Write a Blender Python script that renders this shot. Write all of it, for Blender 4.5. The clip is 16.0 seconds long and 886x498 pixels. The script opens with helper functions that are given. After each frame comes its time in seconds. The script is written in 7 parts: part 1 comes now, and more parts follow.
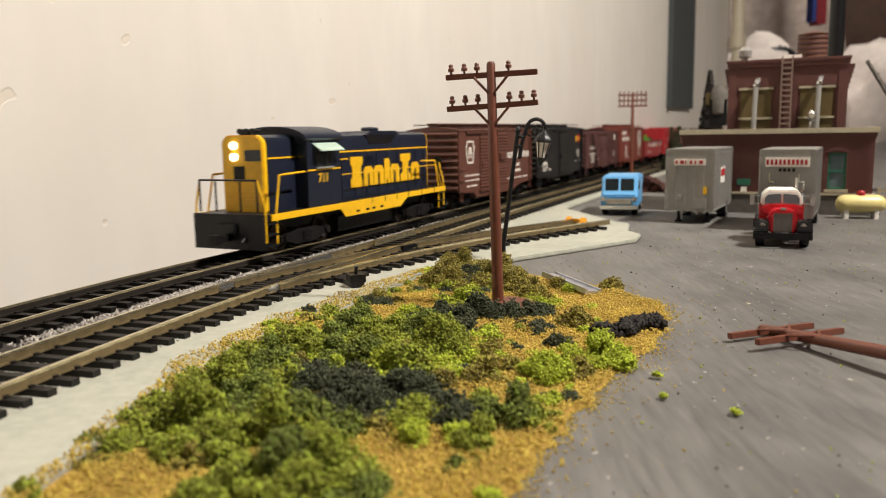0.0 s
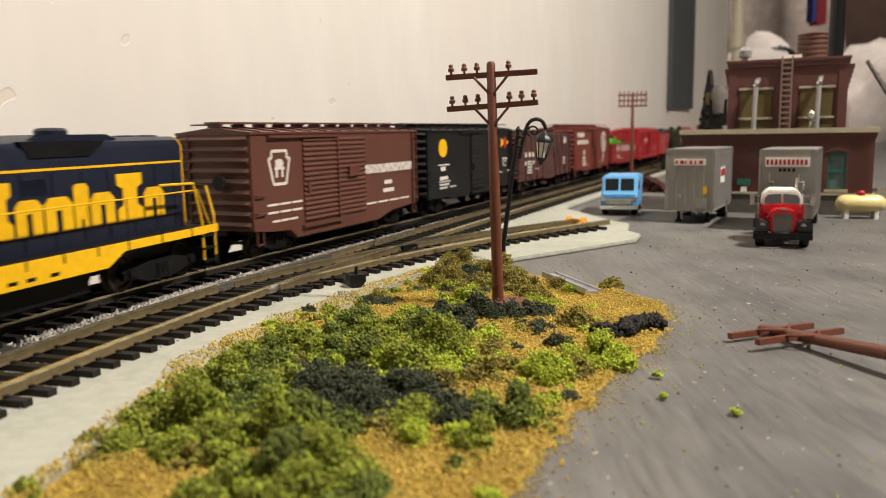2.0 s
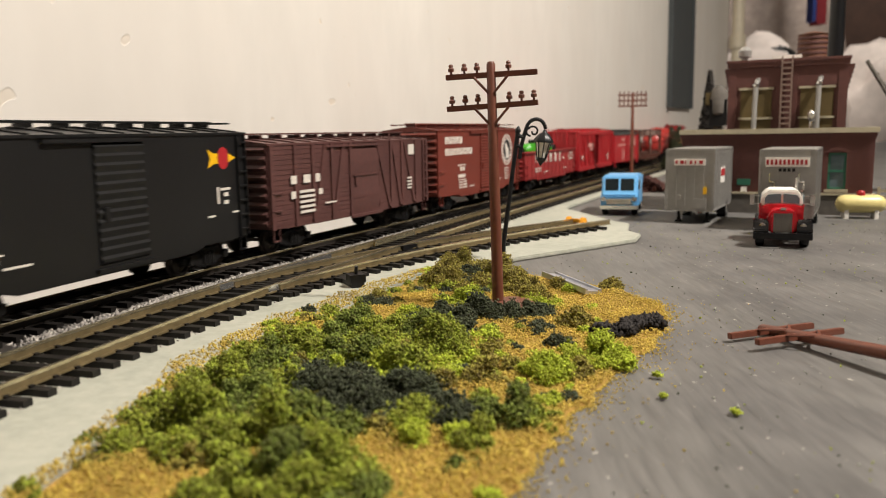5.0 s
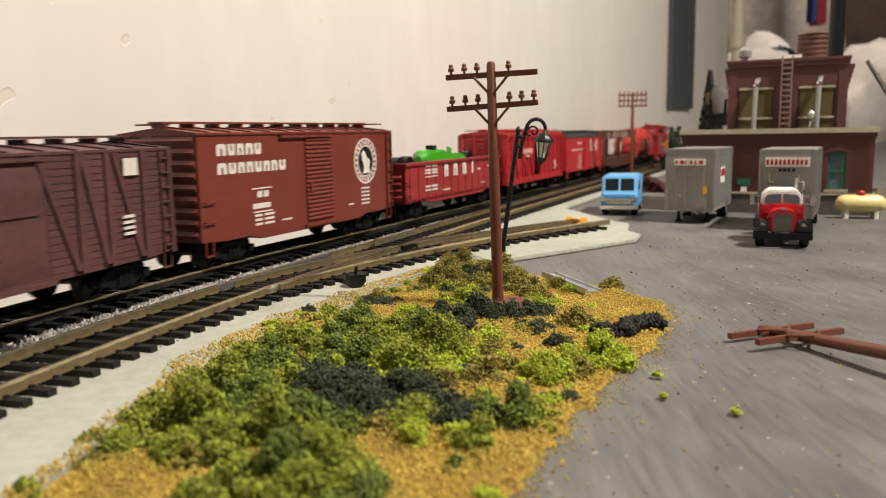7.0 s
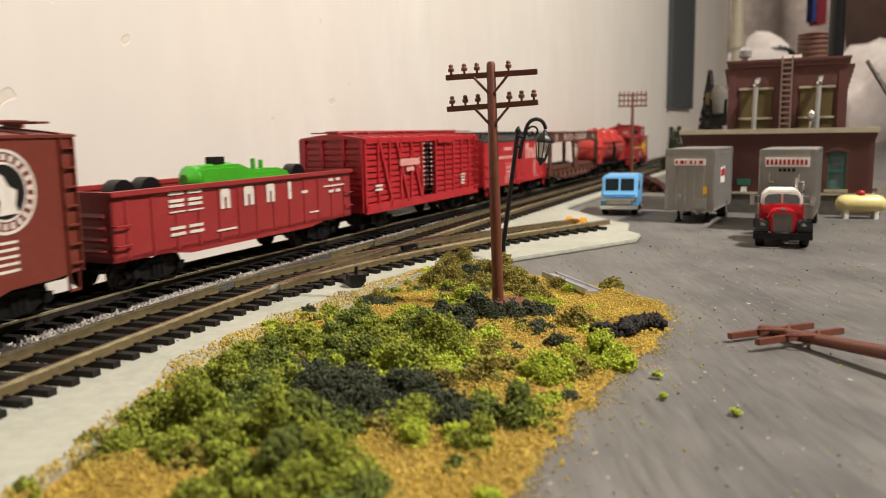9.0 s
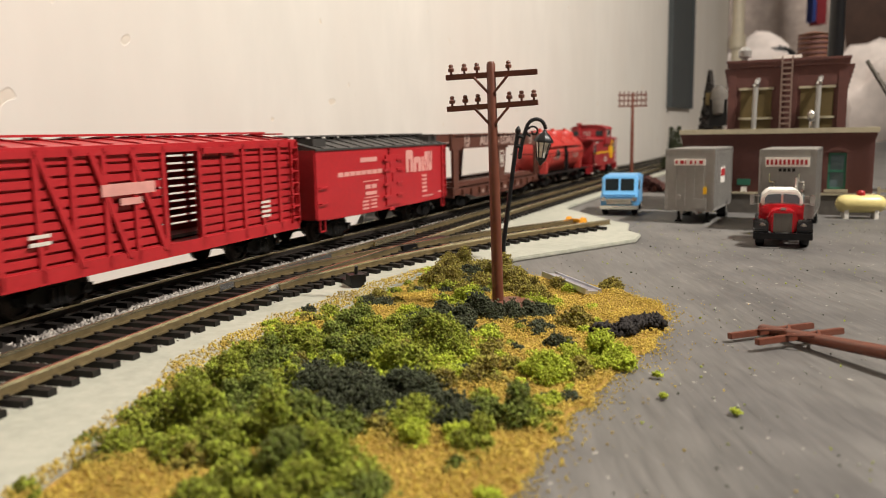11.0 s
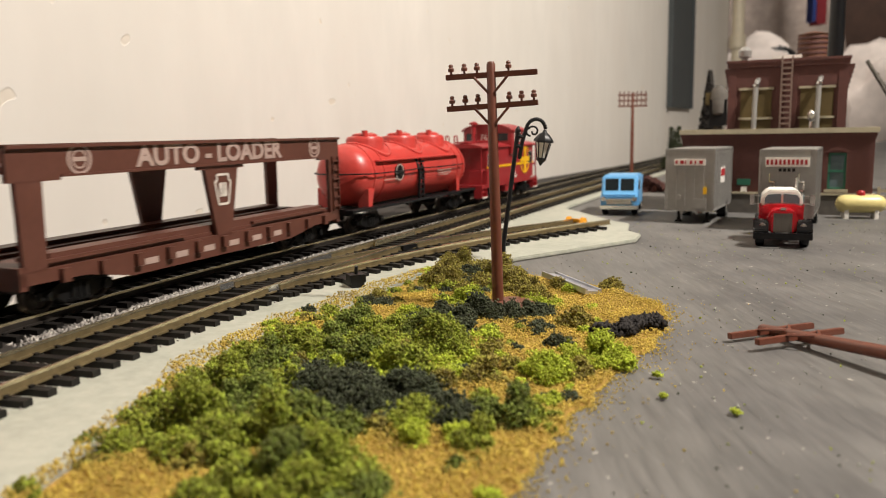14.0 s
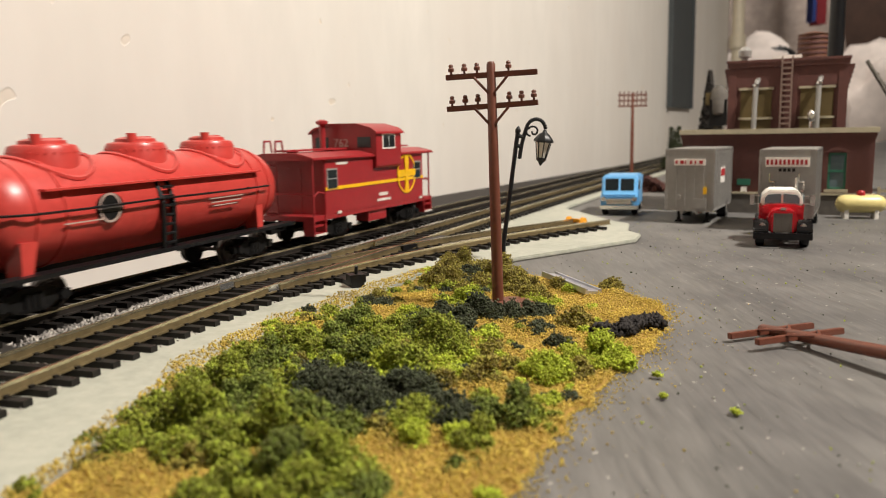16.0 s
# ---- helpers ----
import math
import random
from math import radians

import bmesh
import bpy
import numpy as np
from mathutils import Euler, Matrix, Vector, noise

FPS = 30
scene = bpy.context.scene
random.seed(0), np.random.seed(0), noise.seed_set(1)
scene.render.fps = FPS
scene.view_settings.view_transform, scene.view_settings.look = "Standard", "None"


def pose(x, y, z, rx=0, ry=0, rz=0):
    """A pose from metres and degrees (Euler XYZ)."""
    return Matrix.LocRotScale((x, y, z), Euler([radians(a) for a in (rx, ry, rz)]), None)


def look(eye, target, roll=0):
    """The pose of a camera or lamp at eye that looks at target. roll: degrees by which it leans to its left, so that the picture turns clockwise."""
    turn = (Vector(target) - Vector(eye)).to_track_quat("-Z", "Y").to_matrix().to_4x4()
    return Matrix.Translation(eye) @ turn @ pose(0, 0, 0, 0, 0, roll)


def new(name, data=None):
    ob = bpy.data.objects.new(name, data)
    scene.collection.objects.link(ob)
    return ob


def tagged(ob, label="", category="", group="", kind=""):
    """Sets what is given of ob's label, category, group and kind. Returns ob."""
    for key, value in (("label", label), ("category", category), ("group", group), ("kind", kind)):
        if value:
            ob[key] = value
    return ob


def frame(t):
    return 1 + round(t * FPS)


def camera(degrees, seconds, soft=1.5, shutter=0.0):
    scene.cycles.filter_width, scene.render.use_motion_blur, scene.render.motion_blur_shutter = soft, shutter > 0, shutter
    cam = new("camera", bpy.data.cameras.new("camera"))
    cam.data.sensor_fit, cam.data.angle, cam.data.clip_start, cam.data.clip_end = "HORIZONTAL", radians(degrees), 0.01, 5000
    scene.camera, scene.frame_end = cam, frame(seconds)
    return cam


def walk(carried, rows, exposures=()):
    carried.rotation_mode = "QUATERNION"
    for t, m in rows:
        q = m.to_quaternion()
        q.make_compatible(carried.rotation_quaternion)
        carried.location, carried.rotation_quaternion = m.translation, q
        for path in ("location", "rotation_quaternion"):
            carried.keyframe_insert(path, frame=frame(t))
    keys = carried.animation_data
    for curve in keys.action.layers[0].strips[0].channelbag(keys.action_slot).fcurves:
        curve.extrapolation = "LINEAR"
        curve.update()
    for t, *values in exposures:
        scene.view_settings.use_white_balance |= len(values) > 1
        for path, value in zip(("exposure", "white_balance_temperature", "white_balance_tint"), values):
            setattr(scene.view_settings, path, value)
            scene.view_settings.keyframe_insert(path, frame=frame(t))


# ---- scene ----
# A model railway in 1:87 on a basement layout board. All numbers below are millimetres; MM turns them into metres.
MM = 0.001
cam = camera(58.5, 16.0, soft=1.0, shutter=0.5)
EYE = Vector((0, 0, 0.054))
AIM = Vector((0, math.cos(radians(8.43)), -math.sin(radians(8.43))))
walk(cam, [(0.0, look(EYE, EYE + AIM, -0.97)), (16.0, look(EYE, EYE + AIM, -0.97))])
cam.data.dof.use_dof = True
cam.data.dof.focus_distance = 0.26
cam.data.dof.aperture_fstop = 24

# ---- light: one unseen bulb hanging beside the layout, plus two added fill lamps ----
world = bpy.data.worlds.new("basement_air")
world.use_nodes = True
world.node_tree.nodes["Background"].inputs[0].default_value = (1.0, 0.9, 0.78, 1)
world.node_tree.nodes["Background"].inputs[1].default_value = 0.02
scene.world = world


def unseen_lamp(x, y, z, power, size, aim):
    lamp = bpy.data.lights.new("unseen_lamp", "AREA")
    lamp.shape, lamp.size, lamp.energy, lamp.color = "DISK", size, power, (1.0, 0.925, 0.835)
    ob = new("unseen_lamp", lamp)
    ob.matrix_world = look((x, y, z), aim)
    return ob


unseen_lamp(0.74, 0.03, 1.12, 33, 0.06, (-0.05, 0.4, 0.0))
# weak fill added behind on the left, to lift the near wall
unseen_lamp(-0.35, -0.6, 1.35, 1.2, 0.12, (-0.1, 0.2, 0.0))
# fill added far back, to brighten the clutter behind the yard
unseen_lamp(1.5, 2.65, 1.4, 11, 0.2, (1.65, 3.3, 0.3))
scene.view_settings.exposure = 0.0


# ---- materials ----
def rgb(h):
    c = [int(h[i:i + 2], 16) / 255 for i in (0, 2, 4)]
    return [v / 12.92 if v <= 0.04045 else ((v + 0.055) / 1.055) ** 2.4 for v in c]


def material(name, col, rough=0.5, metal=0.0, vary=0.15, grain=700, stain=60, bump=0.15, col2=None, island=0.0, spec=0.5, stretch=None):
    """A painted or raw surface: base colour with fine grain and broad stains, and a fine relief."""
    m = bpy.data.materials.new(name)
    m.use_nodes = True
    n, l = m.node_tree.nodes, m.node_tree.links
    b = n["Principled BSDF"]
    b.inputs["Metallic"].default_value, b.inputs["Specular IOR Level"].default_value = metal, spec
    tc = n.new("ShaderNodeTexCoord")
    src = tc.outputs["Object"]
    if stretch:
        mp = n.new("ShaderNodeMapping")
        mp.inputs["Scale"].default_value = stretch
        l.new(src, mp.inputs[0])
        src = mp.outputs[0]
    fine, broad = n.new("ShaderNodeTexNoise"), n.new("ShaderNodeTexNoise")
    for t, s in ((fine, grain), (broad, stain)):
        t.inputs["Scale"].default_value, t.inputs["Detail"].default_value = s, 4
        l.new(src, t.inputs["Vector"])
    mix = n.new("ShaderNodeMix")
    mix.data_type = "RGBA"
    base = list(col) + [1]
    other = list(col2) + [1] if col2 else [min(1, c * (1 + vary * 1.6) + 0.01 * vary) for c in col] + [1]
    mix.inputs["A"].default_value, mix.inputs["B"].default_value = [c * (1 - vary * 0.6) for c in base[:3]] + [1], other
    ramp = n.new("ShaderNodeMapRange")
    ramp.inputs["From Min"].default_value, ramp.inputs["From Max"].default_value = 0.35, 0.68
    add = n.new("ShaderNodeMath")
    add.operation = "MULTIPLY_ADD"
    add.inputs[1].default_value = 0.5
    l.new(fine.outputs["Fac"], add.inputs[0])
    half = n.new("ShaderNodeMath")
    half.operation = "MULTIPLY"
    half.inputs[1].default_value = 0.5
    l.new(broad.outputs["Fac"], half.inputs[0])
    l.new(half.outputs[0], add.inputs[2])
    l.new(add.outputs[0], ramp.inputs["Value"])
    l.new(ramp.outputs[0], mix.inputs["Factor"])
    out = mix.outputs["Result"]
    if island:
        geo, hsv = n.new("ShaderNodeNewGeometry"), n.new("ShaderNodeHueSaturation")
        mr, mh = n.new("ShaderNodeMapRange"), n.new("ShaderNodeMapRange")
        mr.inputs["To Min"].default_value, mr.inputs["To Max"].default_value = 1 - island, 1 + island
        mh.inputs["To Min"].default_value, mh.inputs["To Max"].default_value = 0.5 - 0.03 * island, 0.5 + 0.03 * island
        l.new(geo.outputs["Random Per Island"], mr.inputs["Value"])
        l.new(geo.outputs["Random Per Island"], mh.inputs["Value"])
        l.new(mr.outputs[0], hsv.inputs["Value"])
        l.new(mh.outputs[0], hsv.inputs["Hue"])
        l.new(out, hsv.inputs["Color"])
        out = hsv.outputs[0]
    l.new(out, b.inputs["Base Color"])
    rr = n.new("ShaderNodeMapRange")
    rr.inputs["To Min"].default_value, rr.inputs["To Max"].default_value = max(0.02, rough - 0.08), min(1, rough + 0.08)
    l.new(fine.outputs["Fac"], rr.inputs["Value"])
    l.new(rr.outputs[0], b.inputs["Roughness"])
    if bump:
        bp = n.new("ShaderNodeBump")
        bp.inputs["Strength"].default_value, bp.inputs["Distance"].default_value = bump, 0.0004
        l.new(fine.outputs["Fac"], bp.inputs["Height"])
        l.new(bp.outputs[0], b.inputs["Normal"])
    return m


def glow(name, col, strength):
    m = bpy.data.materials.new(name)
    m.use_nodes = True
    b = m.node_tree.nodes["Principled BSDF"]
    b.inputs["Base Color"].default_value = (*col, 1)
    b.inputs["Emission Color"].default_value, b.inputs["Emission Strength"].default_value = (*col, 1), strength
    return m


def glass(name, col=(0.9, 0.93, 0.92), rough=0.05):
    m = bpy.data.materials.new(name)
    m.use_nodes = True
    b = m.node_tree.nodes["Principled BSDF"]
    b.inputs["Base Color"].default_value = (*col, 1)
    b.inputs["Transmission Weight"].default_value, b.inputs["Roughness"].default_value, b.inputs["IOR"].default_value = 1, rough, 1.2
    return m


def board_material():
    """Grey paint brushed over the board, scuffed and streaked, with a few flecks."""
    m = material("grey_board_paint", rgb("5f5d5a"), 0.55, 0, 0.33, 190, 16, 0.3, stretch=(3.0, 0.35, 1))
    n, l = m.node_tree.nodes, m.node_tree.links
    b = n["Principled BSDF"]
    old = b.inputs["Base Color"].links[0].from_socket
    tc, sp = n.new("ShaderNodeTexCoord"), n.new("ShaderNodeTexNoise")
    sp.inputs["Scale"].default_value, sp.inputs["Detail"].default_value = 420, 2
    big = n.new("ShaderNodeTexNoise")
    big.inputs["Scale"].default_value, big.inputs["Detail"].default_value = 22, 3
    l.new(tc.outputs["Object"], sp.inputs["Vector"])
    l.new(tc.outputs["Object"], big.inputs["Vector"])
    mr, mx = n.new("ShaderNodeMapRange"), n.new("ShaderNodeMix")
    mr.inputs["From Min"].default_value, mr.inputs["From Max"].default_value = 0.715, 0.75
    mx.data_type = "RGBA"
    mx.inputs["B"].default_value = (*rgb("b9b4a8"), 1)
    l.new(sp.outputs["Fac"], mr.inputs["Value"])
    l.new(mr.outputs[0], mx.inputs["Factor"])
    l.new(old, mx.inputs["A"])
    m2, r2 = n.new("ShaderNodeMix"), n.new("ShaderNodeMapRange")
    m2.data_type, m2.blend_type = "RGBA", "MULTIPLY"
    m2.inputs["B"].default_value = (0.8, 0.8, 0.82, 1)
    r2.inputs["From Min"].default_value, r2.inputs["From Max"].default_value = 0.45, 0.6
    l.new(big.outputs["Fac"], r2.inputs["Value"])
    l.new(r2.outputs[0], m2.inputs["Factor"])
    l.new(mx.outputs["Result"], m2.inputs["A"])
    l.new(m2.outputs["Result"], b.inputs["Base Color"])
    return m


def wall_material():
    """Painted concrete with small pits and pinholes; its gloss is coloured in as faint vertical streaks."""
    m = material("painted_concrete", rgb("d8d3cb"), 0.55, 0, 0.05, 60, 4, 0.12, stretch=(1, 1, 0.35))
    n, l = m.node_tree.nodes, m.node_tree.links
    b = n["Principled BSDF"]
    tc, pit = n.new("ShaderNodeTexCoord"), n.new("ShaderNodeTexNoise")
    pit.inputs["Scale"].default_value, pit.inputs["Detail"].default_value = 75, 1
    l.new(tc.outputs["Object"], pit.inputs["Vector"])
    mr, mx = n.new("ShaderNodeMapRange"), n.new("ShaderNodeMix")
    mr.inputs["From Min"].default_value, mr.inputs["From Max"].default_value = 0.745, 0.775
    mx.data_type = "RGBA"
    mx.inputs["B"].default_value = (*rgb("d6cbbb"), 1)
    l.new(pit.outputs["Fac"], mr.inputs["Value"])
    l.new(mr.outputs[0], mx.inputs["Factor"])
    l.new(b.inputs["Base Color"].links[0].from_socket, mx.inputs["A"])
    l.new(mx.outputs["Result"], b.inputs["Base Color"])
    # upright streaks of colour that stand in for sheen on the paint
    mp, sheen = n.new("ShaderNodeMapping"), n.new("ShaderNodeTexNoise")
    mp.inputs["Scale"].default_value = (1, 1, 0.03)
    sheen.inputs["Scale"].default_value, sheen.inputs["Detail"].default_value = 9, 2
    l.new(tc.outputs["Object"], mp.inputs[0])
    l.new(mp.outputs[0], sheen.inputs["Vector"])
    dr, dm = n.new("ShaderNodeMapRange"), n.new("ShaderNodeMix")
    dr.inputs["From Min"].default_value, dr.inputs["From Max"].default_value, dr.inputs["To Max"].default_value = 0.42, 0.7, 0.8
    dm.data_type = "RGBA"
    dm.inputs["B"].default_value = (*rgb("d6cfc6"), 1)
    l.new(sheen.outputs["Fac"], dr.inputs["Value"])
    l.new(dr.outputs[0], dm.inputs["Factor"])
    l.new(mx.outputs["Result"], dm.inputs["A"])
    l.new(dm.outputs["Result"], b.inputs["Base Color"])
    bp = n.new("ShaderNodeBump")
    bp.inputs["Strength"].default_value, bp.inputs["Distance"].default_value, bp.invert = 0.3, 0.0008, True
    l.new(mr.outputs[0], bp.inputs["Height"])
    l.new(b.inputs["Normal"].links[0].from_socket, bp.inputs["Normal"])
    l.new(bp.outputs[0], b.inputs["Normal"])
    return m


M_BOARD = board_material()
M_WALL = wall_material()
M_STRIP = material("pale_roadbed_plaster", rgb("999c8f"), 0.8, 0, 0.14, 300, 30, 0.4, col2=rgb("aeada0"))
M_RAILSIDE = material("dirty_rail_side", rgb("796b4e"), 0.42, 0.5, 0.3, 400, 40, 0.1)
M_MAINRAIL = material("blackened_rail_side", rgb("2b2622"), 0.5, 0.3, 0.3, 400, 40, 0.1)
M_RAIL = material("weathered_brass_rail", rgb("c9bd9c"), 0.22, 0.85, 0.25, 400, 40, 0.1)
M_TIE = material("black_plastic_tie", rgb("151210"), 0.55, 0, 0.3, 500, 60, 0.2, spec=0.3)
M_BALLAST = material("grey_ballast", rgb("8c8781"), 0.85, 0, 0.2, 900, 90, 0.3, island=0.45)
M_DIRT = material("brown_roadbed_dirt", rgb("27221e"), 0.9, 0, 0.3, 250, 20, 0.5)
M_POLE = material("reddish_brown_plastic", rgb("673a2b"), 0.42, 0, 0.12, 500, 60, 0.1)
M_BLACK = material("black_plastic", rgb("0e0e10"), 0.42, 0, 0.2, 500, 60, 0.08, spec=0.35)
M_GLOSSBLACK = material("glossy_black_paint", rgb("0f0f11"), 0.15, 0, 0.1, 400, 60, 0.02)
M_GREYBLACK = material("dark_grey_truck_plastic", rgb("0b0a0a"), 0.55, 0, 0.3, 500, 60, 0.1, spec=0.3)
M_WHEEL = material("blackened_wheel_metal", rgb("3a3430"), 0.4, 0.6, 0.3, 400, 60, 0.05)
M_SILVER = material("silver_trailer_plastic", rgb("93918d"), 0.34, 0.2, 0.08, 400, 60, 0.05)
M_CHROME = material("chrome_plating", rgb("d6d4cf"), 0.18, 0.9, 0.05, 400, 60, 0.02)
M_WHITE = material("white_paint", rgb("e6e2da"), 0.5, 0, 0.05, 400, 60, 0.03)
M_BRICK = material("moulded_brick_red", rgb("54302a"), 0.65, 0, 0.18, 300, 40, 0.2)
M_STONE = material("cast_stone_trim", rgb("a59c84"), 0.75, 0, 0.15, 300, 40, 0.2)
M_OLIVE = material("tan_infill_panel", rgb("594a26"), 0.65, 0, 0.12, 300, 40, 0.1)
M_BASE = material("dark_stone_base", rgb("55504a"), 0.8, 0, 0.25, 300, 50, 0.4)
M_GREENF = material("green_window_paint", rgb("2f6a55"), 0.5, 0, 0.1, 400, 60, 0.05)
M_PANE = material("window_pane_grey", rgb("5a6b70"), 0.12, 0, 0.1, 200, 60, 0.0)
M_TURF = material("golden_turf", rgb("9a7c2e"), 0.95, 0, 0.3, 500, 60, 0.8, col2=rgb("b8924a"))
M_TURFG = material("golden_turf_crumbs", rgb("b49b45"), 0.95, 0, 0.25, 900, 90, 0.3, island=0.28)
M_LEAFD = material("dark_foam_foliage", rgb("3a3f2a"), 0.95, 0, 0.3, 900, 120, 0.4, island=0.6)
M_LEAFG = material("green_foam_foliage", rgb("7f8628"), 0.95, 0, 0.3, 900, 120, 0.4, island=0.6)
M_LEAFM = material("deep_green_foam_foliage", rgb("636d28"), 0.95, 0, 0.3, 900, 120, 0.4, island=0.6)
M_LEAFB = material("bright_foam_foliage", rgb("98a32c"), 0.95, 0, 0.25, 900, 120, 0.4, island=0.35)
M_LEAFO = material("olive_foam_foliage", rgb("7b702e"), 0.95, 0, 0.3, 900, 120, 0.4, island=0.6)


# ---- mesh tools (millimetres) ----
def box(bm, x0, x1, y0, y1, z0, z1):
    vs = [bm.verts.new((x, y, z)) for z in (z0, z1) for x, y in ((x0, y0), (x1, y0), (x1, y1), (x0, y1))]
    for f in ((3, 2, 1, 0), (4, 5, 6, 7), (0, 1, 5, 4), (1, 2, 6, 5), (2, 3, 7, 6), (3, 0, 4, 7)):
        bm.faces.new([vs[i] for i in f])


def slab(bm, prof, axis, a, b):
    """A closed outline of (u, v) points drawn out along an axis from a to b. x: (y, z); y: (x, z); z: (x, y)."""
    def at(u, v, w):
        return {"x": (w, u, v), "y": (u, w, v), "z": (u, v, w)}[axis]
    lo, hi = [bm.verts.new(at(u, v, a)) for u, v in prof], [bm.verts.new(at(u, v, b)) for u, v in prof]
    n = len(prof)
    fs = [bm.faces.new(lo[::-1]), bm.faces.new(hi)]
    fs += [bm.faces.new((lo[i], lo[(i + 1) % n], hi[(i + 1) % n], hi[i])) for i in range(n)]
    bmesh.ops.recalc_face_normals(bm, faces=fs)


def rod(bm, p, q, r, r2=None, n=12, cap=True):
    """A round bar from p to q."""
    p, q = Vector(p), Vector(q)
    m = Matrix.Translation((p + q) / 2) @ (q - p).to_track_quat("Z", "Y").to_matrix().to_4x4()
    bmesh.ops.create_cone(bm, cap_ends=cap, cap_tris=False, segments=n, radius1=r, radius2=r if r2 is None else r2, depth=(q - p).length, matrix=m)


def lathe(bm, prof, centre=(0, 0, 0), axis="z", n=20):
    """A turned shape: (radius, height) points round an axis."""
    rings = []
    for r, h in prof:
        ring = []
        for i in range(n):
            c, s = r * math.cos(math.tau * i / n), r * math.sin(math.tau * i / n)
            v = {"z": (c, s, h), "x": (h, c, s), "y": (c, h, s)}[axis]
            ring.append(bm.verts.new(Vector(v) + Vector(centre)))
        rings.append(ring)
    fs = [bm.faces.new((a[i], a[(i + 1) % n], b[(i + 1) % n], b[i])) for a, b in zip(rings, rings[1:]) for i in range(n)]
    fs += [bm.faces.new(rings[0][::-1]), bm.faces.new(rings[-1])]
    bmesh.ops.recalc_face_normals(bm, faces=fs)


def pipe(bm, pts, r, n=8):
    for a, b in zip(pts, pts[1:]):
        rod(bm, a, b, r, n=n)


def mesh_of(name, bm, mat, bevel=0.0, angle=35):
    if bevel:
        bmesh.ops.bevel(bm, geom=[e for e in bm.edges if e.is_manifold and e.calc_face_angle(0) > 0.6], offset=bevel, segments=2, affect="EDGES", clamp_overlap=True)
    bmesh.ops.scale(bm, vec=(MM, MM, MM), verts=bm.verts)
    me = bpy.data.meshes.new(name)
    bm.to_mesh(me)
    bm.free()
    me.materials.append(mat)
    me.shade_smooth()
    me.set_sharp_from_angle(angle=radians(angle))
    return me


def part(name, bm, mat, parent, label="", bevel=0.0):
    """One mesh object under a thing or a part."""
    ob = new(name, mesh_of(name, bm, mat, bevel))
    ob.parent = parent
    if label:
        tagged(ob, label)
    return ob


def share(name, me, parent, m=None):
    """One more object on a mesh that exists."""
    ob = new(name, me)
    ob.parent = parent
    if m is not None:
        ob.matrix_basis = m
    return ob


def thing(name, label, category, x=0, y=0, z=0, rz=0, group="", kind="", rx=0, ry=0):
    ob = new(name)
    ob.empty_display_size = 0.01
    ob.matrix_basis = pose(x * MM, y * MM, z * MM, rx, ry, rz)
    return tagged(ob, label, category, group, kind)


def shape(fn, *a, **k):
    bm = bmesh.new()
    fn(bm, *a, **k)
    return bm


def boxes(*rows):
    bm = bmesh.new()
    for r in rows:
        box(bm, *r)
    return bm


def words(text, size, mat_depth=0.15, bold=0.0):
    """Flat raised lettering in a bmesh, standing in the x-z plane and facing -y, its left foot at the origin."""
    cu = bpy.data.curves.new("lettering", "FONT")
    cu.body, cu.size, cu.extrude, cu.resolution_u, cu.offset = text, size, mat_depth / 2, 3, bold
    ob = bpy.data.objects.new("lettering", cu)
    scene.collection.objects.link(ob)
    me = bpy.data.meshes.new_from_object(ob)
    bm = bmesh.new()
    bm.from_mesh(me)
    bmesh.ops.rotate(bm, matrix=Matrix.Rotation(radians(90), 3, "X"), verts=bm.verts)
    bpy.data.objects.remove(ob)
    bpy.data.curves.remove(cu)
    bpy.data.meshes.remove(me)
    return bm


# ---- the line of the main track: s runs along it, w is the distance to its right ----
A1, KURVE, S1, X0, Y0 = 0.425, 0.001004, 83.0, -110.7, 246.2
A0 = A1 - KURVE * S1


def heading(s):
    return A1 - KURVE * max(S1 - s, 0.0)


def along(s, w=0.0):
    a = heading(min(s, S1))
    x = X0 + (math.cos(A0) - math.cos(a)) / KURVE
    y = Y0 + (math.sin(a) - math.sin(A0)) / KURVE
    d = max(s - S1, 0)
    a = heading(s)
    return x + d * math.sin(a) + w * math.cos(a), y + d * math.cos(a) - w * math.sin(a)


RAIL_TOP = 6.0


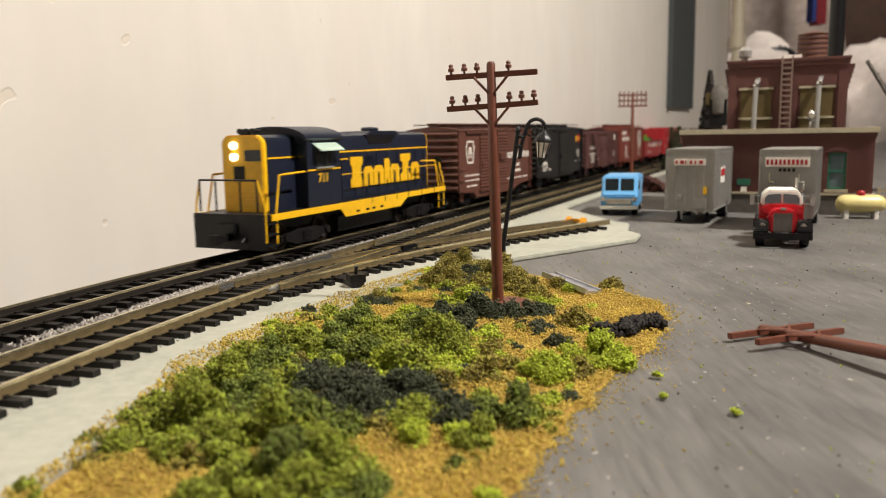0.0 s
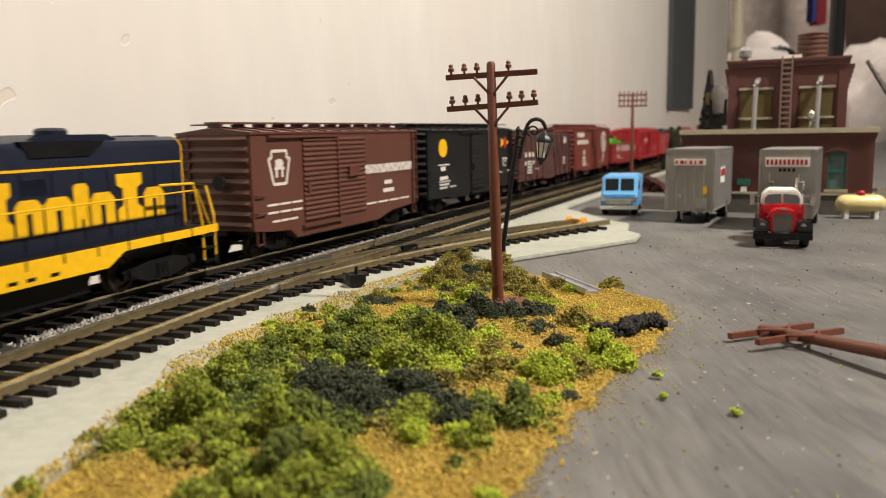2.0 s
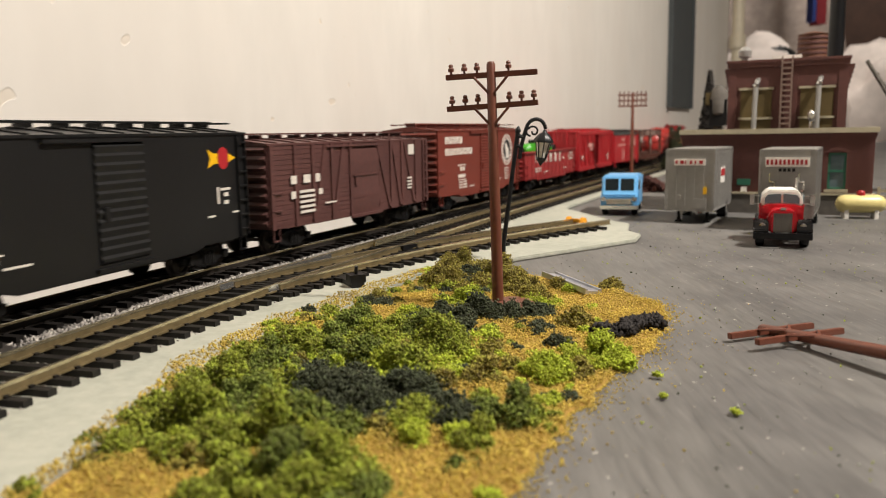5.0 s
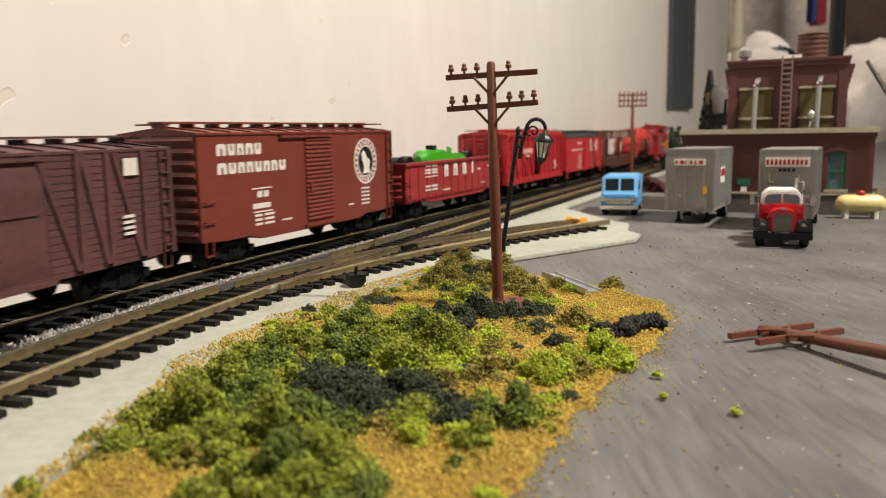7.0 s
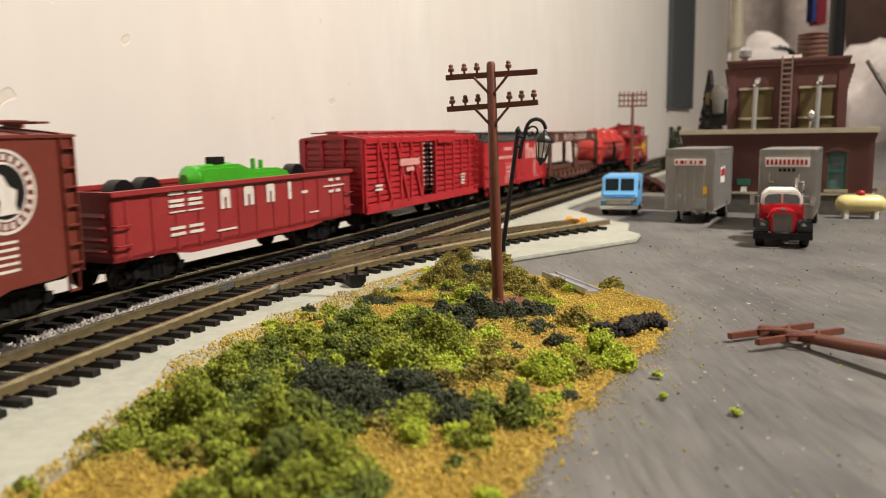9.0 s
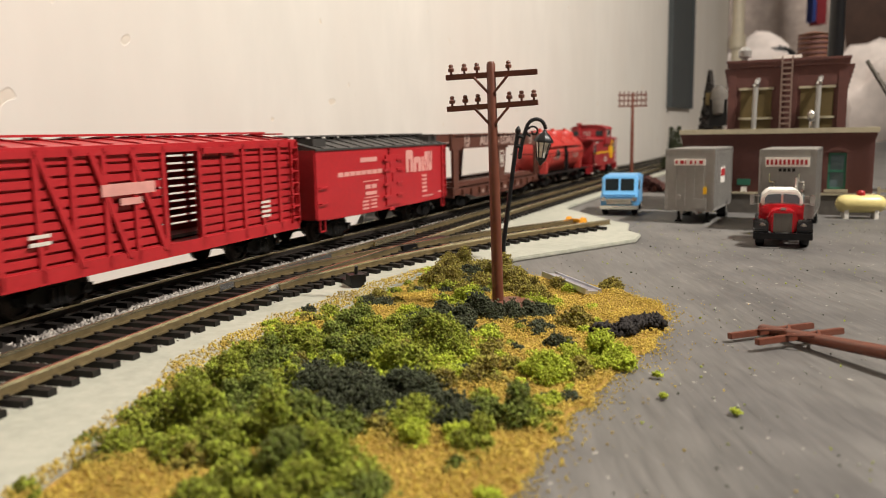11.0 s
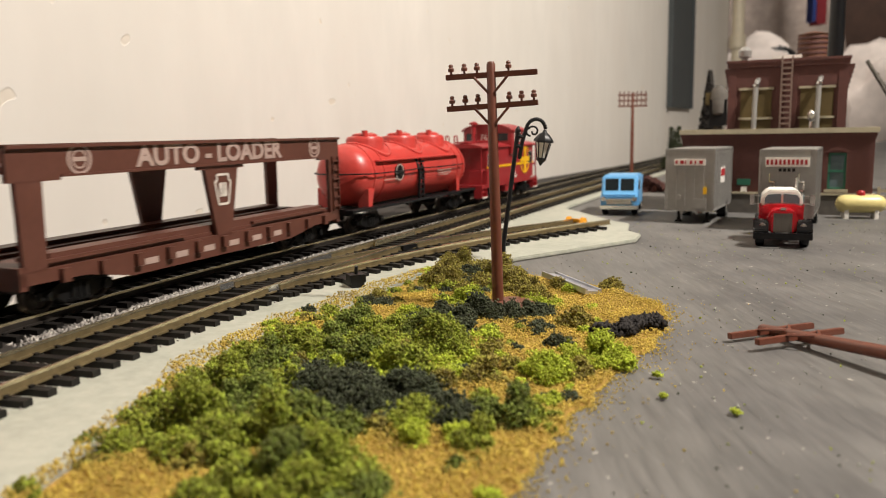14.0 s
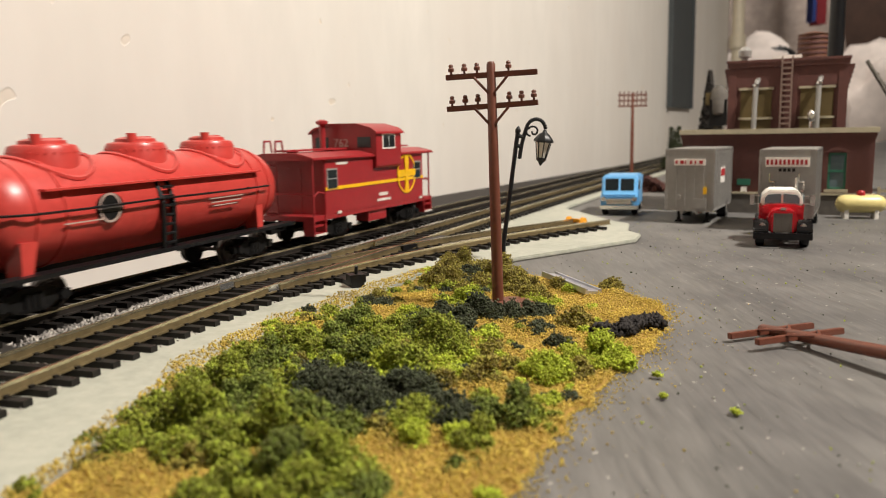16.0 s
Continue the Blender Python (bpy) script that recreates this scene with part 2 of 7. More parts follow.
# ---- setting ----
def setting():
    # layout board: a thick sheet, cut back beside the near curve, wide further on
    out = [(520, -400), (900, 300), (1500, 2600), (900, 2300)]
    back = [along(s, -19) for s in (210, 150, 100, 50, 0, -50, -100, -150, -200, -260, -330, -420)]
    wall_at = [(y * 0.532 - 351.0 - 3, y) for y in (2250, 1500, 1000, 700, 560)]
    bm = shape(slab, out + wall_at + back + [(-150, -400)], "z", -18, 0)
    g = tagged(new("ground", mesh_of("ground", bm, M_BOARD)), "grey painted layout board, scuffed and dusty", "layout board", kind="structure")
    # trestle legs that carry the board
    for k, (lx, ly) in enumerate(((-90, -330), (440, -330), (60, 900), (900, 900), (640, 1900), (1150, 1900))):
        leg = thing("trestle_leg", "plain wooden leg under the layout board", "table leg", lx, ly, -900, 0, group="legs under the layout board")
        part("post", boxes((-32, 32, -32, 32, 0, 860)), M_DIRT, leg, bevel=3)
        part("brace_block", boxes((-45, 45, -32, 32, 860, 882)), M_DIRT, leg)
    # wall: painted concrete, running past the back of the board
    d, nx, ny = (0.4697, 0.8828), 0.8828, -0.4697
    base = Vector((-19, 624))
    def wall_pt(t, off):
        return base.x + d[0] * t + nx * off, base.y + d[1] * t + ny * off
    bm = shape(slab, [wall_pt(-1600, 0), wall_pt(1545, 0), wall_pt(1545, -150), wall_pt(-1600, -150)], "z", -900, 1500)
    w = tagged(new("wall_west", mesh_of("wall_west", bm, M_WALL)), "cream painted concrete basement wall with pits", "wall", kind="structure")
    return wall_pt


WALL_PT = setting()


def room():
    """The rest of the basement, closed round the layout."""
    mat = material("basement_paint", rgb("b9a892"), 0.8, 0, 0.15, 8, 1.5, 0.1)
    dark = material("basement_floor_concrete", rgb("6a625a"), 0.8, 0, 0.2, 10, 2, 0.1)
    for name, b, m, lab in (("floor", (-2600, 4000, -2500, 5000, -1000, -900), dark, "bare grey concrete basement floor"),
                            ("ceiling", (-2600, 4000, -2500, 5000, 1500, 1600), mat, "pale basement ceiling"),
                            ("wall_north", (-2600, 4000, 4800, 5000, -900, 1500), mat, "dim tan basement wall far behind the layout"),
                            ("wall_south", (-2600, 4000, -2500, -2300, -900, 1500), mat, "plain basement wall"),
                            ("wall_east", (3800, 4000, -2300, 4800, -900, 1500), mat, "plain basement wall"),
                            ("wall_far_west", (-2600, -2400, -2300, 4800, -900, 1500), mat, "plain basement wall")):
        tagged(new(name, mesh_of(name, boxes(b), m)), lab, name.split("_")[0], kind="structure")


room()


# ---- track ----
def ribbon(bm, f, s0, s1, step, half, z0, z1):
    """A bar of rectangular section swept along f(s), which gives the middle of the bar."""
    n = max(2, int(abs(s1 - s0) / step))
    rings = []
    for i in range(n + 1):
        s = s0 + (s1 - s0) * i / n
        a, b = Vector(f(s - 0.5)), Vector(f(s + 0.5))
        t = (b - a).normalized()
        nrm, c = Vector((t.y, -t.x)), Vector(f(s))
        rings.append([bm.verts.new((*(c + nrm * o), z)) for o, z in ((-half, z0), (half, z0), (half, z1), (-half, z1))])
    for p, q in zip(rings, rings[1:]):
        for j in range(4):
            bm.faces.new((p[j], p[(j + 1) % 4], q[(j + 1) % 4], q[j]))
    bm.faces.new(rings[0][::-1])
    bm.faces.new(rings[-1])


def rail(bm, f, s0, s1, step=8):
    """Flat foot, thin web and head."""
    ribbon(bm, f, s0, s1, step, 0.85, RAIL_TOP - 2.6, RAIL_TOP - 2.1)
    ribbon(bm, f, s0, s1, step, 0.35, RAIL_TOP - 2.15, RAIL_TOP - 0.7)


def smooth(pts):
    def f(s):
        if s <= pts[0][0]:
            return pts[0][1]
        for (a, u), (b, v) in zip(pts, pts[1:]):
            if s <= b:
                t = (s - a) / (b - a)
                t = t * t * (3 - 2 * t) if len(pts) == 2 else t
                return u + (v - u) * t
        return pts[-1][1]
    return f


def spur_w(s):
    """The spur swings away from the passing track."""
    d = max(s - 15.0, 0.0)
    return 41 + 0.055 * d + 0.00098 * d * d


W_PASS = smooth([(60, 41.0), (330, 37.0)])
TIE_ME = mesh_of("tie", boxes((-15, 15, -1.25, 1.25, 0, 1.5), (-10.3, -7.2, -0.6, 0.6, 1.5, 2.0), (7.2, 10.3, -0.6, 0.6, 1.5, 2.0)), M_TIE)


def track(name, label, w_of, s0, s1, pitch=7.1, near=None):
    tr = thing(name, label, "railway track", kind="structure")
    for side in (-8.85, 8.85):
        bm = bmesh.new()
        rail(bm, lambda s: along(s, w_of(s) + side), s0, s1)
        r = part("rail", bm, M_MAINRAIL if name == "main_track" else M_RAILSIDE, tr, "weathered brown rail")
        bm = bmesh.new()
        ribbon(bm, lambda s: along(s, w_of(s) + side), s0, s1, 8, 0.28 if name == "main_track" else 0.45, RAIL_TOP - 0.7, RAIL_TOP)
        part("rail_head", bm, M_RAIL, r, "worn brass-coloured rail head")
    rng = random.Random(name)
    s = s0 + 2
    far = bmesh.new()
    while s < s1 - 1:
        x, y = along(s, w_of(s))
        p, q = Vector(along(s - 1, w_of(s - 1))), Vector(along(s + 1, w_of(s + 1)))
        rz = math.degrees(math.atan2(q.y - p.y, q.x - p.x)) - 90 + rng.uniform(-0.8, 0.8)
        m = pose(x * MM, y * MM, (RAIL_TOP - 4.1) * MM, 0, 0, rz)
        if near is None or s < near:
            share("tie", TIE_ME, tr, m)
        else:
            far.from_mesh(TIE_ME)
            bmesh.ops.transform(far, matrix=m, verts=far.verts[-24:])
        s += pitch
    if len(far.verts):
        bmesh.ops.scale(far, vec=(1000, 1000, 1000), verts=far.verts)
        tagged(part("tie_row", far, M_TIE, tr), kind="stuff")
    return tr


track("main_track", "main railway track with black ties", lambda s: 0.0, -330, 1450, near=500)
track("passing_track", "passing track beside the main line", W_PASS, -330, 1450, near=500)
track("spur_track", "short spur track ending at a yellow wheel stop", spur_w, 28, 243)


def roadbed():
    # pale strip under the passing track and spur
    right = [(-70, -60), (-66, 60), (-62, 118), (-55, 161), (-38, 218), (-8, 290), (12, 312), (24, 319), (92, 373), (99, 392), (96, 408), (104, 437), (98, 452)]
    far = [along(s, 62) for s in (340, 500, 800, 1450)]
    left = [along(s, 20) for s in (1450, 800, 400, 200, 100, 0, -100, -200, -330)]
    bm = shape(slab, right + far + left, "z", 0.0, RAIL_TOP - 4.1)
    tagged(new("pavement", mesh_of("pavement", bm, M_STRIP, 0.5)), "pale grey-green plaster roadbed strip under the tracks", "roadbed", kind="structure")
    # dark dirt under the main line, out to the wall further on
    edge = [along(s, 20.2) for s in (-330, -200, -100, 0, 100, 200, 400, 800, 1450)]
    wall = [(y * 0.532 - 351.0 - 2, y) for y in (1700, 1500, 1000, 700, 565)]
    back = [along(s, -18.6) for s in (205, 150, 100, 50, 0, -100, -200, -330)]
    bm = shape(slab, edge + wall + back, "z", 0.0, RAIL_TOP - 4.3)
    tagged(new("road", mesh_of("road", bm, M_DIRT)), "dark brown dirt roadbed of the main line", "roadbed", kind="structure")


roadbed()


# ---- the train: each car stands on its own origin, rail height, -x is the way it goes, -y the side towards the yard ----
def paint(name, h, rough=0.45, vary=0.12):
    return material(name, rgb(h), rough, 0, vary, 450, 45, 0.06)


M_TUSCAN = paint("tuscan_brown_paint", "58352b")
M_TUSCAN2 = paint("mineral_brown_paint", "6b2f25")
M_MAROON = paint("faded_maroon_paint", "4e2f2c", 0.6, 0.25)
M_CARBLACK = paint("black_car_paint", "131314", 0.4)
M_GONRED = paint("maroon_red_paint", "8a2a2b")
M_RED = paint("bright_red_plastic", "a6252b", 0.4)
M_TANKRED = paint("orange_red_plastic", "b53c36", 0.36)
M_CABRED = paint("caboose_red_paint", "8f2327", 0.4)
M_ROOFBLACK = paint("dark_roof_paint", "3a3836", 0.55)
M_LOCOBLUE = paint("dark_blue_loco_paint", "131929", 0.4)
M_YELLOW = paint("warm_yellow_paint", "e0ae12", 0.42)
M_GREEN = paint("bright_green_plastic", "3f9a22", 0.4)
M_LETTER = paint("white_lettering", "cbc4bb", 0.6)
M_FADED = paint("faded_white_lettering", "a48e85", 0.6)
M_PINKBOARD = paint("faded_pink_board", "c98f88", 0.6)
M_DARKGLASS = paint("dark_cab_glass", "1c2224", 0.12)
M_PALEGREEN = paint("pale_green_awning", "a9bfb0", 0.5)
M_HEADLIGHT = glow("lit_headlight", (1.0, 0.88, 0.62), 4.0)

TRAIN, WHEELS = [], []


def wheel_mesh(r, gauge=8.2):
    bm = bmesh.new()
    rod(bm, (0, -gauge - 2.5, 0), (0, gauge + 2.5, 0), 0.7, n=8)
    for s in (-1, 1):
        lathe(bm, [(r * 0.3, s * gauge), (r * 0.4, s * (gauge + 1.4)), (r * 0.75, s * (gauge + 0.9)), (r * 0.8, s * (gauge + 1.6)), (r, s * (gauge + 1.6)), (r, s * gauge), (r + 0.7, s * (gauge - 0.4)), (r + 0.7, s * (gauge - 0.9)), (r * 0.3, s * (gauge - 0.9))], axis="y", n=20)
        for k in range(4):
            a = k * math.tau / 4
            rod(bm, (r * 0.55 * math.cos(a), s * (gauge + 0.9), r * 0.55 * math.sin(a)), (r * 0.55 * math.cos(a), s * (gauge + 1.5), r * 0.55 * math.sin(a)), 0.5, n=6)
    return mesh_of("wheelset", bm, M_WHEEL)


def truck_mesh(base, r):
    """Two cast side frames with journals and springs, and the bolster between them."""
    bm = bmesh.new()
    h = base / 2
    for s in (-1, 1):
        y0, y1 = sorted((s * 11.6, s * 13.4))
        prof = [(-h - 3, 6.4), (-h - 3, 4.2), (-h + 2.2, 4.0), (-h * 0.45, 2.2), (h * 0.45, 2.2), (h - 2.2, 4.0), (h + 3, 4.2), (h + 3, 6.4), (h - 1, 7.0), (h * 0.4, 8.6), (-h * 0.4, 8.6), (-h + 1, 7.0)]
        slab(bm, prof, "y", y0, y1)
        for x in (-h, h):
            rod(bm, (x, s * 13.0, r), (x, s * 14.4, r), 1.5, n=10)
        for x in (-2.2, 0, 2.2):
            rod(bm, (x, s * 13.6, 2.9), (x, s * 13.6, 7.4), 0.9, n=8)
        box(bm, -4, 4, y0 - 0.4, y1 + 0.4, 2.2, 3.2)
    box(bm, -3, 3, -12, 12, 5.5, 8.4)
    return mesh_of("truck", bm, M_GREYBLACK)


R_CAR, R_LOCO = 5.2, 6.2
CAR_WHEEL, LOCO_WHEEL = wheel_mesh(R_CAR), wheel_mesh(R_LOCO)
CAR_TRUCK, LOCO_TRUCK = truck_mesh(20, R_CAR), truck_mesh(31, R_LOCO)
COUPLER = mesh_of("coupler", boxes((-9, 1, -1.2, 1.2, 6.6, 9.2), (-11, -8, -2.0, 2.0, 6.0, 9.8), (-12, -10.4, -2.4, -0.6, 6.0, 9.8)), M_GREYBLACK, 0.3)


def running_gear(car, half, pivot, loco=False):
    for x in (-pivot, pivot):
        tr = share("truck", LOCO_TRUCK if loco else CAR_TRUCK, car, pose(x * MM, 0, 0))
        b, r = (15.5, R_LOCO) if loco else (10, R_CAR)
        for dx in (-b, b):
            w = share("wheelset", LOCO_WHEEL if loco else CAR_WHEEL, tr, pose(dx * MM, 0, r * MM))
            WHEELS.append((w, dx, r))
    share("coupler", COUPLER, car, pose(-half * MM, 0, 0))
    share("coupler", COUPLER, car, pose(half * MM, 0, 0, 0, 0, 180))


def car(name, label, s, pivot, category="railway car"):
    c = thing(name, label, category, group="cars of the train")
    TRAIN.append((c, s, pivot))
    return c


def decals(parent, rects, y, mat, name="lettering", label="white painted lettering"):
    """Flat painted bars on the side at y, each a part: (x, z, width, height)."""
    for x, z, w, h in rects:
        part(name, boxes((x, x + w, y - 0.12, y + 0.1, z, z + h)), mat, parent, label)


def letter_blocks(bm, x, z, widths, h, y, gap=0.6):
    """A row of plain upright blocks with cut corners and a narrow slit, one for each sign of an emblem that is not spelled out."""
    for i, w in enumerate(widths):
        if w > 0:
            q, g, m = w * 0.16, w * 0.11, x + w / 2
            out = [(x, z), (m - g, z), (m - g, z + h * 0.6), (m + g, z + h * 0.6), (m + g, z), (x + w, z), (x + w, z + h - q), (x + w - q, z + h), (x + q, z + h), (x, z + h - q)]
            if i % 3 == 1:
                out = [(u, 2 * z + h - v) for u, v in out]
            slab(bm, out, "y", y - 0.12, y + 0.1)
        x += abs(w) + gap
    return x


def disc(bm, x, z, rx, rz, y, n=28):
    slab(bm, [(x + rx * math.cos(math.tau * i / n), z + rz * math.sin(math.tau * i / n)) for i in range(n)], "y", y - 0.12, y + 0.1)


def ring(bm, x, z, r0, r1, y, n=32):
    def p(r, i):
        return (x + r * math.cos(math.tau * i / n), z + r * 1.0 * math.sin(math.tau * i / n))
    for i in range(n):
        slab(bm, [p(r0, i), p(r1, i), p(r1, i + 1), p(r0, i + 1)], "y", y - 0.12, y + 0.1)


def keystone(bm, x, z, w, h, y, t=0.8):
    """An outline like a keystone, of four thin bars and a shoulder."""
    out = [(-0.5, 0.78), (-0.36, 0.78), (-0.36, 1.0), (0.36, 1.0), (0.36, 0.78), (0.5, 0.78), (0.3, 0), (-0.3, 0)]
    pts = [(x + u * w, z + v * h) for u, v in out]
    for (a, b), (c, d) in zip(pts, pts[1:] + pts[:1]):
        dx, dz = c - a, d - b
        n = math.hypot(dx, dz)
        ox, oz = -dz / n * t / 2, dx / n * t / 2
        slab(bm, [(a + ox, b + oz), (c + ox, d + oz), (c - ox, d - oz), (a - ox, b - oz)], "y", y - 0.12, y + 0.1)


def ladder(parent, x, y, z0, z1, mat, rungs=7, w=5.0, name="ladder"):
    bm = bmesh.new()
    for dx in (0, w):
        box(bm, x + dx - 0.25, x + dx + 0.25, y - 0.9, y, z0, z1)
    for i in range(rungs):
        z = z0 + (z1 - z0) * (i + 0.5) / rungs
        box(bm, x, x + w, y - 1.1, y - 0.5, z - 0.3, z + 0.3)
    return part(name, bm, mat, parent)


def end_ladder(parent, x, y, z0, z1, mat, side, rungs=7):
    bm = bmesh.new()
    for dy in (0, 5):
        box(bm, min(x, x + side * 0.9), max(x, x + side * 0.9), y + dy - 0.25, y + dy + 0.25, z0, z1)
    for i in range(rungs):
        z = z0 + (z1 - z0) * (i + 0.5) / rungs
        box(bm, min(x, x + side * 1.1), max(x, x + side * 1.1), y, y + 5, z - 0.3, z + 0.3)
    return part("ladder", bm, mat, parent)


def corrugated(bm, x0, x1, z0, z1, n, y, side, depth=0.9):
    """Pressed horizontal ribs on a sheet."""
    prof = [(y - side * 0.3, z0)]
    for i in range(n):
        z = z0 + (z1 - z0) * (i + 0.5) / n
        h = (z1 - z0) / n * 0.4
        prof += [(y, z - h), (y + side * depth, z - h * 0.2), (y + side * depth, z + h * 0.3), (y, z + h)]
    slab(bm, prof + [(y - side * 0.3, z1)], "x", x0, x1)


def car_ends(parent, half, z0, z1, mat, hw=17.0):
    """Pressed steel end sheets with horizontal ribs."""
    for sx in (-1, 1):
        bm = bmesh.new()
        prof = [(sx * (half - 0.6), z0)]
        for i in range(9):
            z = z0 + (z1 - z0) * (i + 0.5) / 9
            h = (z1 - z0) / 9 * 0.34
            prof += [(sx * half, z - h), (sx * (half + 1.0), z), (sx * half, z + h)]
        slab(bm, prof + [(sx * (half - 0.6), z1)], "y", -hw + 0.4, hw - 0.4)
        part("end", bm, mat, parent)


def roof(parent, half, hw, z, rise, mat, ribs=12):
    bm = shape(slab, [(-hw - 0.5, z - 0.8), (hw + 0.5, z - 0.8), (hw + 0.5, z), (0, z + rise), (-hw - 0.5, z)], "x", -half - 0.3, half + 0.3)
    rf = part("roof", bm, mat, parent)
    for i in range(ribs):
        x = -half + 2 * half * (i + 0.5) / ribs
        part("roof_rib", shape(slab, [(-hw - 0.3, z + 0.0), (0, z + rise), (hw + 0.3, z + 0.0), (hw + 0.3, z + 0.5), (0, z + rise + 0.5), (-hw - 0.3, z + 0.5)], "x", x - 0.5, x + 0.5), mat, rf)
    return rf


def roofwalk(parent, half, z, mat, lateral=True):
    rw = part("roofwalk", boxes((-half - 2, half + 2, -1.0, 1.0, z + 0.8, z + 1.5)), mat, parent)
    for y in (-2.4, 2.4):
        part("board", boxes((-half - 2, half + 2, y - 1.0, y + 1.0, z + 0.8, z + 1.5)), mat, rw)
    for i in range(11):
        x = -half + 2 * half * i / 10
        part("saddle", boxes((x - 0.6, x + 0.6, -3.2, 3.2, z - 0.6, z + 0.75)), mat, rw)
    if lateral:
        for x, s in ((half - 7, -1), (-half + 7, 1)):
            for dx in (-1.3, 1.3):
                part("board", boxes((x + dx - 1.0, x + dx + 1.0, min(s * 3.6, s * 16), max(s * 3.6, s * 16), z + 0.3, z + 0.9)), mat, rw)
    return rw


def underframe(parent, half, z=11.0):
    part("centre_sill", boxes((-half + 2, half - 2, -3, 3, z - 2.0, z + 1.5)), M_GREYBLACK, parent)
    for x in (-half + 4, half - 5.5):
        part("bolster", boxes((x, x + 1.5, -15, 15, z - 1.5, z + 1.5)), M_GREYBLACK, parent)
    bm = bmesh.new()
    rod(bm, (-12, 5, z - 1.4), (4, 5, z - 1.4), 2.0, n=12)
    part("air_reservoir", bm, M_GREYBLACK, parent)
    part("brake_valve", boxes((12, 17, 4, 9, z - 3.0, z)), M_GREYBLACK, parent)


def boxcar(name, label, s, L, mat, eave=49.0, roof_mat=None, door=(2, 26), ribs=14, sill=10.0, hw=17.6, notch=True, skirt=None, smooth_ends=False, rise=2.0):
    c = car(name, label, s, L / 2 - 21, "boxcar")
    h = L / 2
    d0, d1 = door
    prof = [(-h, sill + 1), (-h + 12, sill + 0.2), (-h + 27, sill + 0.2), (-h + 34, sill - 1.5 if notch else sill), (h - 34, sill - 1.5 if notch else sill), (h - 27, sill + 0.2), (h - 12, sill + 0.2), (h, sill + 1), (h, eave), (-h, eave)]
    if skirt:
        z, x0, x1, x2, x3 = skirt
        prof = [(-h, sill + 1.4), (-h + 12, sill), (x0, sill - 0.6), (x1, z), (x2, z), (x3, sill - 0.8), (h - 12, sill), (h, sill + 1), (h, eave), (-h, eave)]
    bm = shape(slab, prof, "y", -hw, hw)
    part("body", bm, mat, c, bevel=0.25)
    if smooth_ends:
        for sx in (-1, 1):
            part("end", boxes((min(sx * h, sx * (h + 0.5)), max(sx * h, sx * (h + 0.5)), -hw + 0.6, hw - 0.6, sill + 1.5, eave - 0.5)), mat, c)
    else:
        car_ends(c, h, sill + 1.5, eave - 0.5, mat)
    roof(c, h, hw, eave, rise, roof_mat or mat)
    roofwalk(c, h - 2, eave + (2.6 if rise < 3 else rise - 0.1), roof_mat or mat)
    for sy in (-1, 1):
        y = sy * hw
        bm = bmesh.new()
        a, b = sorted((y, y + sy * 0.7))
        corrugated(bm, d0, d1, sill + 1.5, eave - 2.5, ribs, y + sy * 0.35, sy, 0.55)
        dr = part("door", bm, mat, c, "corrugated sliding steel door")
        a, b = sorted((y + sy * 0.2, y + sy * 1.3))
        part("door_rail", boxes((d0 - (d1 - d0) * 0.9, d1 + 1, a, b, eave - 2.3, eave - 1.2)), mat, c)
        part("door_rail", boxes((d0 - 2, d1 + 2, a, b, sill - 0.6, sill + 0.6)), mat, c)
        part("handle", boxes((d0 + 2, d0 + 4, a, b + 0.5 * sy if sy > 0 else b, 24, 28)), mat, dr)
        ladder(c, (h - 6.2) if sy < 0 else (-h + 1), y if sy < 0 else y + 1.0, sill + 1, eave - 1, mat)
        for z in (sill + 8, sill + 15):
            bm = bmesh.new()
            x = -h + 1.5 if sy < 0 else h - 7
            pipe(bm, [(x, y, z), (x, y + sy * 1.1, z), (x + 5.5, y + sy * 1.1, z), (x + 5.5, y, z)], 0.3, 6)
            part("grab_iron", bm, mat, c)
        for x in (-h + 2, h - 6):
            a, b = sorted((y, y - sy * 0.8))
            part("step", boxes((x, x + 0.5, a, b, sill - 4, sill + 1), (x + 3.8, x + 4.3, a, b, sill - 4, sill + 1), (x, x + 4.3, a, b, sill - 4.4, sill - 3.8)), mat, c)
    end_ladder(c, h, -16.5, sill + 1, eave - 1, mat, 1)
    end_ladder(c, -h, 11.5, sill + 1, eave - 1, mat, -1)
    bm = bmesh.new()
    rod(bm, (-h - 2.6, -4, 30), (-h - 1.8, -4, 30), 3.0, n=18)
    rod(bm, (-h - 2, -4, 30), (-h, -4, 30), 0.6)
    part("brake_wheel", bm, M_GREYBLACK, c)
    underframe(c, h)
    running_gear(c, h, L / 2 - 21)
    return c


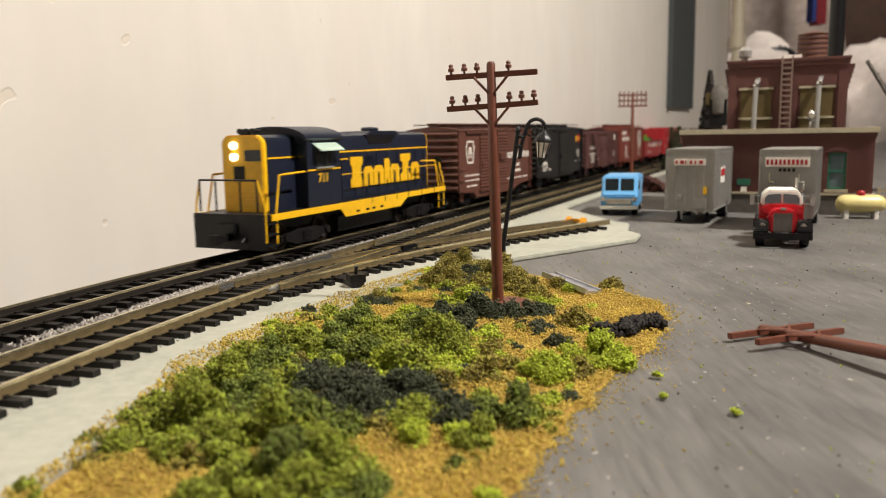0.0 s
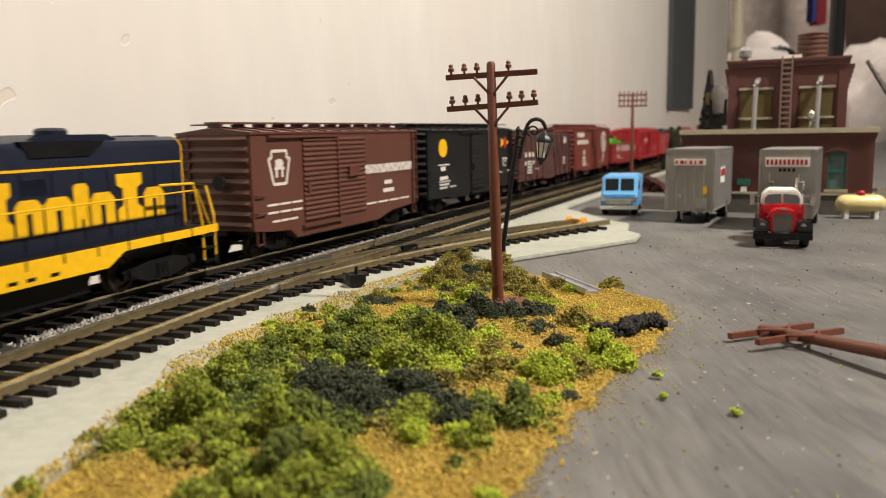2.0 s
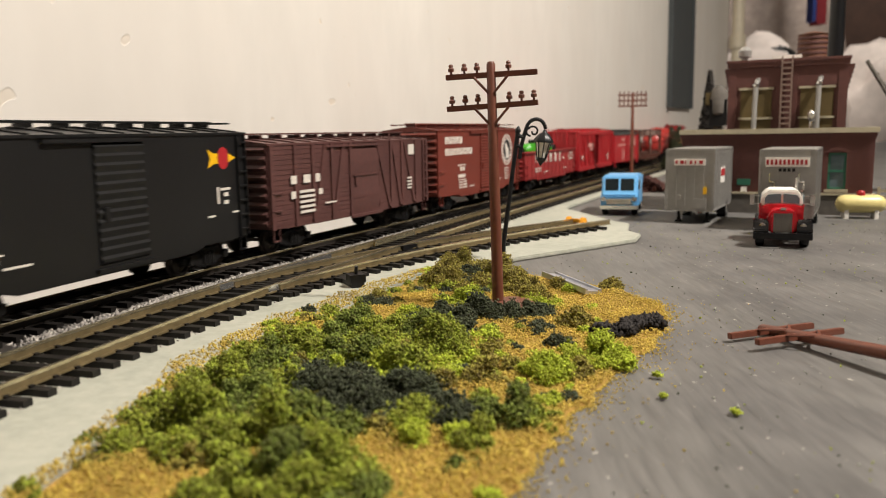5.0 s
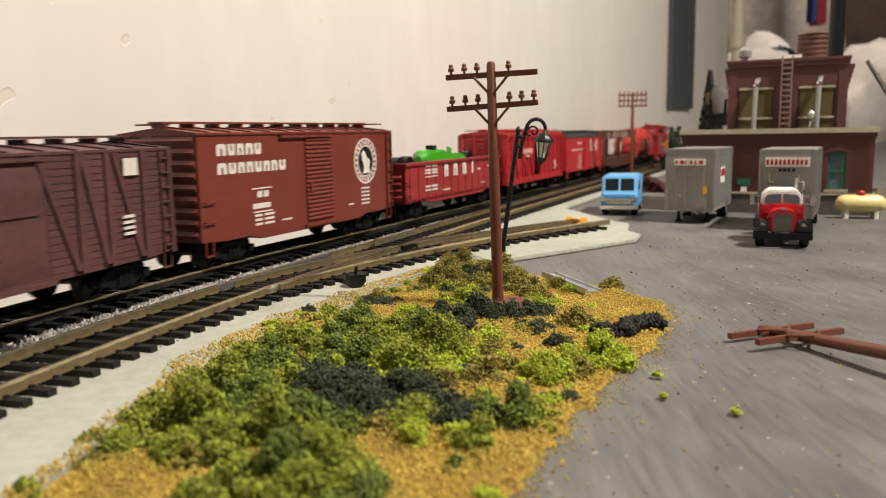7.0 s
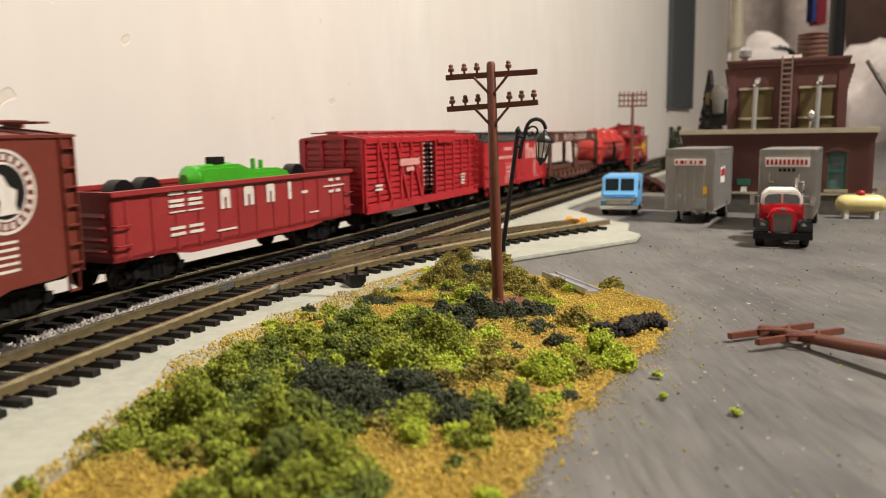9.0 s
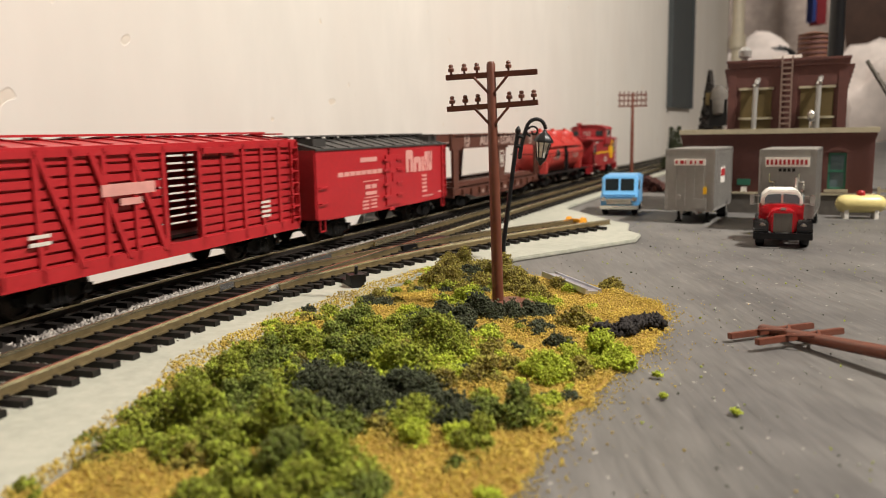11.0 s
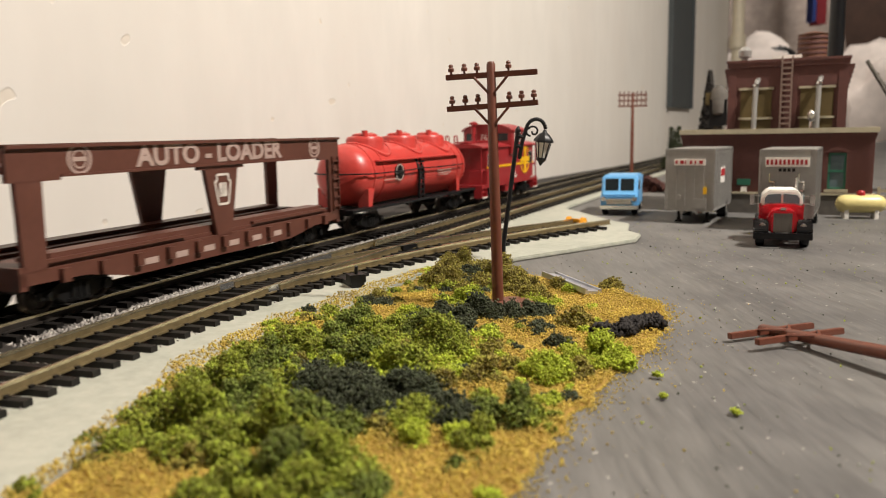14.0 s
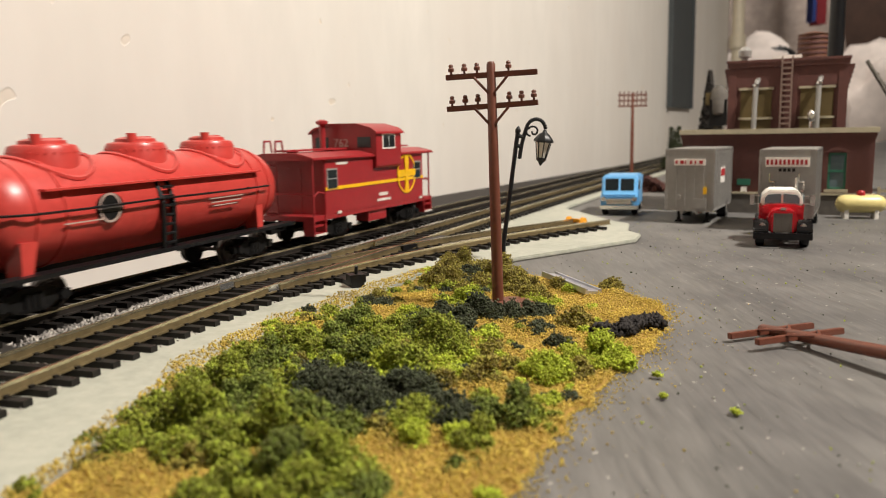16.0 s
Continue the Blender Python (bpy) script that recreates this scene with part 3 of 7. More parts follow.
# 1 locomotive
def locomotive():
    c = car("diesel_locomotive", "dark blue and yellow diesel locomotive pulling the train", 160, 55, "locomotive")
    B = M_LOCOBLUE
    # frame and walkway
    part("frame", boxes((-88, 82, -17, 17, 14.4, 16.9), (-70, 66, -9, 9, 9, 15)), M_BLACK, c, "black walkway frame")
    for sy in (-1, 1):
        y = sy * 17.2
        a, b = sorted((y, y + sy * 0.5))
        bm = shape(slab, [(-85, 17.0), (-85, 14.3), (-33.4, 14.3), (-29.4, 10.4), (25, 10.4), (32.6, 14.3), (82, 14.3), (82, 17.0)], "y", a, b)
        sill = part("side_sill", bm, M_YELLOW, c, "yellow painted side sill")
        bm = bmesh.new()
        for x in (-20, -11, -5, 3):
            box(bm, x, x + 3.2, a - 0.06, b + 0.06, 11.6, 12.6)
        for x in (-5, 8, 21, 34, 50, 66):
            box(bm, x, x + 0.6, a - 0.06, b + 0.06, 14.4, 17.1)
        part("sill_slots", bm, M_GREYBLACK, sill)
    # fuel tank
    part("fuel_tank", boxes((-29, 22, -13, 13, 3.5, 10.4)), M_BLACK, c, bevel=1.2)
    # short hood with yellow end
    def hood(x0, x1, z1=48.0, hw=10.2):
        k = 3.2
        return shape(slab, [(-hw, 16.8), (hw, 16.8), (hw, z1 - k), (hw - 1, z1 - 1.2), (hw - 3.4, z1), (-hw + 3.4, z1), (-hw + 1, z1 - 1.2), (-hw, z1 - k)], "x", x0, x1)
    part("short_hood", hood(-76, -56), B, c)
    nose = part("nose", hood(-79, -76), M_YELLOW, c, "bright yellow hood end with two lit headlights", bevel=0.5)
    long_hood = part("long_hood", hood(-31, 73), B, c)
    part("hood_end", hood(73, 74.2), M_YELLOW, c, "yellow rear hood end", bevel=0.4)
    for z in (43.8, 39.2):
        bm = bmesh.new()
        rod(bm, (-80.2, 3.6, z), (-79, 3.6, z), 1.6, n=18)
        part("headlight", bm, M_HEADLIGHT, nose, "lit warm white headlight")
    part("number_board", boxes((-79.5, -79, -9.4, -1.6, 37.6, 42.0)), M_DARKGLASS, nose, "dark number board")
    part("emblem", boxes((-79.4, -79, -1.0, 4.2, 30.0, 35.5)), M_GREYBLACK, nose, "dark square emblem")
    bm = bmesh.new()
    for z in (20, 21.6, 23.2, 24.8):
        box(bm, -79.4, -79, -8.5, 8.5, z, z + 0.6)
    part("louvre", bm, M_YELLOW, nose)
    # horn on the nose roof
    bm = bmesh.new()
    rod(bm, (-74, 0, 47), (-74, 0, 50), 0.7)
    for y in (-3.2, 0, 3.2):
        rod(bm, (-76, y, 49.5), (-71, y, 49.5), 1.2, 0.6)
    box(bm, -74.6, -73.4, -4, 4, 48.6, 49.4)
    part("air_horn", bm, M_BLACK, c)
    # cab
    arch = [(16.8 * math.cos(math.pi * i / 12), 45.5 + 5.2 * math.sin(math.pi * i / 12)) for i in range(13)]
    cab = part("cab", shape(slab, [(-16.4, 16.8), (16.4, 16.8)] + [(min(16.4, max(-16.4, u)), v) for u, v in arch], "x", -57, -31), B, c)
    part("cab_roof", shape(slab, [(u * 1.05, v + 0.7) for u, v in arch] + [(u * 1.0, v - 0.2) for u, v in arch[::-1]], "x", -59.5, -30), B, c)
    for sy in (-1, 1):
        y = sy * 16.4
        a, b = sorted((y, y + sy * 0.3))
        w = part("window", boxes((-50.5, -44.6, a, b, 34, 40.6), (-43.8, -38, a, b, 34, 40.6)), M_DARKGLASS, cab, "dark sliding side window")
        part("window_sill", boxes((-51, -37.5, min(a, y + sy * 1.2), max(b, y + sy * 1.2), 33.2, 33.9)), M_SILVER, w)
        part("awning", shape(slab, [(y, 44.2), (y + sy * 4.6, 41.2), (y + sy * 4.6, 40.7), (y, 43.7)], "x", -53, -34), M_PALEGREEN, cab, "pale green window awning")
        part("stripe", boxes((-57, -31, a, b, 32.4, 33.1)), M_YELLOW, cab, "thin yellow stripe")
        bm = words("711", 5.4, bold=0.12)
        bmesh.ops.translate(bm, vec=(-49, y - 0.1, 27.4), verts=bm.verts)
        if sy < 0:
            part("number", bm, M_YELLOW, cab, "yellow road number")
        else:
            bm.free()
    for y0 in (-14.5, 6.0):
        part("window", boxes((-57.3, -57, y0, y0 + 8, 37.5, 44.0)), M_DARKGLASS, cab, "dark cab windscreen")
    # stripes and emblem along the hoods
    for sy in (-1, 1):
        y = sy * 10.2
        a, b = sorted((y, y + sy * 0.15))
        part("stripe", boxes((-76, -57, a, b, 38.2, 38.9)), M_YELLOW, c, "thin yellow stripe")
        part("stripe", boxes((-31, 73, a, b, 39.2, 39.9), (-31, -14, a, b, 35.8, 36.4)), M_YELLOW, long_hood, "thin yellow stripe")
        bm = bmesh.new()
        for i in range(9):
            for x in (-24, 3):
                z = 26 + i * 1.1 if x < 0 else 37 - i * 0.5
                box(bm, x, x + 9, a - 0.06, b + 0.06, z, z + 0.18)
        part("louvre", bm, B, long_hood)
        bm = bmesh.new()
        for x0 in (-20, -8, 3, 14, 25, 36, 47, 58, 68):
            box(bm, x0, x0 + 0.25, a - 0.05, b + 0.05, 18, 38.5)
        part("door_seam", bm, M_BLACK, long_hood)
    # yellow name emblem: seven plain rounded blocks, two of them tall, each with a slit or a notch
    y = -10.45
    def blob(x, w, h, cut, lift):
        """An upright block with cut corners and a slit from its foot."""
        z, q, g, m = 22.0, w * 0.2, w * 0.1, x + w / 2
        out = [(x, z), (m - g, z), (m - g, z + h * cut), (m + g, z + h * cut), (m + g, z), (x + w, z), (x + w, z + h - q), (x + w - q, z + h), (x + q, z + h), (x, z + h - q)]
        part("emblem_block", shape(slab, out, "y", y - lift, y + 0.1), M_YELLOW, long_hood, "yellow block of the name emblem")
    def waisted(x, w, t, lift):
        """A tall block, broad at head and foot, narrower between."""
        a, b = x + t, x + w - t
        part("emblem_block", shape(slab, [(x, 22.0), (x + w, 22.0), (x + w, 25.6), (b, 27), (b, 32.2), (x + w, 33.4), (x + w, 36.8), (x, 36.8), (x, 33.4), (a, 32.2), (a, 27), (x, 25.6)], "y", y - lift, y + 0.1), M_YELLOW, long_hood, "tall yellow block of the name emblem")
    waisted(-12.2, 11.6, 1.6, 0.15)
    for n, (x, w, h) in enumerate(((0.4, 9.2, 9.8), (10.2, 10.6, 9.8), (21.4, 6.0, 13.0), (28.0, 10.0, 9.8), (52.0, 10.0, 9.8))):
        blob(x, w, h, 0.62 if n != 2 else 0.2, 0.17 + 0.01 * n)
    waisted(39.4, 11.8, 2.6, 0.25)
    # roof: dynamic brake blister, fans, stacks
    part("blister", shape(slab, [(6, 46.2), (12, 49.0), (40, 49.0), (48, 46.2)], "y", -8.4, 8.4), B, c, bevel=0.6)
    for x, z in ((26, 49.0), (58, 46.6), (68, 46.6), (-12, 46.6), (-2, 46.6)):
        bm = bmesh.new()
        lathe(bm, [(4.6, z), (4.6, z + 1.2), (3.9, z + 1.9), (0.6, z + 2.1)], (x, 0, 0), n=24)
        part("roof_fan", bm, M_LOCOBLUE, c)
    bm = bmesh.new()
    slab(bm, [(3.6, 47.2), (7, 42.8), (29.2, 42.8), (36.2, 47.2)], "y", -10.5, 10.5)
    part("intake", bm, M_BLACK, c, "dark intake grille")
    # pilots, steps and rails
    for sx in (-1, 1):
        e = 6.0 if sx > 0 else -1.5
        x0, x1 = sorted((sx * (86 - e), sx * (88.5 - e)))
        pl = part("pilot", boxes((x0, x1, -17, 17, 3.2, 17.2)), M_BLACK, c, "black end pilot", bevel=0.3)
        for sy in (-1, 1):
            a, b = sorted((sy * 12, sy * 17.6))
            for z in (4.0, 8.6, 13.0):
                x2, x3 = sorted((sx * (79 - e), sx * (86 - e)))
                part("step", boxes((x2, x3, a, b, z, z + 0.7)), M_BLACK, pl)
            bm = bmesh.new()
            pipe(bm, [(sx * (79.5 - e), sy * 17, 5), (sx * (79.5 - e), sy * 17, 18), (sx * (76 - e), sy * 16.6, 32), (sx * (58 - e), sy * 16.6, 32.5)], 0.45, 8)
            pipe(bm, [(sx * (86.6 - e), sy * 17, 6), (sx * (86.6 - e), sy * 17, 20), (sx * (87.2 - e), sy * 14, 30.5)], 0.45, 8)
            part("handrail", bm, M_YELLOW, c, "yellow grab rail")
        bm = bmesh.new()
        pipe(bm, [(sx * (87.2 - e), -14, 30.5), (sx * (87.4 - e), 14, 30.5)], 0.4, 8)
        for y in (-14, -6, 6, 14):
            rod(bm, (sx * (87.4 - e), y, 18), (sx * (87.4 - e), y, 30.5), 0.4, n=8)
        part("handrail", bm, M_BLACK, c)
        bm = boxes((min(sx * (88.4 - e), sx * (90 - e)), max(sx * (88.4 - e), sx * (90 - e)), -4.5, 4.5, 9.5, 13.5))
        rod(bm, (sx * (88.5 - e), -8, 8), (sx * (90.5 - e), -8, 6), 0.6)
        part("coupler_pocket", bm, M_BLACK, pl, bevel=0.4)
    for sy in (-1, 1):
        bm = bmesh.new()
        pipe(bm, [(-30, sy * 16.6, 29.6), (72, sy * 16.6, 29.6), (78, sy * 17, 17)], 0.24, 8)
        part("handrail", bm, M_YELLOW, c, "yellow walkway handrail")
        for x in (-12, 4, 20, 36, 52, 68):
            part("stanchion", shape(rod, (x, sy * 16.8, 16.8), (x, sy * 16.6, 29.6), 0.17, n=6), M_LOCOBLUE, c)
    running_gear(c, 88, 55, True)


locomotive()


# 2 brown double-door boxcar
def car_brown():
    c = boxcar("boxcar", "tuscan brown double-door boxcar with white keystone emblem", 333.5, 141, M_TUSCAN, door=(-36.5, -10), ribs=17, skirt=(5.8, -47, -42, 27, 42))
    y = -17.6
    part("door", shape(corrugated, -10, 14.3, 11.5, 46.5, 17, y - 0.35, -1, 0.55), M_TUSCAN, c, "second corrugated sliding door")
    part("door_post", boxes((-10.5, -9.5, y - 1.2, y, 11, 47)), M_TUSCAN, c)
    bm = bmesh.new()
    keystone(bm, -52.7, 28.6, 14, 13, y, 1.2)
    disc(bm, -52.7, 36.6, 2.6, 1.9, y)
    box(bm, -55.4, -54.0, y - 0.13, y + 0.1, 31.2, 38.0)
    box(bm, -51.6, -50.2, y - 0.13, y + 0.1, 31.2, 35.4)
    box(bm, -56.0, -49.4, y - 0.14, y + 0.1, 34.2, 35.2)
    part("emblem", bm, M_LETTER, c, "white keystone outline")
    bm = bmesh.new()
    letter_blocks(bm, 14.6, 28.8, [3.7] * 12, 4.2, y, 0.5)
    part("lettering", bm, M_LETTER, c, "row of white signs")
    decals(c, [(33.8, 22.8, 8, 1.9), (32.4, 18.8, 11.4, 1.9)] + [(15.2 + 11.6 * i, 14.1, 10.2, 0.8) for i in range(4)]
           + [(-61.5 + 8.2 * i, z, 7.2, 0.9) for z in (20.2, 17.1) for i in range(3)] + [(-58.8 + 6 * i, 13.6, 5.2, 0.9) for i in range(3)], y, M_LETTER)
    part("hatch_plate", boxes((-2, 6.8, y - 1.9, y - 0.9, 28.8, 33)), M_TUSCAN, c)


car_brown()


# 3 black boxcar
def car_black():
    c = boxcar("boxcar", "black steel boxcar with yellow disc emblem", 488, 140, M_CARBLACK, door=(-7, 13.5), ribs=13)
    y = -17.6
    bm = bmesh.new()
    disc(bm, -49.3, 38.7, 5.9, 5.2, y)
    part("emblem", bm, M_YELLOW, c, "yellow round emblem")
    bm = bmesh.new()
    slab(bm, [(46.4, 36.8), (50, 38.2), (58, 38.2), (63.2, 40), (58, 41.8), (50, 41.8), (46.4, 43.2), (48, 40)], "y", y - 0.12, y + 0.1)
    part("emblem", bm, M_YELLOW, c, "yellow arrow emblem")
    bm = bmesh.new()
    disc(bm, 55.4, 40, 3.2, 3.9, y - 0.15)
    part("emblem", bm, M_RED, c, "red oval on the arrow emblem")
    decals(c, [(-56.4, 28.8, 16, 0.6), (-52.6, 25.6, 3, 2.5), (-49.2, 25.6, 3, 2.5), (-54, 20.4, 11, 2.0), (-55.6, 19.2, 16, 0.5), (-54.2, 17.2, 5, 1.1), (-48.2, 17.2, 7, 1.1), (-54.2, 15.3, 5, 1.1), (-48.2, 15.3, 4, 1.1), (-40, 15.6, 9, 0.6),
               (51, 24, 1.2, 6), (53, 28.6, 6, 0.9), (55, 26.4, 2.6, 1.4), (55, 23.6, 2.6, 1.4), (45, 19.6, 4, 0.7), (60, 20, 4, 0.7)], y, M_LETTER)


car_black()


# 4 weathered wood-sheathed boxcar with outside braces
def car_wood():
    c = boxcar("boxcar", "weathered maroon wood-sided boxcar with outside bracing", 643, 143, M_MAROON, eave=44.5, door=(-9, 16), ribs=2, notch=False)
    h, y = 71.5, -17.6
    for sy in (-1, 1):
        yy = sy * 17.6
        a, b = sorted((yy, yy + sy * 0.9))
        for z in range(12, 43, 2):
            for x0, x1 in ((-h + 0.6, -10), (17, h - 0.6)):
                a2, b2 = sorted((yy, yy + sy * 0.18))
                part("plank", boxes((x0, x1, a2, b2, z, z + 1.7)), M_MAROON, c)
        for x in (-70, -54, -41, -26, -10.2, 29, 41, 57, 70):
            part("post", boxes((x - 1.1, x + 1.1, a, b, 10.6, 43.8)), M_MAROON, c)
        for x, k in ((15, 12.2), (31, 8.0), (44, 10.6), (-16, -9), (-31, -9)):
            part("brace", shape(slab, [(x + k - 1.2, 11.5), (x + k + 1.2, 11.5), (x + 1.2, 43.6), (x - 1.2, 43.6)], "y", a, b), M_MAROON, c)
        part("door_bar", boxes((-8, 14, a, b, 28.4, 29.2)), M_MAROON, c)
        part("door_bar", boxes((-8, 1, a, b, 17.6, 18.4)), M_MAROON, c)
    decals(c, [(-58, 28, 4, 3.4), (-49, 28, 5, 3.4), (-40, 28, 3.4, 3.4)] + [(-52, 24 - 2.1 * i, 11, 1.1) for i in range(5)] + [(-58, 22, 3, 3), (-38, 22.5, 3, 2.4), (-33, 18, 9, 0.7), (47.6, 36.6, 6.4, 5.2)]
           + [(46, 24 - 1.7 * i, 5, 0.9) for i in range(4)], y - 0.95, M_LETTER, label="faded white lettering")


car_wood()


# 5 brown boxcar with round emblem
def car_round():
    c = boxcar("boxcar", "reddish brown steel boxcar with round white emblem", 801, 142, M_TUSCAN2, door=(-6, 14), ribs=20)
    y = -17.6
    bm = bmesh.new()
    letter_blocks(bm, -61, 41.2 - 0.4, [5.2, 4.0, 4.0, 4.4, 4.0], 4.2, y, 1.0)
    letter_blocks(bm, -61, 34.2, [5.2, 4.2, 4.0, 4.0, 4.2, 4.0, 4.0, 4.4], 4.0, y, 1.0)
    part("lettering", bm, M_LETTER, c, "two rows of white signs")
    bm = bmesh.new()
    ring(bm, 44.6, 35.0, 9.9, 10.7, y)
    ring(bm, 44.6, 35.0, 6.9, 7.5, y)
    for i in range(22):
        a0, a1 = math.tau * i / 22, math.tau * (i + 0.5) / 22
        slab(bm, [(44.6 + r * math.cos(a), 35.0 + r * math.sin(a)) for r, a in ((7.9, a0), (9.5, a0), (9.5, a1), (7.9, a1))], "y", y - 0.12, y + 0.1)
    em = part("emblem", bm, M_LETTER, c, "round white ring emblem with dark centre")
    bm = bmesh.new()
    disc(bm, 44.6, 35.0, 7.0, 7.0, y + 0.02)
    part("emblem_field", bm, M_CARBLACK, em)
    bm = bmesh.new()
    slab(bm, [(40.6, 38.4), (42.4, 40), (44.4, 39), (46, 36.4), (48.6, 35.2), (47.8, 31.4), (49, 29.4), (42, 29.2), (43, 32.6), (41.4, 35.4)], "y", y - 0.2, y + 0.05)
    part("emblem_mark", bm, M_LETTER, em)
    decals(c, [(-42, 27.6, 12, 0.5), (-39, 24.4, 3, 2.4), (-35, 24.4, 3, 2.4), (-42, 20.2, 11, 2.0), (-42, 18.7, 12, 0.5)] + [(-41, 17.2 - 1.7 * i, 4.5, 0.9) for i in range(3)] + [(-35, 17.2 - 1.7 * i, 6, 0.9) for i in range(3)]
           + [(39.8, 22.0 - 1.8 * i, 7.6, 0.7) for i in range(5)] + [(-24, 14, 7, 0.6), (28, 15.5, 5, 0.6)], y, M_LETTER)


car_round()


# 6 gondola
def car_gondola():
    c = car("gondola", "maroon red open gondola car carrying machinery", 958.5, 50, "gondola car")
    h, y, z0, z1 = 71.5, 17.2, 12.0, 30.6
    M = M_GONRED
    part("floor_plate", boxes((-h, h, -y, y, z0 - 1.5, z0)), M, c)
    for sy in (-1, 1):
        a, b = sorted((sy * y, sy * (y - 1.2)))
        side = part("side", shape(slab, [(-h, z0 - 1.5), (-h + 24, z0 - 1.5), (-h + 34, z0 - 3.0), (h - 34, z0 - 3.0), (h - 24, z0 - 1.5), (h, z0 - 1.5), (h, z1), (-h, z1)], "y", a, b), M, c)
        for i in range(13):
            x = -h + 6 + i * (2 * h - 12) / 12
            a2, b2 = sorted((sy * y, sy * (y + 0.35)))
            part("rib", boxes((x - 0.6, x + 0.6, a2, b2, z0 - 1, z1 - 1)), M, side)
        a3, b3 = sorted((sy * (y - 1.6), sy * (y + 1.2)))
        part("rim", boxes((-h - 0.5, h + 0.5, a3, b3, z1 - 0.2, z1 + 1.3)), M, side)
        for z in (15.5, 21.5):
            for x in (-h + 0.5, h - 6.5):
                bm = bmesh.new()
                pipe(bm, [(x, sy * y, z), (x, sy * (y + 1.4), z), (x + 6, sy * (y + 1.4), z), (x + 6, sy * y, z)], 0.3, 6)
                part("grab_iron", bm, M, c)
    for sx in (-1, 1):
        a, b = sorted((sx * h, sx * (h - 1.2)))
        e = part("end", boxes((a, b, -y, y, z0 - 1.5, z1)), M, c)
        bm = bmesh.new()
        for z in (14, 17.5, 21, 24.5):
            slab(bm, [(sx * h, z - 1), (sx * (h + 1), z), (sx * h, z + 1)], "y", -15, 15)
        part("rib", bm, M, e)
        part("rim", boxes((min(sx * (h + 0.6), sx * (h - 1.6)), max(sx * (h + 0.6), sx * (h - 1.6)), -y, y, z1 - 0.2, z1 + 1.3)), M, e)
        end_ladder(c, sx * h, -16 if sx > 0 else 11, z0, z1, M, sx, 4)
    bm = bmesh.new()
    for x0, x1 in ((-21.4, -16), (-8, -2), (6, 11.4)):
        letter_blocks(bm, x0, 22.2, [x1 - x0], 7.0, -y - 0.3, 0)
    box(bm, 20.8, 23.0, -y - 0.42, -y, 22.2, 29.2)
    box(bm, 30.4, 35, -y - 0.42, -y, 23.8, 24.8)
    part("lettering", bm, M_LETTER, c, "widely spaced white signs")
    decals(c, [(x, z, 7, 1.0) for x in (-47.2, -38.2) for z in (29, 26.6, 25.0, 17.6, 15.6)] + [(x, 23.2, 7.6, 0.5) for x in (-47.2, -38.2)]
           + [(-24, 14.4, 11, 0.7), (48, 25, 17, 0.7), (52, 27.4, 4, 1.2), (58, 27.4, 4, 1.2), (52, 22.4, 4, 1.2), (58, 22.4, 4, 1.2), (36, 15, 7, 0.6)], -y - 0.3, M_LETTER)
    underframe(c, h)
    running_gear(c, h, 50)
    # machine load: wheels at one end, a green tractor body lying in the middle
    m = thing("toy_tractor", "bright green toy tractor body loaded in the gondola", "toy tractor")
    TRAIN.append((m, 958.0, 50))
    part("hull", shape(slab, [(-16, 28), (-16, 37), (-14, 39.2), (8, 39.2), (16, 36.6), (34, 36.6), (42, 34.6), (42, 28)], "y", -5.5, 5.5), M_GREEN, m, bevel=1.2)
    part("bonnet", shape(lambda bm: lathe(bm, [(2, -19), (5.0, -16), (5.6, 6), (3.5, 9)], (0, 0, 34.4), "x", 18)), M_GREEN, m)
    part("exhaust", shape(lambda bm: rod(bm, (20, -2, 36), (20, -2, 40.8), 1.0)), M_GREEN, m)
    part("steering_post", shape(lambda bm: rod(bm, (28, 0, 35), (28, 0, 40.0), 0.9)), M_GREEN, m)
    part("seat", boxes((-4, 2, -2.2, 2.2, 39, 42.2)), M_GREYBLACK, m, "black seat")
    part("running_board", boxes((10, 44, -7, 7, 32, 33.2)), M_GREEN, m)
    part("cradle", boxes((-13, -9, -7, 7, 14.2, 29), (32, 36, -7, 7, 14.2, 29)), M_GREYBLACK, m)
    for ch in m.children:
        ch.matrix_basis = pose(0, 0, -2.2 * MM)
    for x, z, r in ((-54.2, 29.6, 5.0), (-42.2, 29.8, 5.0), (46, 30.0, 5.4)):
        w = thing("spare_wheel", "black spoked spare wheel loaded in the gondola", "wheel", group="spare wheels in the gondola")
        TRAIN.append((w, 958.5, 50))
        bm = bmesh.new()
        lathe(bm, [(r * 0.5, -6), (r, -6), (r, -1), (r * 0.5, -1)], (x, 0, z), "y", 20)
        part("tyre", bm, M_BLACK, w)
        bm = bmesh.new()
        rod(bm, (x, -5.6, z), (x, -1.4, z), r * 0.52, n=16)
        part("rim", bm, M_WHEEL, w)
        part("block", boxes((x - 3, x + 3, -6, -1, 12, z - r + 0.4)), M_GREYBLACK, w)


car_gondola()


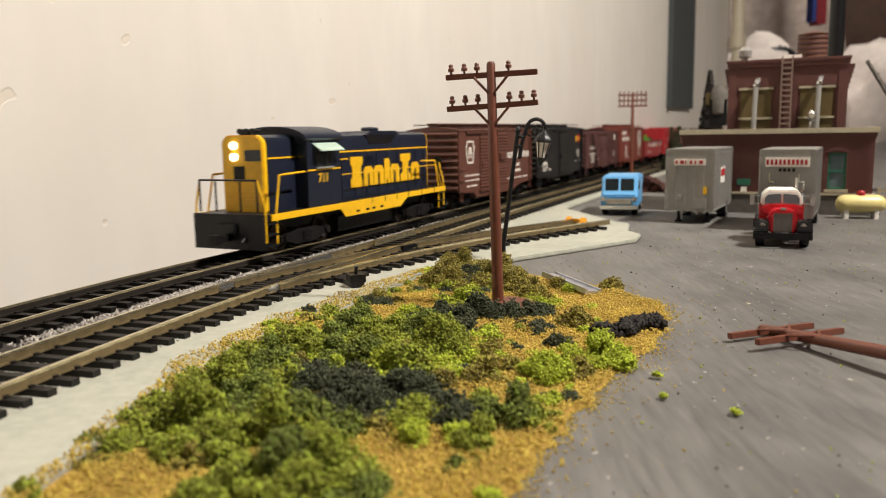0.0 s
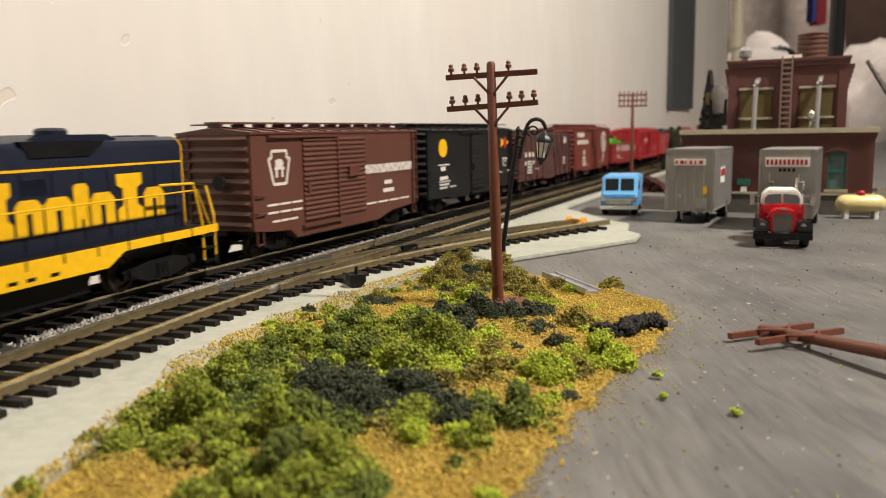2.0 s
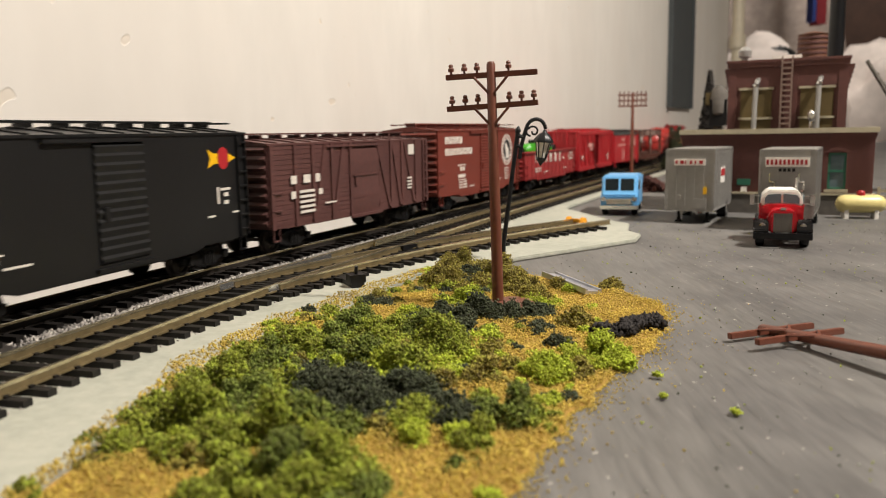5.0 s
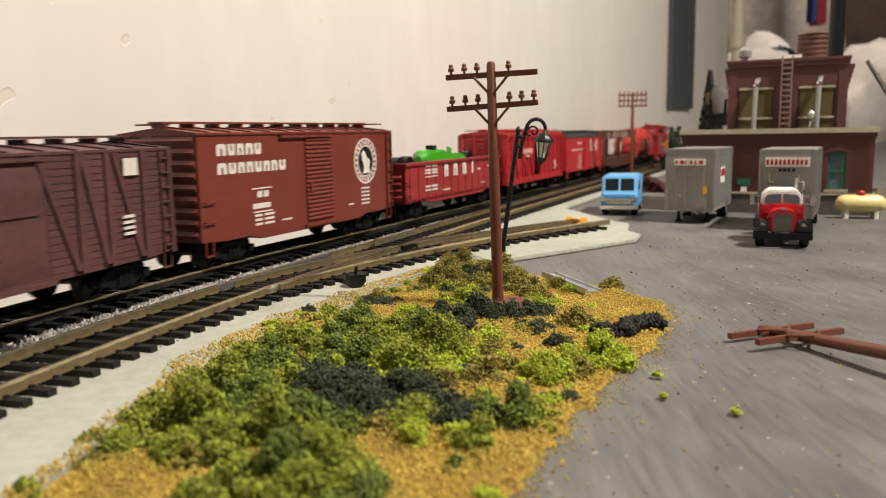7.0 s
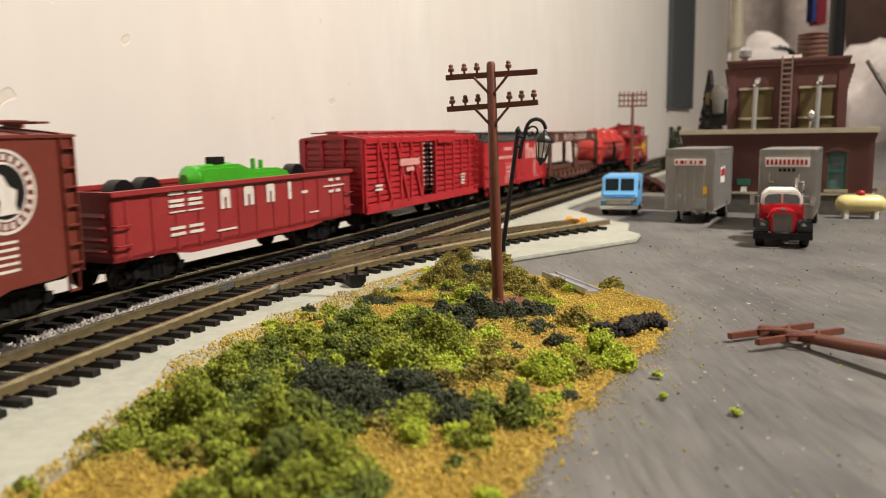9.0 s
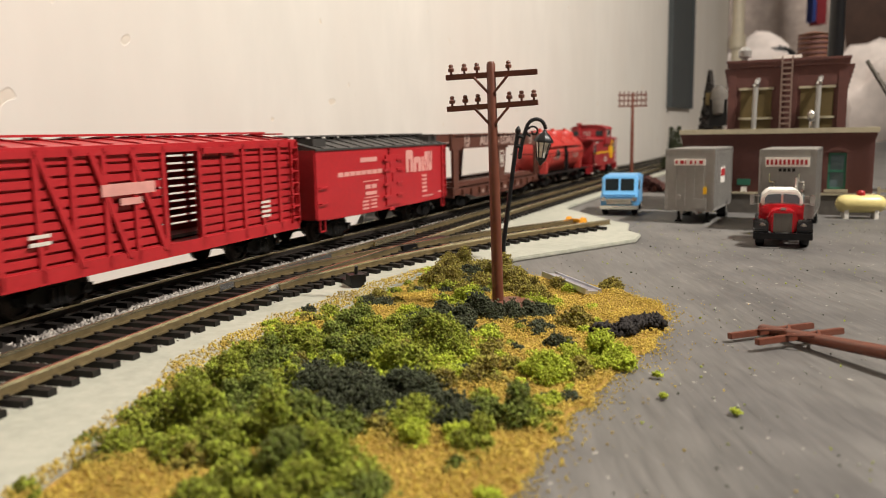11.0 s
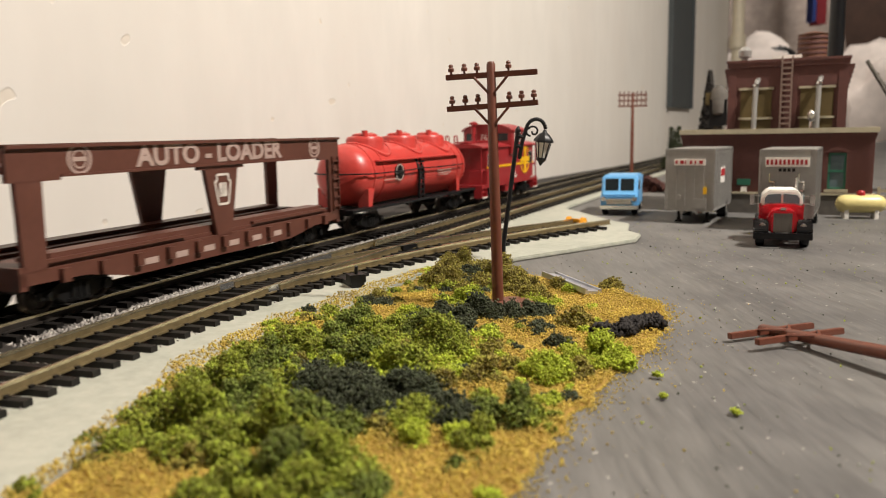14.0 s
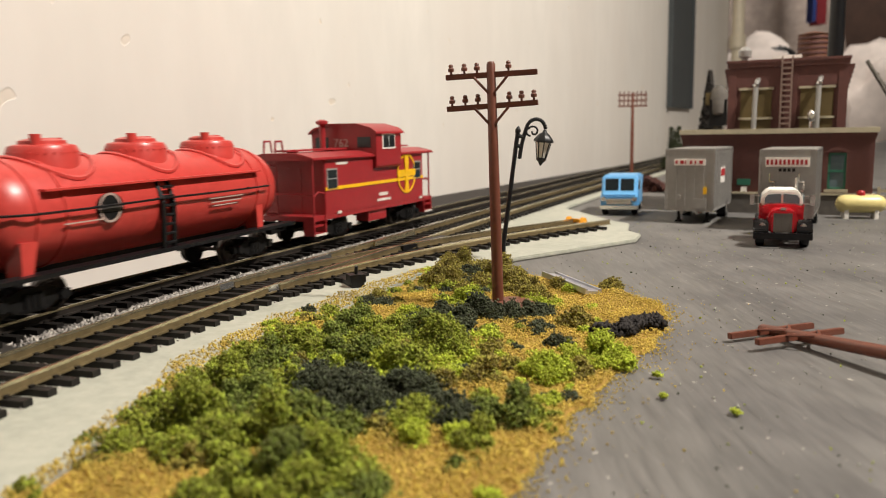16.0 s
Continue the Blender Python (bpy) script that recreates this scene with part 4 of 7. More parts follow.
# 7 stock car
def car_stock():
    c = car("stock_car", "bright red slatted stock car with open door", 1114, 50, "stock car")
    h, y, z0, z1 = 71.5, 17.2, 12.0, 45.0
    M = M_RED
    part("floor_plate", boxes((-h, h, -y, y, z0 - 2, z0)), M, c)
    for sy in (-1, 1):
        a, b = sorted((sy * y, sy * (y - 1.0)))
        for z in [12 + 2.9 * i for i in range(11)]:
            for x0, x1 in ((-h, -9), (9, h)):
                part("slat", boxes((x0, x1, a, b, z, z + 2.1)), M, c)
        a, b = sorted((sy * y, sy * (y + 0.9)))
        for x in (-70.6, -58, -46, -34, -22, -9, 9, 22, 34, 46, 58, 70.6):
            part("post", boxes((x - 0.9, x + 0.9, a, b, z0 - 2, z1)), M, c)
        for x, k in ((-58, 1), (-40, 1), (-24, 1)):
            a2, b2 = sorted((sy * (y + 0.2), sy * (y + 1.2)))
            part("brace", shape(slab, [(x + 13, z0), (x + 15, z0), (x + 2, z1 - 1), (x, z1 - 1)], "y", a2, b2), M, c)
        part("sill", boxes((-h, h, a, b, z0 - 2.6, z0 + 1.6), (-h, h, a, b, z1 - 2, z1)), M, c)
        part("signboard", boxes((-36, -14, a + 0.4 * sy, b + 0.4 * sy, 31, 34.5), (-29, -20, a + 0.4 * sy, b + 0.4 * sy, 28, 30)), M_PINKBOARD, c, "pale pink name board")
        ladder(c, h - 6.2 if sy < 0 else -h + 1, sy * (y + 1) if sy < 0 else sy * (y + 1) + 1, z0, z1, M)
        part("door", boxes((10, 30, min(sy * (y + 1.2), sy * (y + 1.8)), max(sy * (y + 1.2), sy * (y + 1.8)), 42, 44)), M, c)
    part("lining", boxes((-h + 1.2, -9, -y + 1.2, -y + 1.8, z0, z1)), M, c)
    part("lining", boxes((9, h - 1.2, -y + 1.2, -y + 1.8, z0, z1)), M, c)
    part("lining", boxes((-h + 1.2, -h + 1.8, -y + 2, y - 2, z0, z1)), M, c)
    for sx in (-1, 1):
        for z in [12 + 2.9 * i for i in range(11)]:
            a, b = sorted((sx * h, sx * (h - 1)))
            part("slat", boxes((a, b, -y, y, z, z + 2.1)), M, c)
        a, b = sorted((sx * h, sx * (h + 0.9)))
        for yy in (-16, -6, 6, 16):
            part("post", boxes((a, b, yy - 0.9, yy + 0.9, z0 - 2, z1)), M, c)
    roof(c, h, y, z1 + 0.8, 2.0, M)
    roofwalk(c, h - 2, z1 + 2.6, M)
    decals(c, [(-62, 22 - 2 * i, 7, 1.0) for i in range(2)] + [(44, 22 - 1.8 * i, 6, 0.9) for i in range(4)], -y - 1.0, M_LETTER)
    underframe(c, h)
    running_gear(c, h, 50)


car_stock()


# 8 refrigerator car
def car_reefer():
    c = boxcar("refrigerator_car", "bright red refrigerator car with black roof", 1266.5, 135, M_RED, eave=41.5, roof_mat=M_ROOFBLACK, door=(-2, -1), ribs=2, notch=False, smooth_ends=True, rise=4.4)
    y, h = -17.6, 67.5
    for x in (-h + 9, h - 9):
        for yy in (-10, 10):
            part("ice_hatch", boxes((x - 5, x + 5, yy - 4, yy + 4, 42, 45.8)), M_ROOFBLACK, c, bevel=0.4)
    part("door", boxes((-6, 9, y - 0.7, y, 12, 37)), M_RED, c, "insulated double door", bevel=0.2)
    for z in (16, 22, 29, 34):
        part("hinge", boxes((-9, -2, y - 1.3, y - 0.6, z, z + 1.1), (5, 12, y - 1.3, y - 0.6, z, z + 1.1)), M_RED, c)
    bm = bmesh.new()
    letter_blocks(bm, 17, 27.2, [8.4], 11.6, y, 0)
    letter_blocks(bm, 25.8, 27.0, [9.4, 3.4], 8.0, y, 0.6)
    letter_blocks(bm, 39.8, 27.0, [4.0, 4.6], 10.6, y, 0.5)
    part("lettering", bm, M_PINKBOARD, c, "large white sign row")
    decals(c, [(-30, 34.4, 16, 2.2)] + [(-50 + 5.2 * i, 28.6, 4.4, 2.0) for i in range(8)] + [(-28, 25, 15, 0.5), (-26, 21.6, 5, 2.0), (-20, 21.6, 5, 2.0), (-26, 18.6, 11, 1.7), (-27, 17.2, 14, 0.5)]
           + [(-29 + 8 * j, 15.4 - 1.7 * i, 6, 0.9) for i in range(3) for j in range(2)] + [(36, 24 - 2.1 * i, 6, 1.1) for i in range(5)] + [(36, 13, 14, 0.7), (57, 14, 5, 0.8)], y, M_PINKBOARD)


car_reefer()


# 9 automobile carrier
def car_carrier():
    c = car("auto_carrier", "brown two-level automobile carrier car, empty", 1430, 62, "auto carrier")
    h, y, M = 84.0, 17.0, M_TUSCAN
    part("lower_deck", boxes((-h, h, -y + 2, y - 2, 13.0, 14.6), (-h + 10, -18, -y + 1, -4, 14.6, 15.6), (20, h - 10, -y + 1, -4, 14.6, 15.6), (-h + 10, h - 10, 4, y - 1, 14.6, 15.6)), M, c)
    part("upper_deck", boxes((-h, h, -y + 1, y - 1, 39.5, 41)), M, c)
    for sy in (-1, 1):
        a, b = sorted((sy * y, sy * (y - 1.6)))
        part("side_sill", shape(slab, [(-h, 9.8), (-h + 22, 9.6), (-h + 40, 6.2), (h - 40, 6.2), (h - 22, 9.2), (h, 10.0), (h, 13.4), (-h, 13.4)], "y", a, b), M, c)
        part("side_beam", boxes((-h - 1, h + 1, a, b, 38.2, 46.2), (-h - 1, -h + 16, a, b, 36.8, 38.2), (-11, 14, a, b, 36.4, 38.2), (h - 16, h + 1, a, b, 36.8, 38.2)), M, c)
        part("beam_flange", boxes((-h - 1, h + 1, min(a, sy * (y + 0.9)), max(b, sy * (y + 0.9)), 45.5, 46.4), (-h + 16, h - 16, min(a, sy * (y + 0.6)), max(b, sy * (y + 0.6)), 37.6, 38.3)), M, c)
        for x, w0, w1 in ((-h + 5.4, 7.4, 8.4), (1.4, 8.2, 18.6), (h - 3.6, 7.4, 8.4)):
            part("pillar", shape(slab, [(x - w0 / 2, 13), (x + w0 / 2, 13), (x + w1 / 2, 37), (x - w1 / 2, 37)], "y", a, b), M, c)
        for x in range(-70, 71, 14):
            a2, b2 = sorted((sy * y, sy * (y + 1.6)))
            part("stake_pocket", boxes((x - 1.4, x + 1.4, a2, b2, 9.0, 12.8)), M, c)
        part("guide_rail", boxes((-h + 12, h - 12, *sorted((sy * (y - 2.4), sy * (y - 9.0))), 14.6, 17.0)), M, c)
    for x in (-h, h - 2.4):
        part("end_sill", boxes((x, x + 2.4, -y, y, 8.6, 14.8)), M, c)
    ladder(c, h - 5.4, -y, 14, 38, M, 6)
    bm = words("AUTO - LOADER", 8.6, bold=0.32)
    xs = [v.co.x for v in bm.verts]
    k = 79.6 / (max(xs) - min(xs))
    bmesh.ops.scale(bm, vec=(k, 1, 1.0), verts=bm.verts)
    bmesh.ops.translate(bm, vec=(-39.3, -y - 0.12, 39.3), verts=bm.verts)
    part("lettering", bm, M_FADED, c, "large faded white words")
    for x in (-61.3, 64.5):
        bm = bmesh.new()
        ring(bm, x, 42.2, 3.5, 4.3, -y)
        ring(bm, x, 42.2, 2.2, 2.7, -y)
        box(bm, x - 2.2, x + 2.2, -y - 0.12, -y + 0.1, 41.6, 42.8)
        part("emblem", bm, M_FADED, c, "faded round emblem")
    bm = bmesh.new()
    keystone(bm, 1.6, 24, 9, 10.4, -y, 0.8)
    letter_blocks(bm, -0.6, 26.6, [1.8, 2.0], 5, -y, 0.4)
    part("emblem", bm, M_LETTER, c, "white keystone emblem")
    decals(c, [(-42 + 14 * i, 8.6, 9, 2.0) for i in range(6)], -y, M_FADED, label="faded white lettering")
    underframe(c, h, 9.0)
    running_gear(c, h, 62)


car_carrier()


# 10 tank car
def car_tank():
    c = car("tank_car", "orange-red three-dome tank car on a black frame", 1600, 52, "tank car")
    h, M = 76.0, M_TANKRED
    bm = bmesh.new()
    R = 15.6
    prof = [(0.4, -61.5), (6, -61), (11, -59.4), (14.2, -56.4), (R, -51)] + [(R, 62), (14.2, 67.5), (11, 71), (6, 73.2), (0.4, 74)]
    lathe(bm, prof, (0, 0, 27.2), "x", 40)
    shell = part("tank_shell", bm, M, c, "glossy orange-red tank shell")
    for x in (-50, -40, 53, 61):
        bm = bmesh.new()
        lathe(bm, [(R, x - 0.7), (R + 0.35, x - 0.6), (R + 0.35, x + 0.6), (R, x + 0.7)], (0, 0, 27.2), "x", 40)
        part("band", bm, M, shell)
    for x in (-32, 6, 44):
        bm = bmesh.new()
        lathe(bm, [(9.9, 33.0), (9.7, 44.8), (9.0, 46.0), (6.6, 46.5), (6.4, 47.4), (4.0, 48.0), (0.5, 48.2)], (x, 0, 0), n=32)
        dome = part("dome", bm, M, c, "round riveted dome with hatch")
        saddle_ring = [(x + 13.4 * math.cos(a), 12.6 * math.sin(a)) for a in [math.tau * i / 40 for i in range(41)]]
        part("dome_flange", shape(pipe, [(u, v, 27.2 + math.sqrt(max(0.0, (R + 0.1) ** 2 - v * v))) for u, v in saddle_ring], 0.8, 6), M, dome)
        bm = bmesh.new()
        rod(bm, (x - 5, -3, 46.0), (x - 5, -3, 49.3), 1.6)
        box(bm, x + 2, x + 6, -1.5, 1.5, 46.2, 48.2)
        part("valve", bm, M, dome)
        bm = bmesh.new()
        for i in range(28):
            a = math.tau * i / 28
            rod(bm, (x + 9.5 * math.cos(a), 9.5 * math.sin(a), 44), (x + 10.0 * math.cos(a), 10.0 * math.sin(a), 44), 0.25, n=5)
        part("rivet_row", bm, M, dome)
    part("running_board", boxes((-47.5, 54.4, -16.6, -12.6, 34.0, 34.6), (-47.5, 54.4, 12.6, 16.6, 34.0, 34.6)), M, c, "narrow red side platform")
    for sy in (-1, 1):
        bm = bmesh.new()
        pts = [(x, sy * (R + 1.8), 28.6 - 0.00025 * (70 - abs(x)) * abs(x)) for x in range(-50, 65, 12)]
        pipe(bm, pts, 0.35, 6)
        pipe(bm, [(-50 - 13.4 * math.sin(a), sy * (R + 1.8) * math.cos(a), 28.4) for a in [math.pi * i / 20 for i in range(11)]], 0.35, 6)
        for x in (-50, -26, -2, 22, 46, 58):
            rod(bm, (x, sy * (R - 0.5), 28.4), (x, sy * (R + 2), 28.4), 0.3, n=6)
        part("handrail", bm, M_BLACK, c, "thin black wire handrail")
        part("saddle", shape(slab, [(-55.6, 11), (-52.4, 11), (-49.6, 21), (-55.4, 21)], "y", *sorted((sy * 9, sy * 14.6))), M, c)
        part("saddle", shape(slab, [(53.4, 11), (56.6, 11), (57.4, 21), (52.6, 21)], "y", *sorted((sy * 9, sy * 14.6))), M, c)
        part("side_walk", boxes((-h, h, min(sy * 12.5, sy * 17.8), max(sy * 12.5, sy * 17.8), 11.2, 12.4)), M_BLACK, c, "black side running board")
    bm = bmesh.new()
    for dx in (0, 5):
        pipe(bm, [(-2.2 + dx, -15.9, 11), (-2.2 + dx, -16.6, 27), (-2.2 + dx, -14, 34)], 0.9, 6)
    for z in (14, 17, 20, 23, 26, 29, 32):
        rod(bm, (-2.2, -16.7, z), (2.8, -16.7, z), 0.5, n=6)
    part("ladder", bm, M_BLACK, c, "black side ladder")
    bm = bmesh.new()
    disc(bm, -24.4, 27.6, 5.4, 4.4, -15.9)
    em = part("emblem", bm, M_GREYBLACK, c, "dark round emblem")
    bm = bmesh.new()
    ring(bm, -24.4, 27.6, 3.7, 4.4, -16.0)
    part("emblem_ring", bm, M_FADED, em)
    decals(em, [(-28.4, 26.4, 8, 2.2)], -16.1, M_ROOFBLACK)
    decals(c, [(22, 26, 20, 0.5), (23, 24.6, 18, 0.4), (24, 23.4, 14, 0.4), (-42, 24.4, 14, 0.4)], -16.2, M_FADED, label="small faded lettering")
    underframe(c, h, 11.0)
    running_gear(c, h, 52)


car_tank()


# 11 caboose
def caboose():
    c = car("caboose", "red wide-vision caboose at the end of the train", 1750, 36, "caboose")
    M, y = M_CABRED, 16.2
    part("frame", boxes((-59, 59, -16, 16, 10.5, 12.6)), M, c)
    bm = shape(slab, [(-y, 12.4), (y, 12.4), (y, 37), (12, 38.5), (-12, 38.5), (-y, 37)], "x", -49.6, 49)
    body = part("body", bm, M, c, bevel=0.3)
    part("roof", shape(slab, [(-17.6, 36.6), (17.6, 36.6), (17.4, 37.8), (9, 39.8), (-9, 39.8), (-17.4, 37.8)], "x", -60, 60), M, c, bevel=0.3)
    part("roofwalk", boxes((-58, -8, -3, 3, 40.4, 41.2), (22, 58, -3, 3, 40.4, 41.2), (-50, -49, -3, 3, 39.6, 40.4), (-20, -19, -3, 3, 39.6, 40.4), (45, 46, -3, 3, 39.6, 40.4)), M, c)
    # cupola
    bm = shape(slab, [(-18.4, 32), (-16.4, 30.8), (-16.4, 38), (16.4, 38), (16.4, 30.8), (18.4, 32), (18.4, 48.2), (16, 49.8), (8, 52.0), (-8, 52.0), (-16, 49.8), (-18.4, 48.2)], "x", -6.4, 20)
    cu = part("cupola", bm, M, c, "raised cupola with side windows", bevel=0.3)
    part("cupola_roof", shape(slab, [(-19.4, 47.6), (-16.4, 49.6), (-8, 51.8), (8, 51.8), (16.4, 49.6), (19.4, 47.6), (19.2, 48.6), (16.4, 50.6), (8, 52.8), (-8, 52.8), (-16.4, 50.6), (-19.2, 48.6)], "x", -7.9, 21.5), M, cu)
    for sy in (-1, 1):
        a, b = sorted((sy * 18.4, sy * 18.7))
        w = part("window", boxes((-0.4, 12.8, a, b, 40.2, 47.6)), M_WHITE, cu, "white-framed cupola window")
        a2, b2 = sorted((sy * 18.65, sy * 18.9))
        part("pane", boxes((0.5, 5.8, a2, b2, 41.0, 46.8), (6.5, 11.9, a2, b2, 41.0, 46.8)), M_DARKGLASS, w)
    for x in (-6.65, 20):
        for y0 in (-15.5, 8.5):
            part("window", boxes((x, x + 0.25, y0, y0 + 7.5, 41, 46.2)), M_DARKGLASS, cu, "dark cupola end window")
    bm = words("762", 5.6)
    bmesh.ops.rotate(bm, matrix=Matrix.Rotation(radians(-90), 3, "Z"), verts=bm.verts)
    bmesh.ops.translate(bm, vec=(-6.6, 5.4, 41.5), verts=bm.verts)
    part("number", bm, M_LETTER, cu, "white road number")
    # stove pipe
    bm = bmesh.new()
    rod(bm, (-12.5, 8, 38), (-12.5, 8, 52), 1.4)
    lathe(bm, [(1.4, 52), (3.0, 52.8), (3.0, 54.0), (1.0, 54.8)], (-12.5, 8, 0), n=16)
    part("stove_pipe", bm, M, c)
    # windows, stripe, emblem
    for sy in (-1, 1):
        a, b = sorted((sy * y, sy * (y + 0.3)))
        for x in (-47.4, 38):
            w = part("window", boxes((x - 0.8, x + 8, a, b, 23.2, 32.8)), M_SILVER, c, "grey-framed side window")
            a2, b2 = sorted((sy * (y + 0.2), sy * (y + 0.45)))
            part("pane", boxes((x, x + 7.2, a2, b2, 24, 28), (x, x + 7.2, a2, b2, 28.6, 32)), M_DARKGLASS, w)
        part("stripe", boxes((-49.4, 49, a, b, 23.2, 24.7)), M_YELLOW, body, "yellow waist stripe")
    bm = bmesh.new()
    ring(bm, 29, 26.8, 9.4, 10.5, -16.5)
    slab(bm, [(26.6, 16.6), (31.4, 16.6), (30.6, 22.6), (31.4, 37.2), (26.6, 37.2), (27.4, 22.6)], "y", -16.8, -16.3)
    box(bm, 19, 39, -16.78, -16.3, 25.2, 28.8)
    part("emblem", bm, M_YELLOW, c, "yellow round cross emblem")
    decals(c, [(-1, 17.2, 9, 1.6), (-3, 14.6, 14, 1.2), (-40, 34.2, 10, 1.0)], -y - 0.05, M_LETTER)
    # end platforms
    for sx in (-1, 1):
        x0 = sx * 58
        bm = bmesh.new()
        for yy in (-15.5, 15.5):
            pipe(bm, [(x0, yy, 12), (x0, yy, 37)], 0.5, 6)
            pipe(bm, [(sx * 49, yy, 22), (sx * 54, yy, 23), (x0, yy, 21)], 0.4, 6)
        pipe(bm, [(x0, -15.5, 22), (x0, 15.5, 22)], 0.5, 6)
        part("platform_rail", bm, M, c)
        bm = bmesh.new()
        for yy in (4, 10):
            pipe(bm, [(x0 - sx, yy, 12), (x0 - sx, yy, 41), (x0 - sx * 1.5, yy, 45), (x0 - sx * 6, yy, 45), (x0 - sx * 7, yy, 40)], 0.45, 6)
        for i in range(8):
            rod(bm, (x0 - sx, 4, 14 + 3.4 * i), (x0 - sx, 10, 14 + 3.4 * i), 0.4, n=6)
        part("ladder", bm, M, c)
        part("door", boxes((min(sx * 47.5, sx * 49.3) if sx > 0 else -49.9, max(sx * 47.5, sx * 49.3) if sx > 0 else -49.4, -4, 4, 13, 33)), M, c)
        for sy in (-1, 1):
            a, b = sorted((sy * 11, sy * 16.4))
            st = part("steps", boxes((min(sx * 50, sx * 59), max(sx * 50, sx * 59), a, b, 4.2, 5.0), (min(sx * 52, sx * 59), max(sx * 52, sx * 59), a, b, 8.0, 8.8), (sx * 59 - 0.5, sx * 59 + 0.5, a, b, 4.2, 12.6), (sx * 50 - 0.4, sx * 50 + 0.4, a, b, 4.2, 12.6)), M, c)
            part("tread_edge", boxes((min(sx * 50, sx * 59), max(sx * 50, sx * 59), *sorted((sy * 16.4, sy * 16.9)), 4.1, 5.0)), M_LETTER, st)
    part("battery_box", boxes((-10, 8, -15, -8, 5.5, 10.5)), M, c, bevel=0.4)
    part("tool_box", boxes((-10, 8, 8, 15, 5.5, 10.5)), M, c, bevel=0.4)
    bm = bmesh.new()
    for x in (-40, 44):
        box(bm, x, x + 3, -16.6, -16, 12.2, 13.4)
    part("grab_iron", bm, M_LETTER, c)
    running_gear(c, 59, 36)


caboose()


# ---- loose ground cover: foam crumbs, each a small uneven lump ----
TETRA = np.array([(1, 1, 1), (1, -1, -1), (-1, 1, -1), (-1, -1, 1)], float) * 0.8
TETF = np.array([(0, 1, 2), (0, 3, 1), (0, 2, 3), (1, 3, 2)])


def crumbs(name, centres, sizes, mat, parent=None, seed=1):
    rng = np.random.default_rng(seed)
    n = len(centres)
    q = rng.normal(size=(n, 4))
    q /= np.linalg.norm(q, axis=1)[:, None]
    w, x, y, z = q.T
    R = np.stack([1 - 2 * (y * y + z * z), 2 * (x * y - z * w), 2 * (x * z + y * w), 2 * (x * y + z * w), 1 - 2 * (x * x + z * z), 2 * (y * z - x * w), 2 * (x * z - y * w), 2 * (y * z + x * w), 1 - 2 * (x * x + y * y)], 1).reshape(n, 3, 3)
    v = TETRA[None] * rng.uniform(0.6, 1.3, (n, 4, 1)) * np.asarray(sizes)[:, None, None]
    v = np.einsum("nij,nkj->nki", R, v) + np.asarray(centres)[:, None]
    f = (TETF[None] + 4 * np.arange(n)[:, None, None]).reshape(-1, 3)
    me = bpy.data.meshes.new(name)
    me.vertices.add(4 * n)
    me.vertices.foreach_set("co", (v.reshape(-1) * MM).astype(np.float32))
    me.loops.add(12 * n)
    me.loops.foreach_set("vertex_index", f.reshape(-1).astype(np.int32))
    me.polygons.add(4 * n)
    me.polygons.foreach_set("loop_start", np.arange(0, 12 * n, 3, dtype=np.int32))
    me.update(calc_edges=True)
    me.materials.append(mat)
    ob = new(name, me)
    if parent:
        ob.parent = parent
    return ob


def inside(poly, x, y):
    r = np.zeros(len(x), bool)
    for (a, b), (c, d) in zip(poly, poly[1:] + poly[:1]):
        hit = ((b > y) != (d > y)) & (x < (c - a) * (y - b) / (d - b + 1e-9) + a)
        r ^= hit
    return r


PATCH = [(-70, 60), (-68, 100), (-65, 120), (-62, 152), (-63, 180), (-57, 198), (-50, 222), (-31, 256), (-13, 291), (-2, 308), (8, 312), (24, 300), (40, 282), (54, 266), (66, 240), (64, 224), (57, 205), (50, 190), (42, 176), (30, 155), (22, 140), (15, 124), (10, 112), (4, 92), (0, 60)]


def wavy(poly, amp, seed, n=6):
    """The outline with an uneven, crumbly edge."""
    rng, out = random.Random(seed), []
    for (a, b), (c, d) in zip(poly, poly[1:] + poly[:1]):
        for i in range(n):
            t = i / n
            out.append((a + (c - a) * t + rng.uniform(-amp, amp), b + (d - b) * t + rng.uniform(-amp, amp)))
    return out


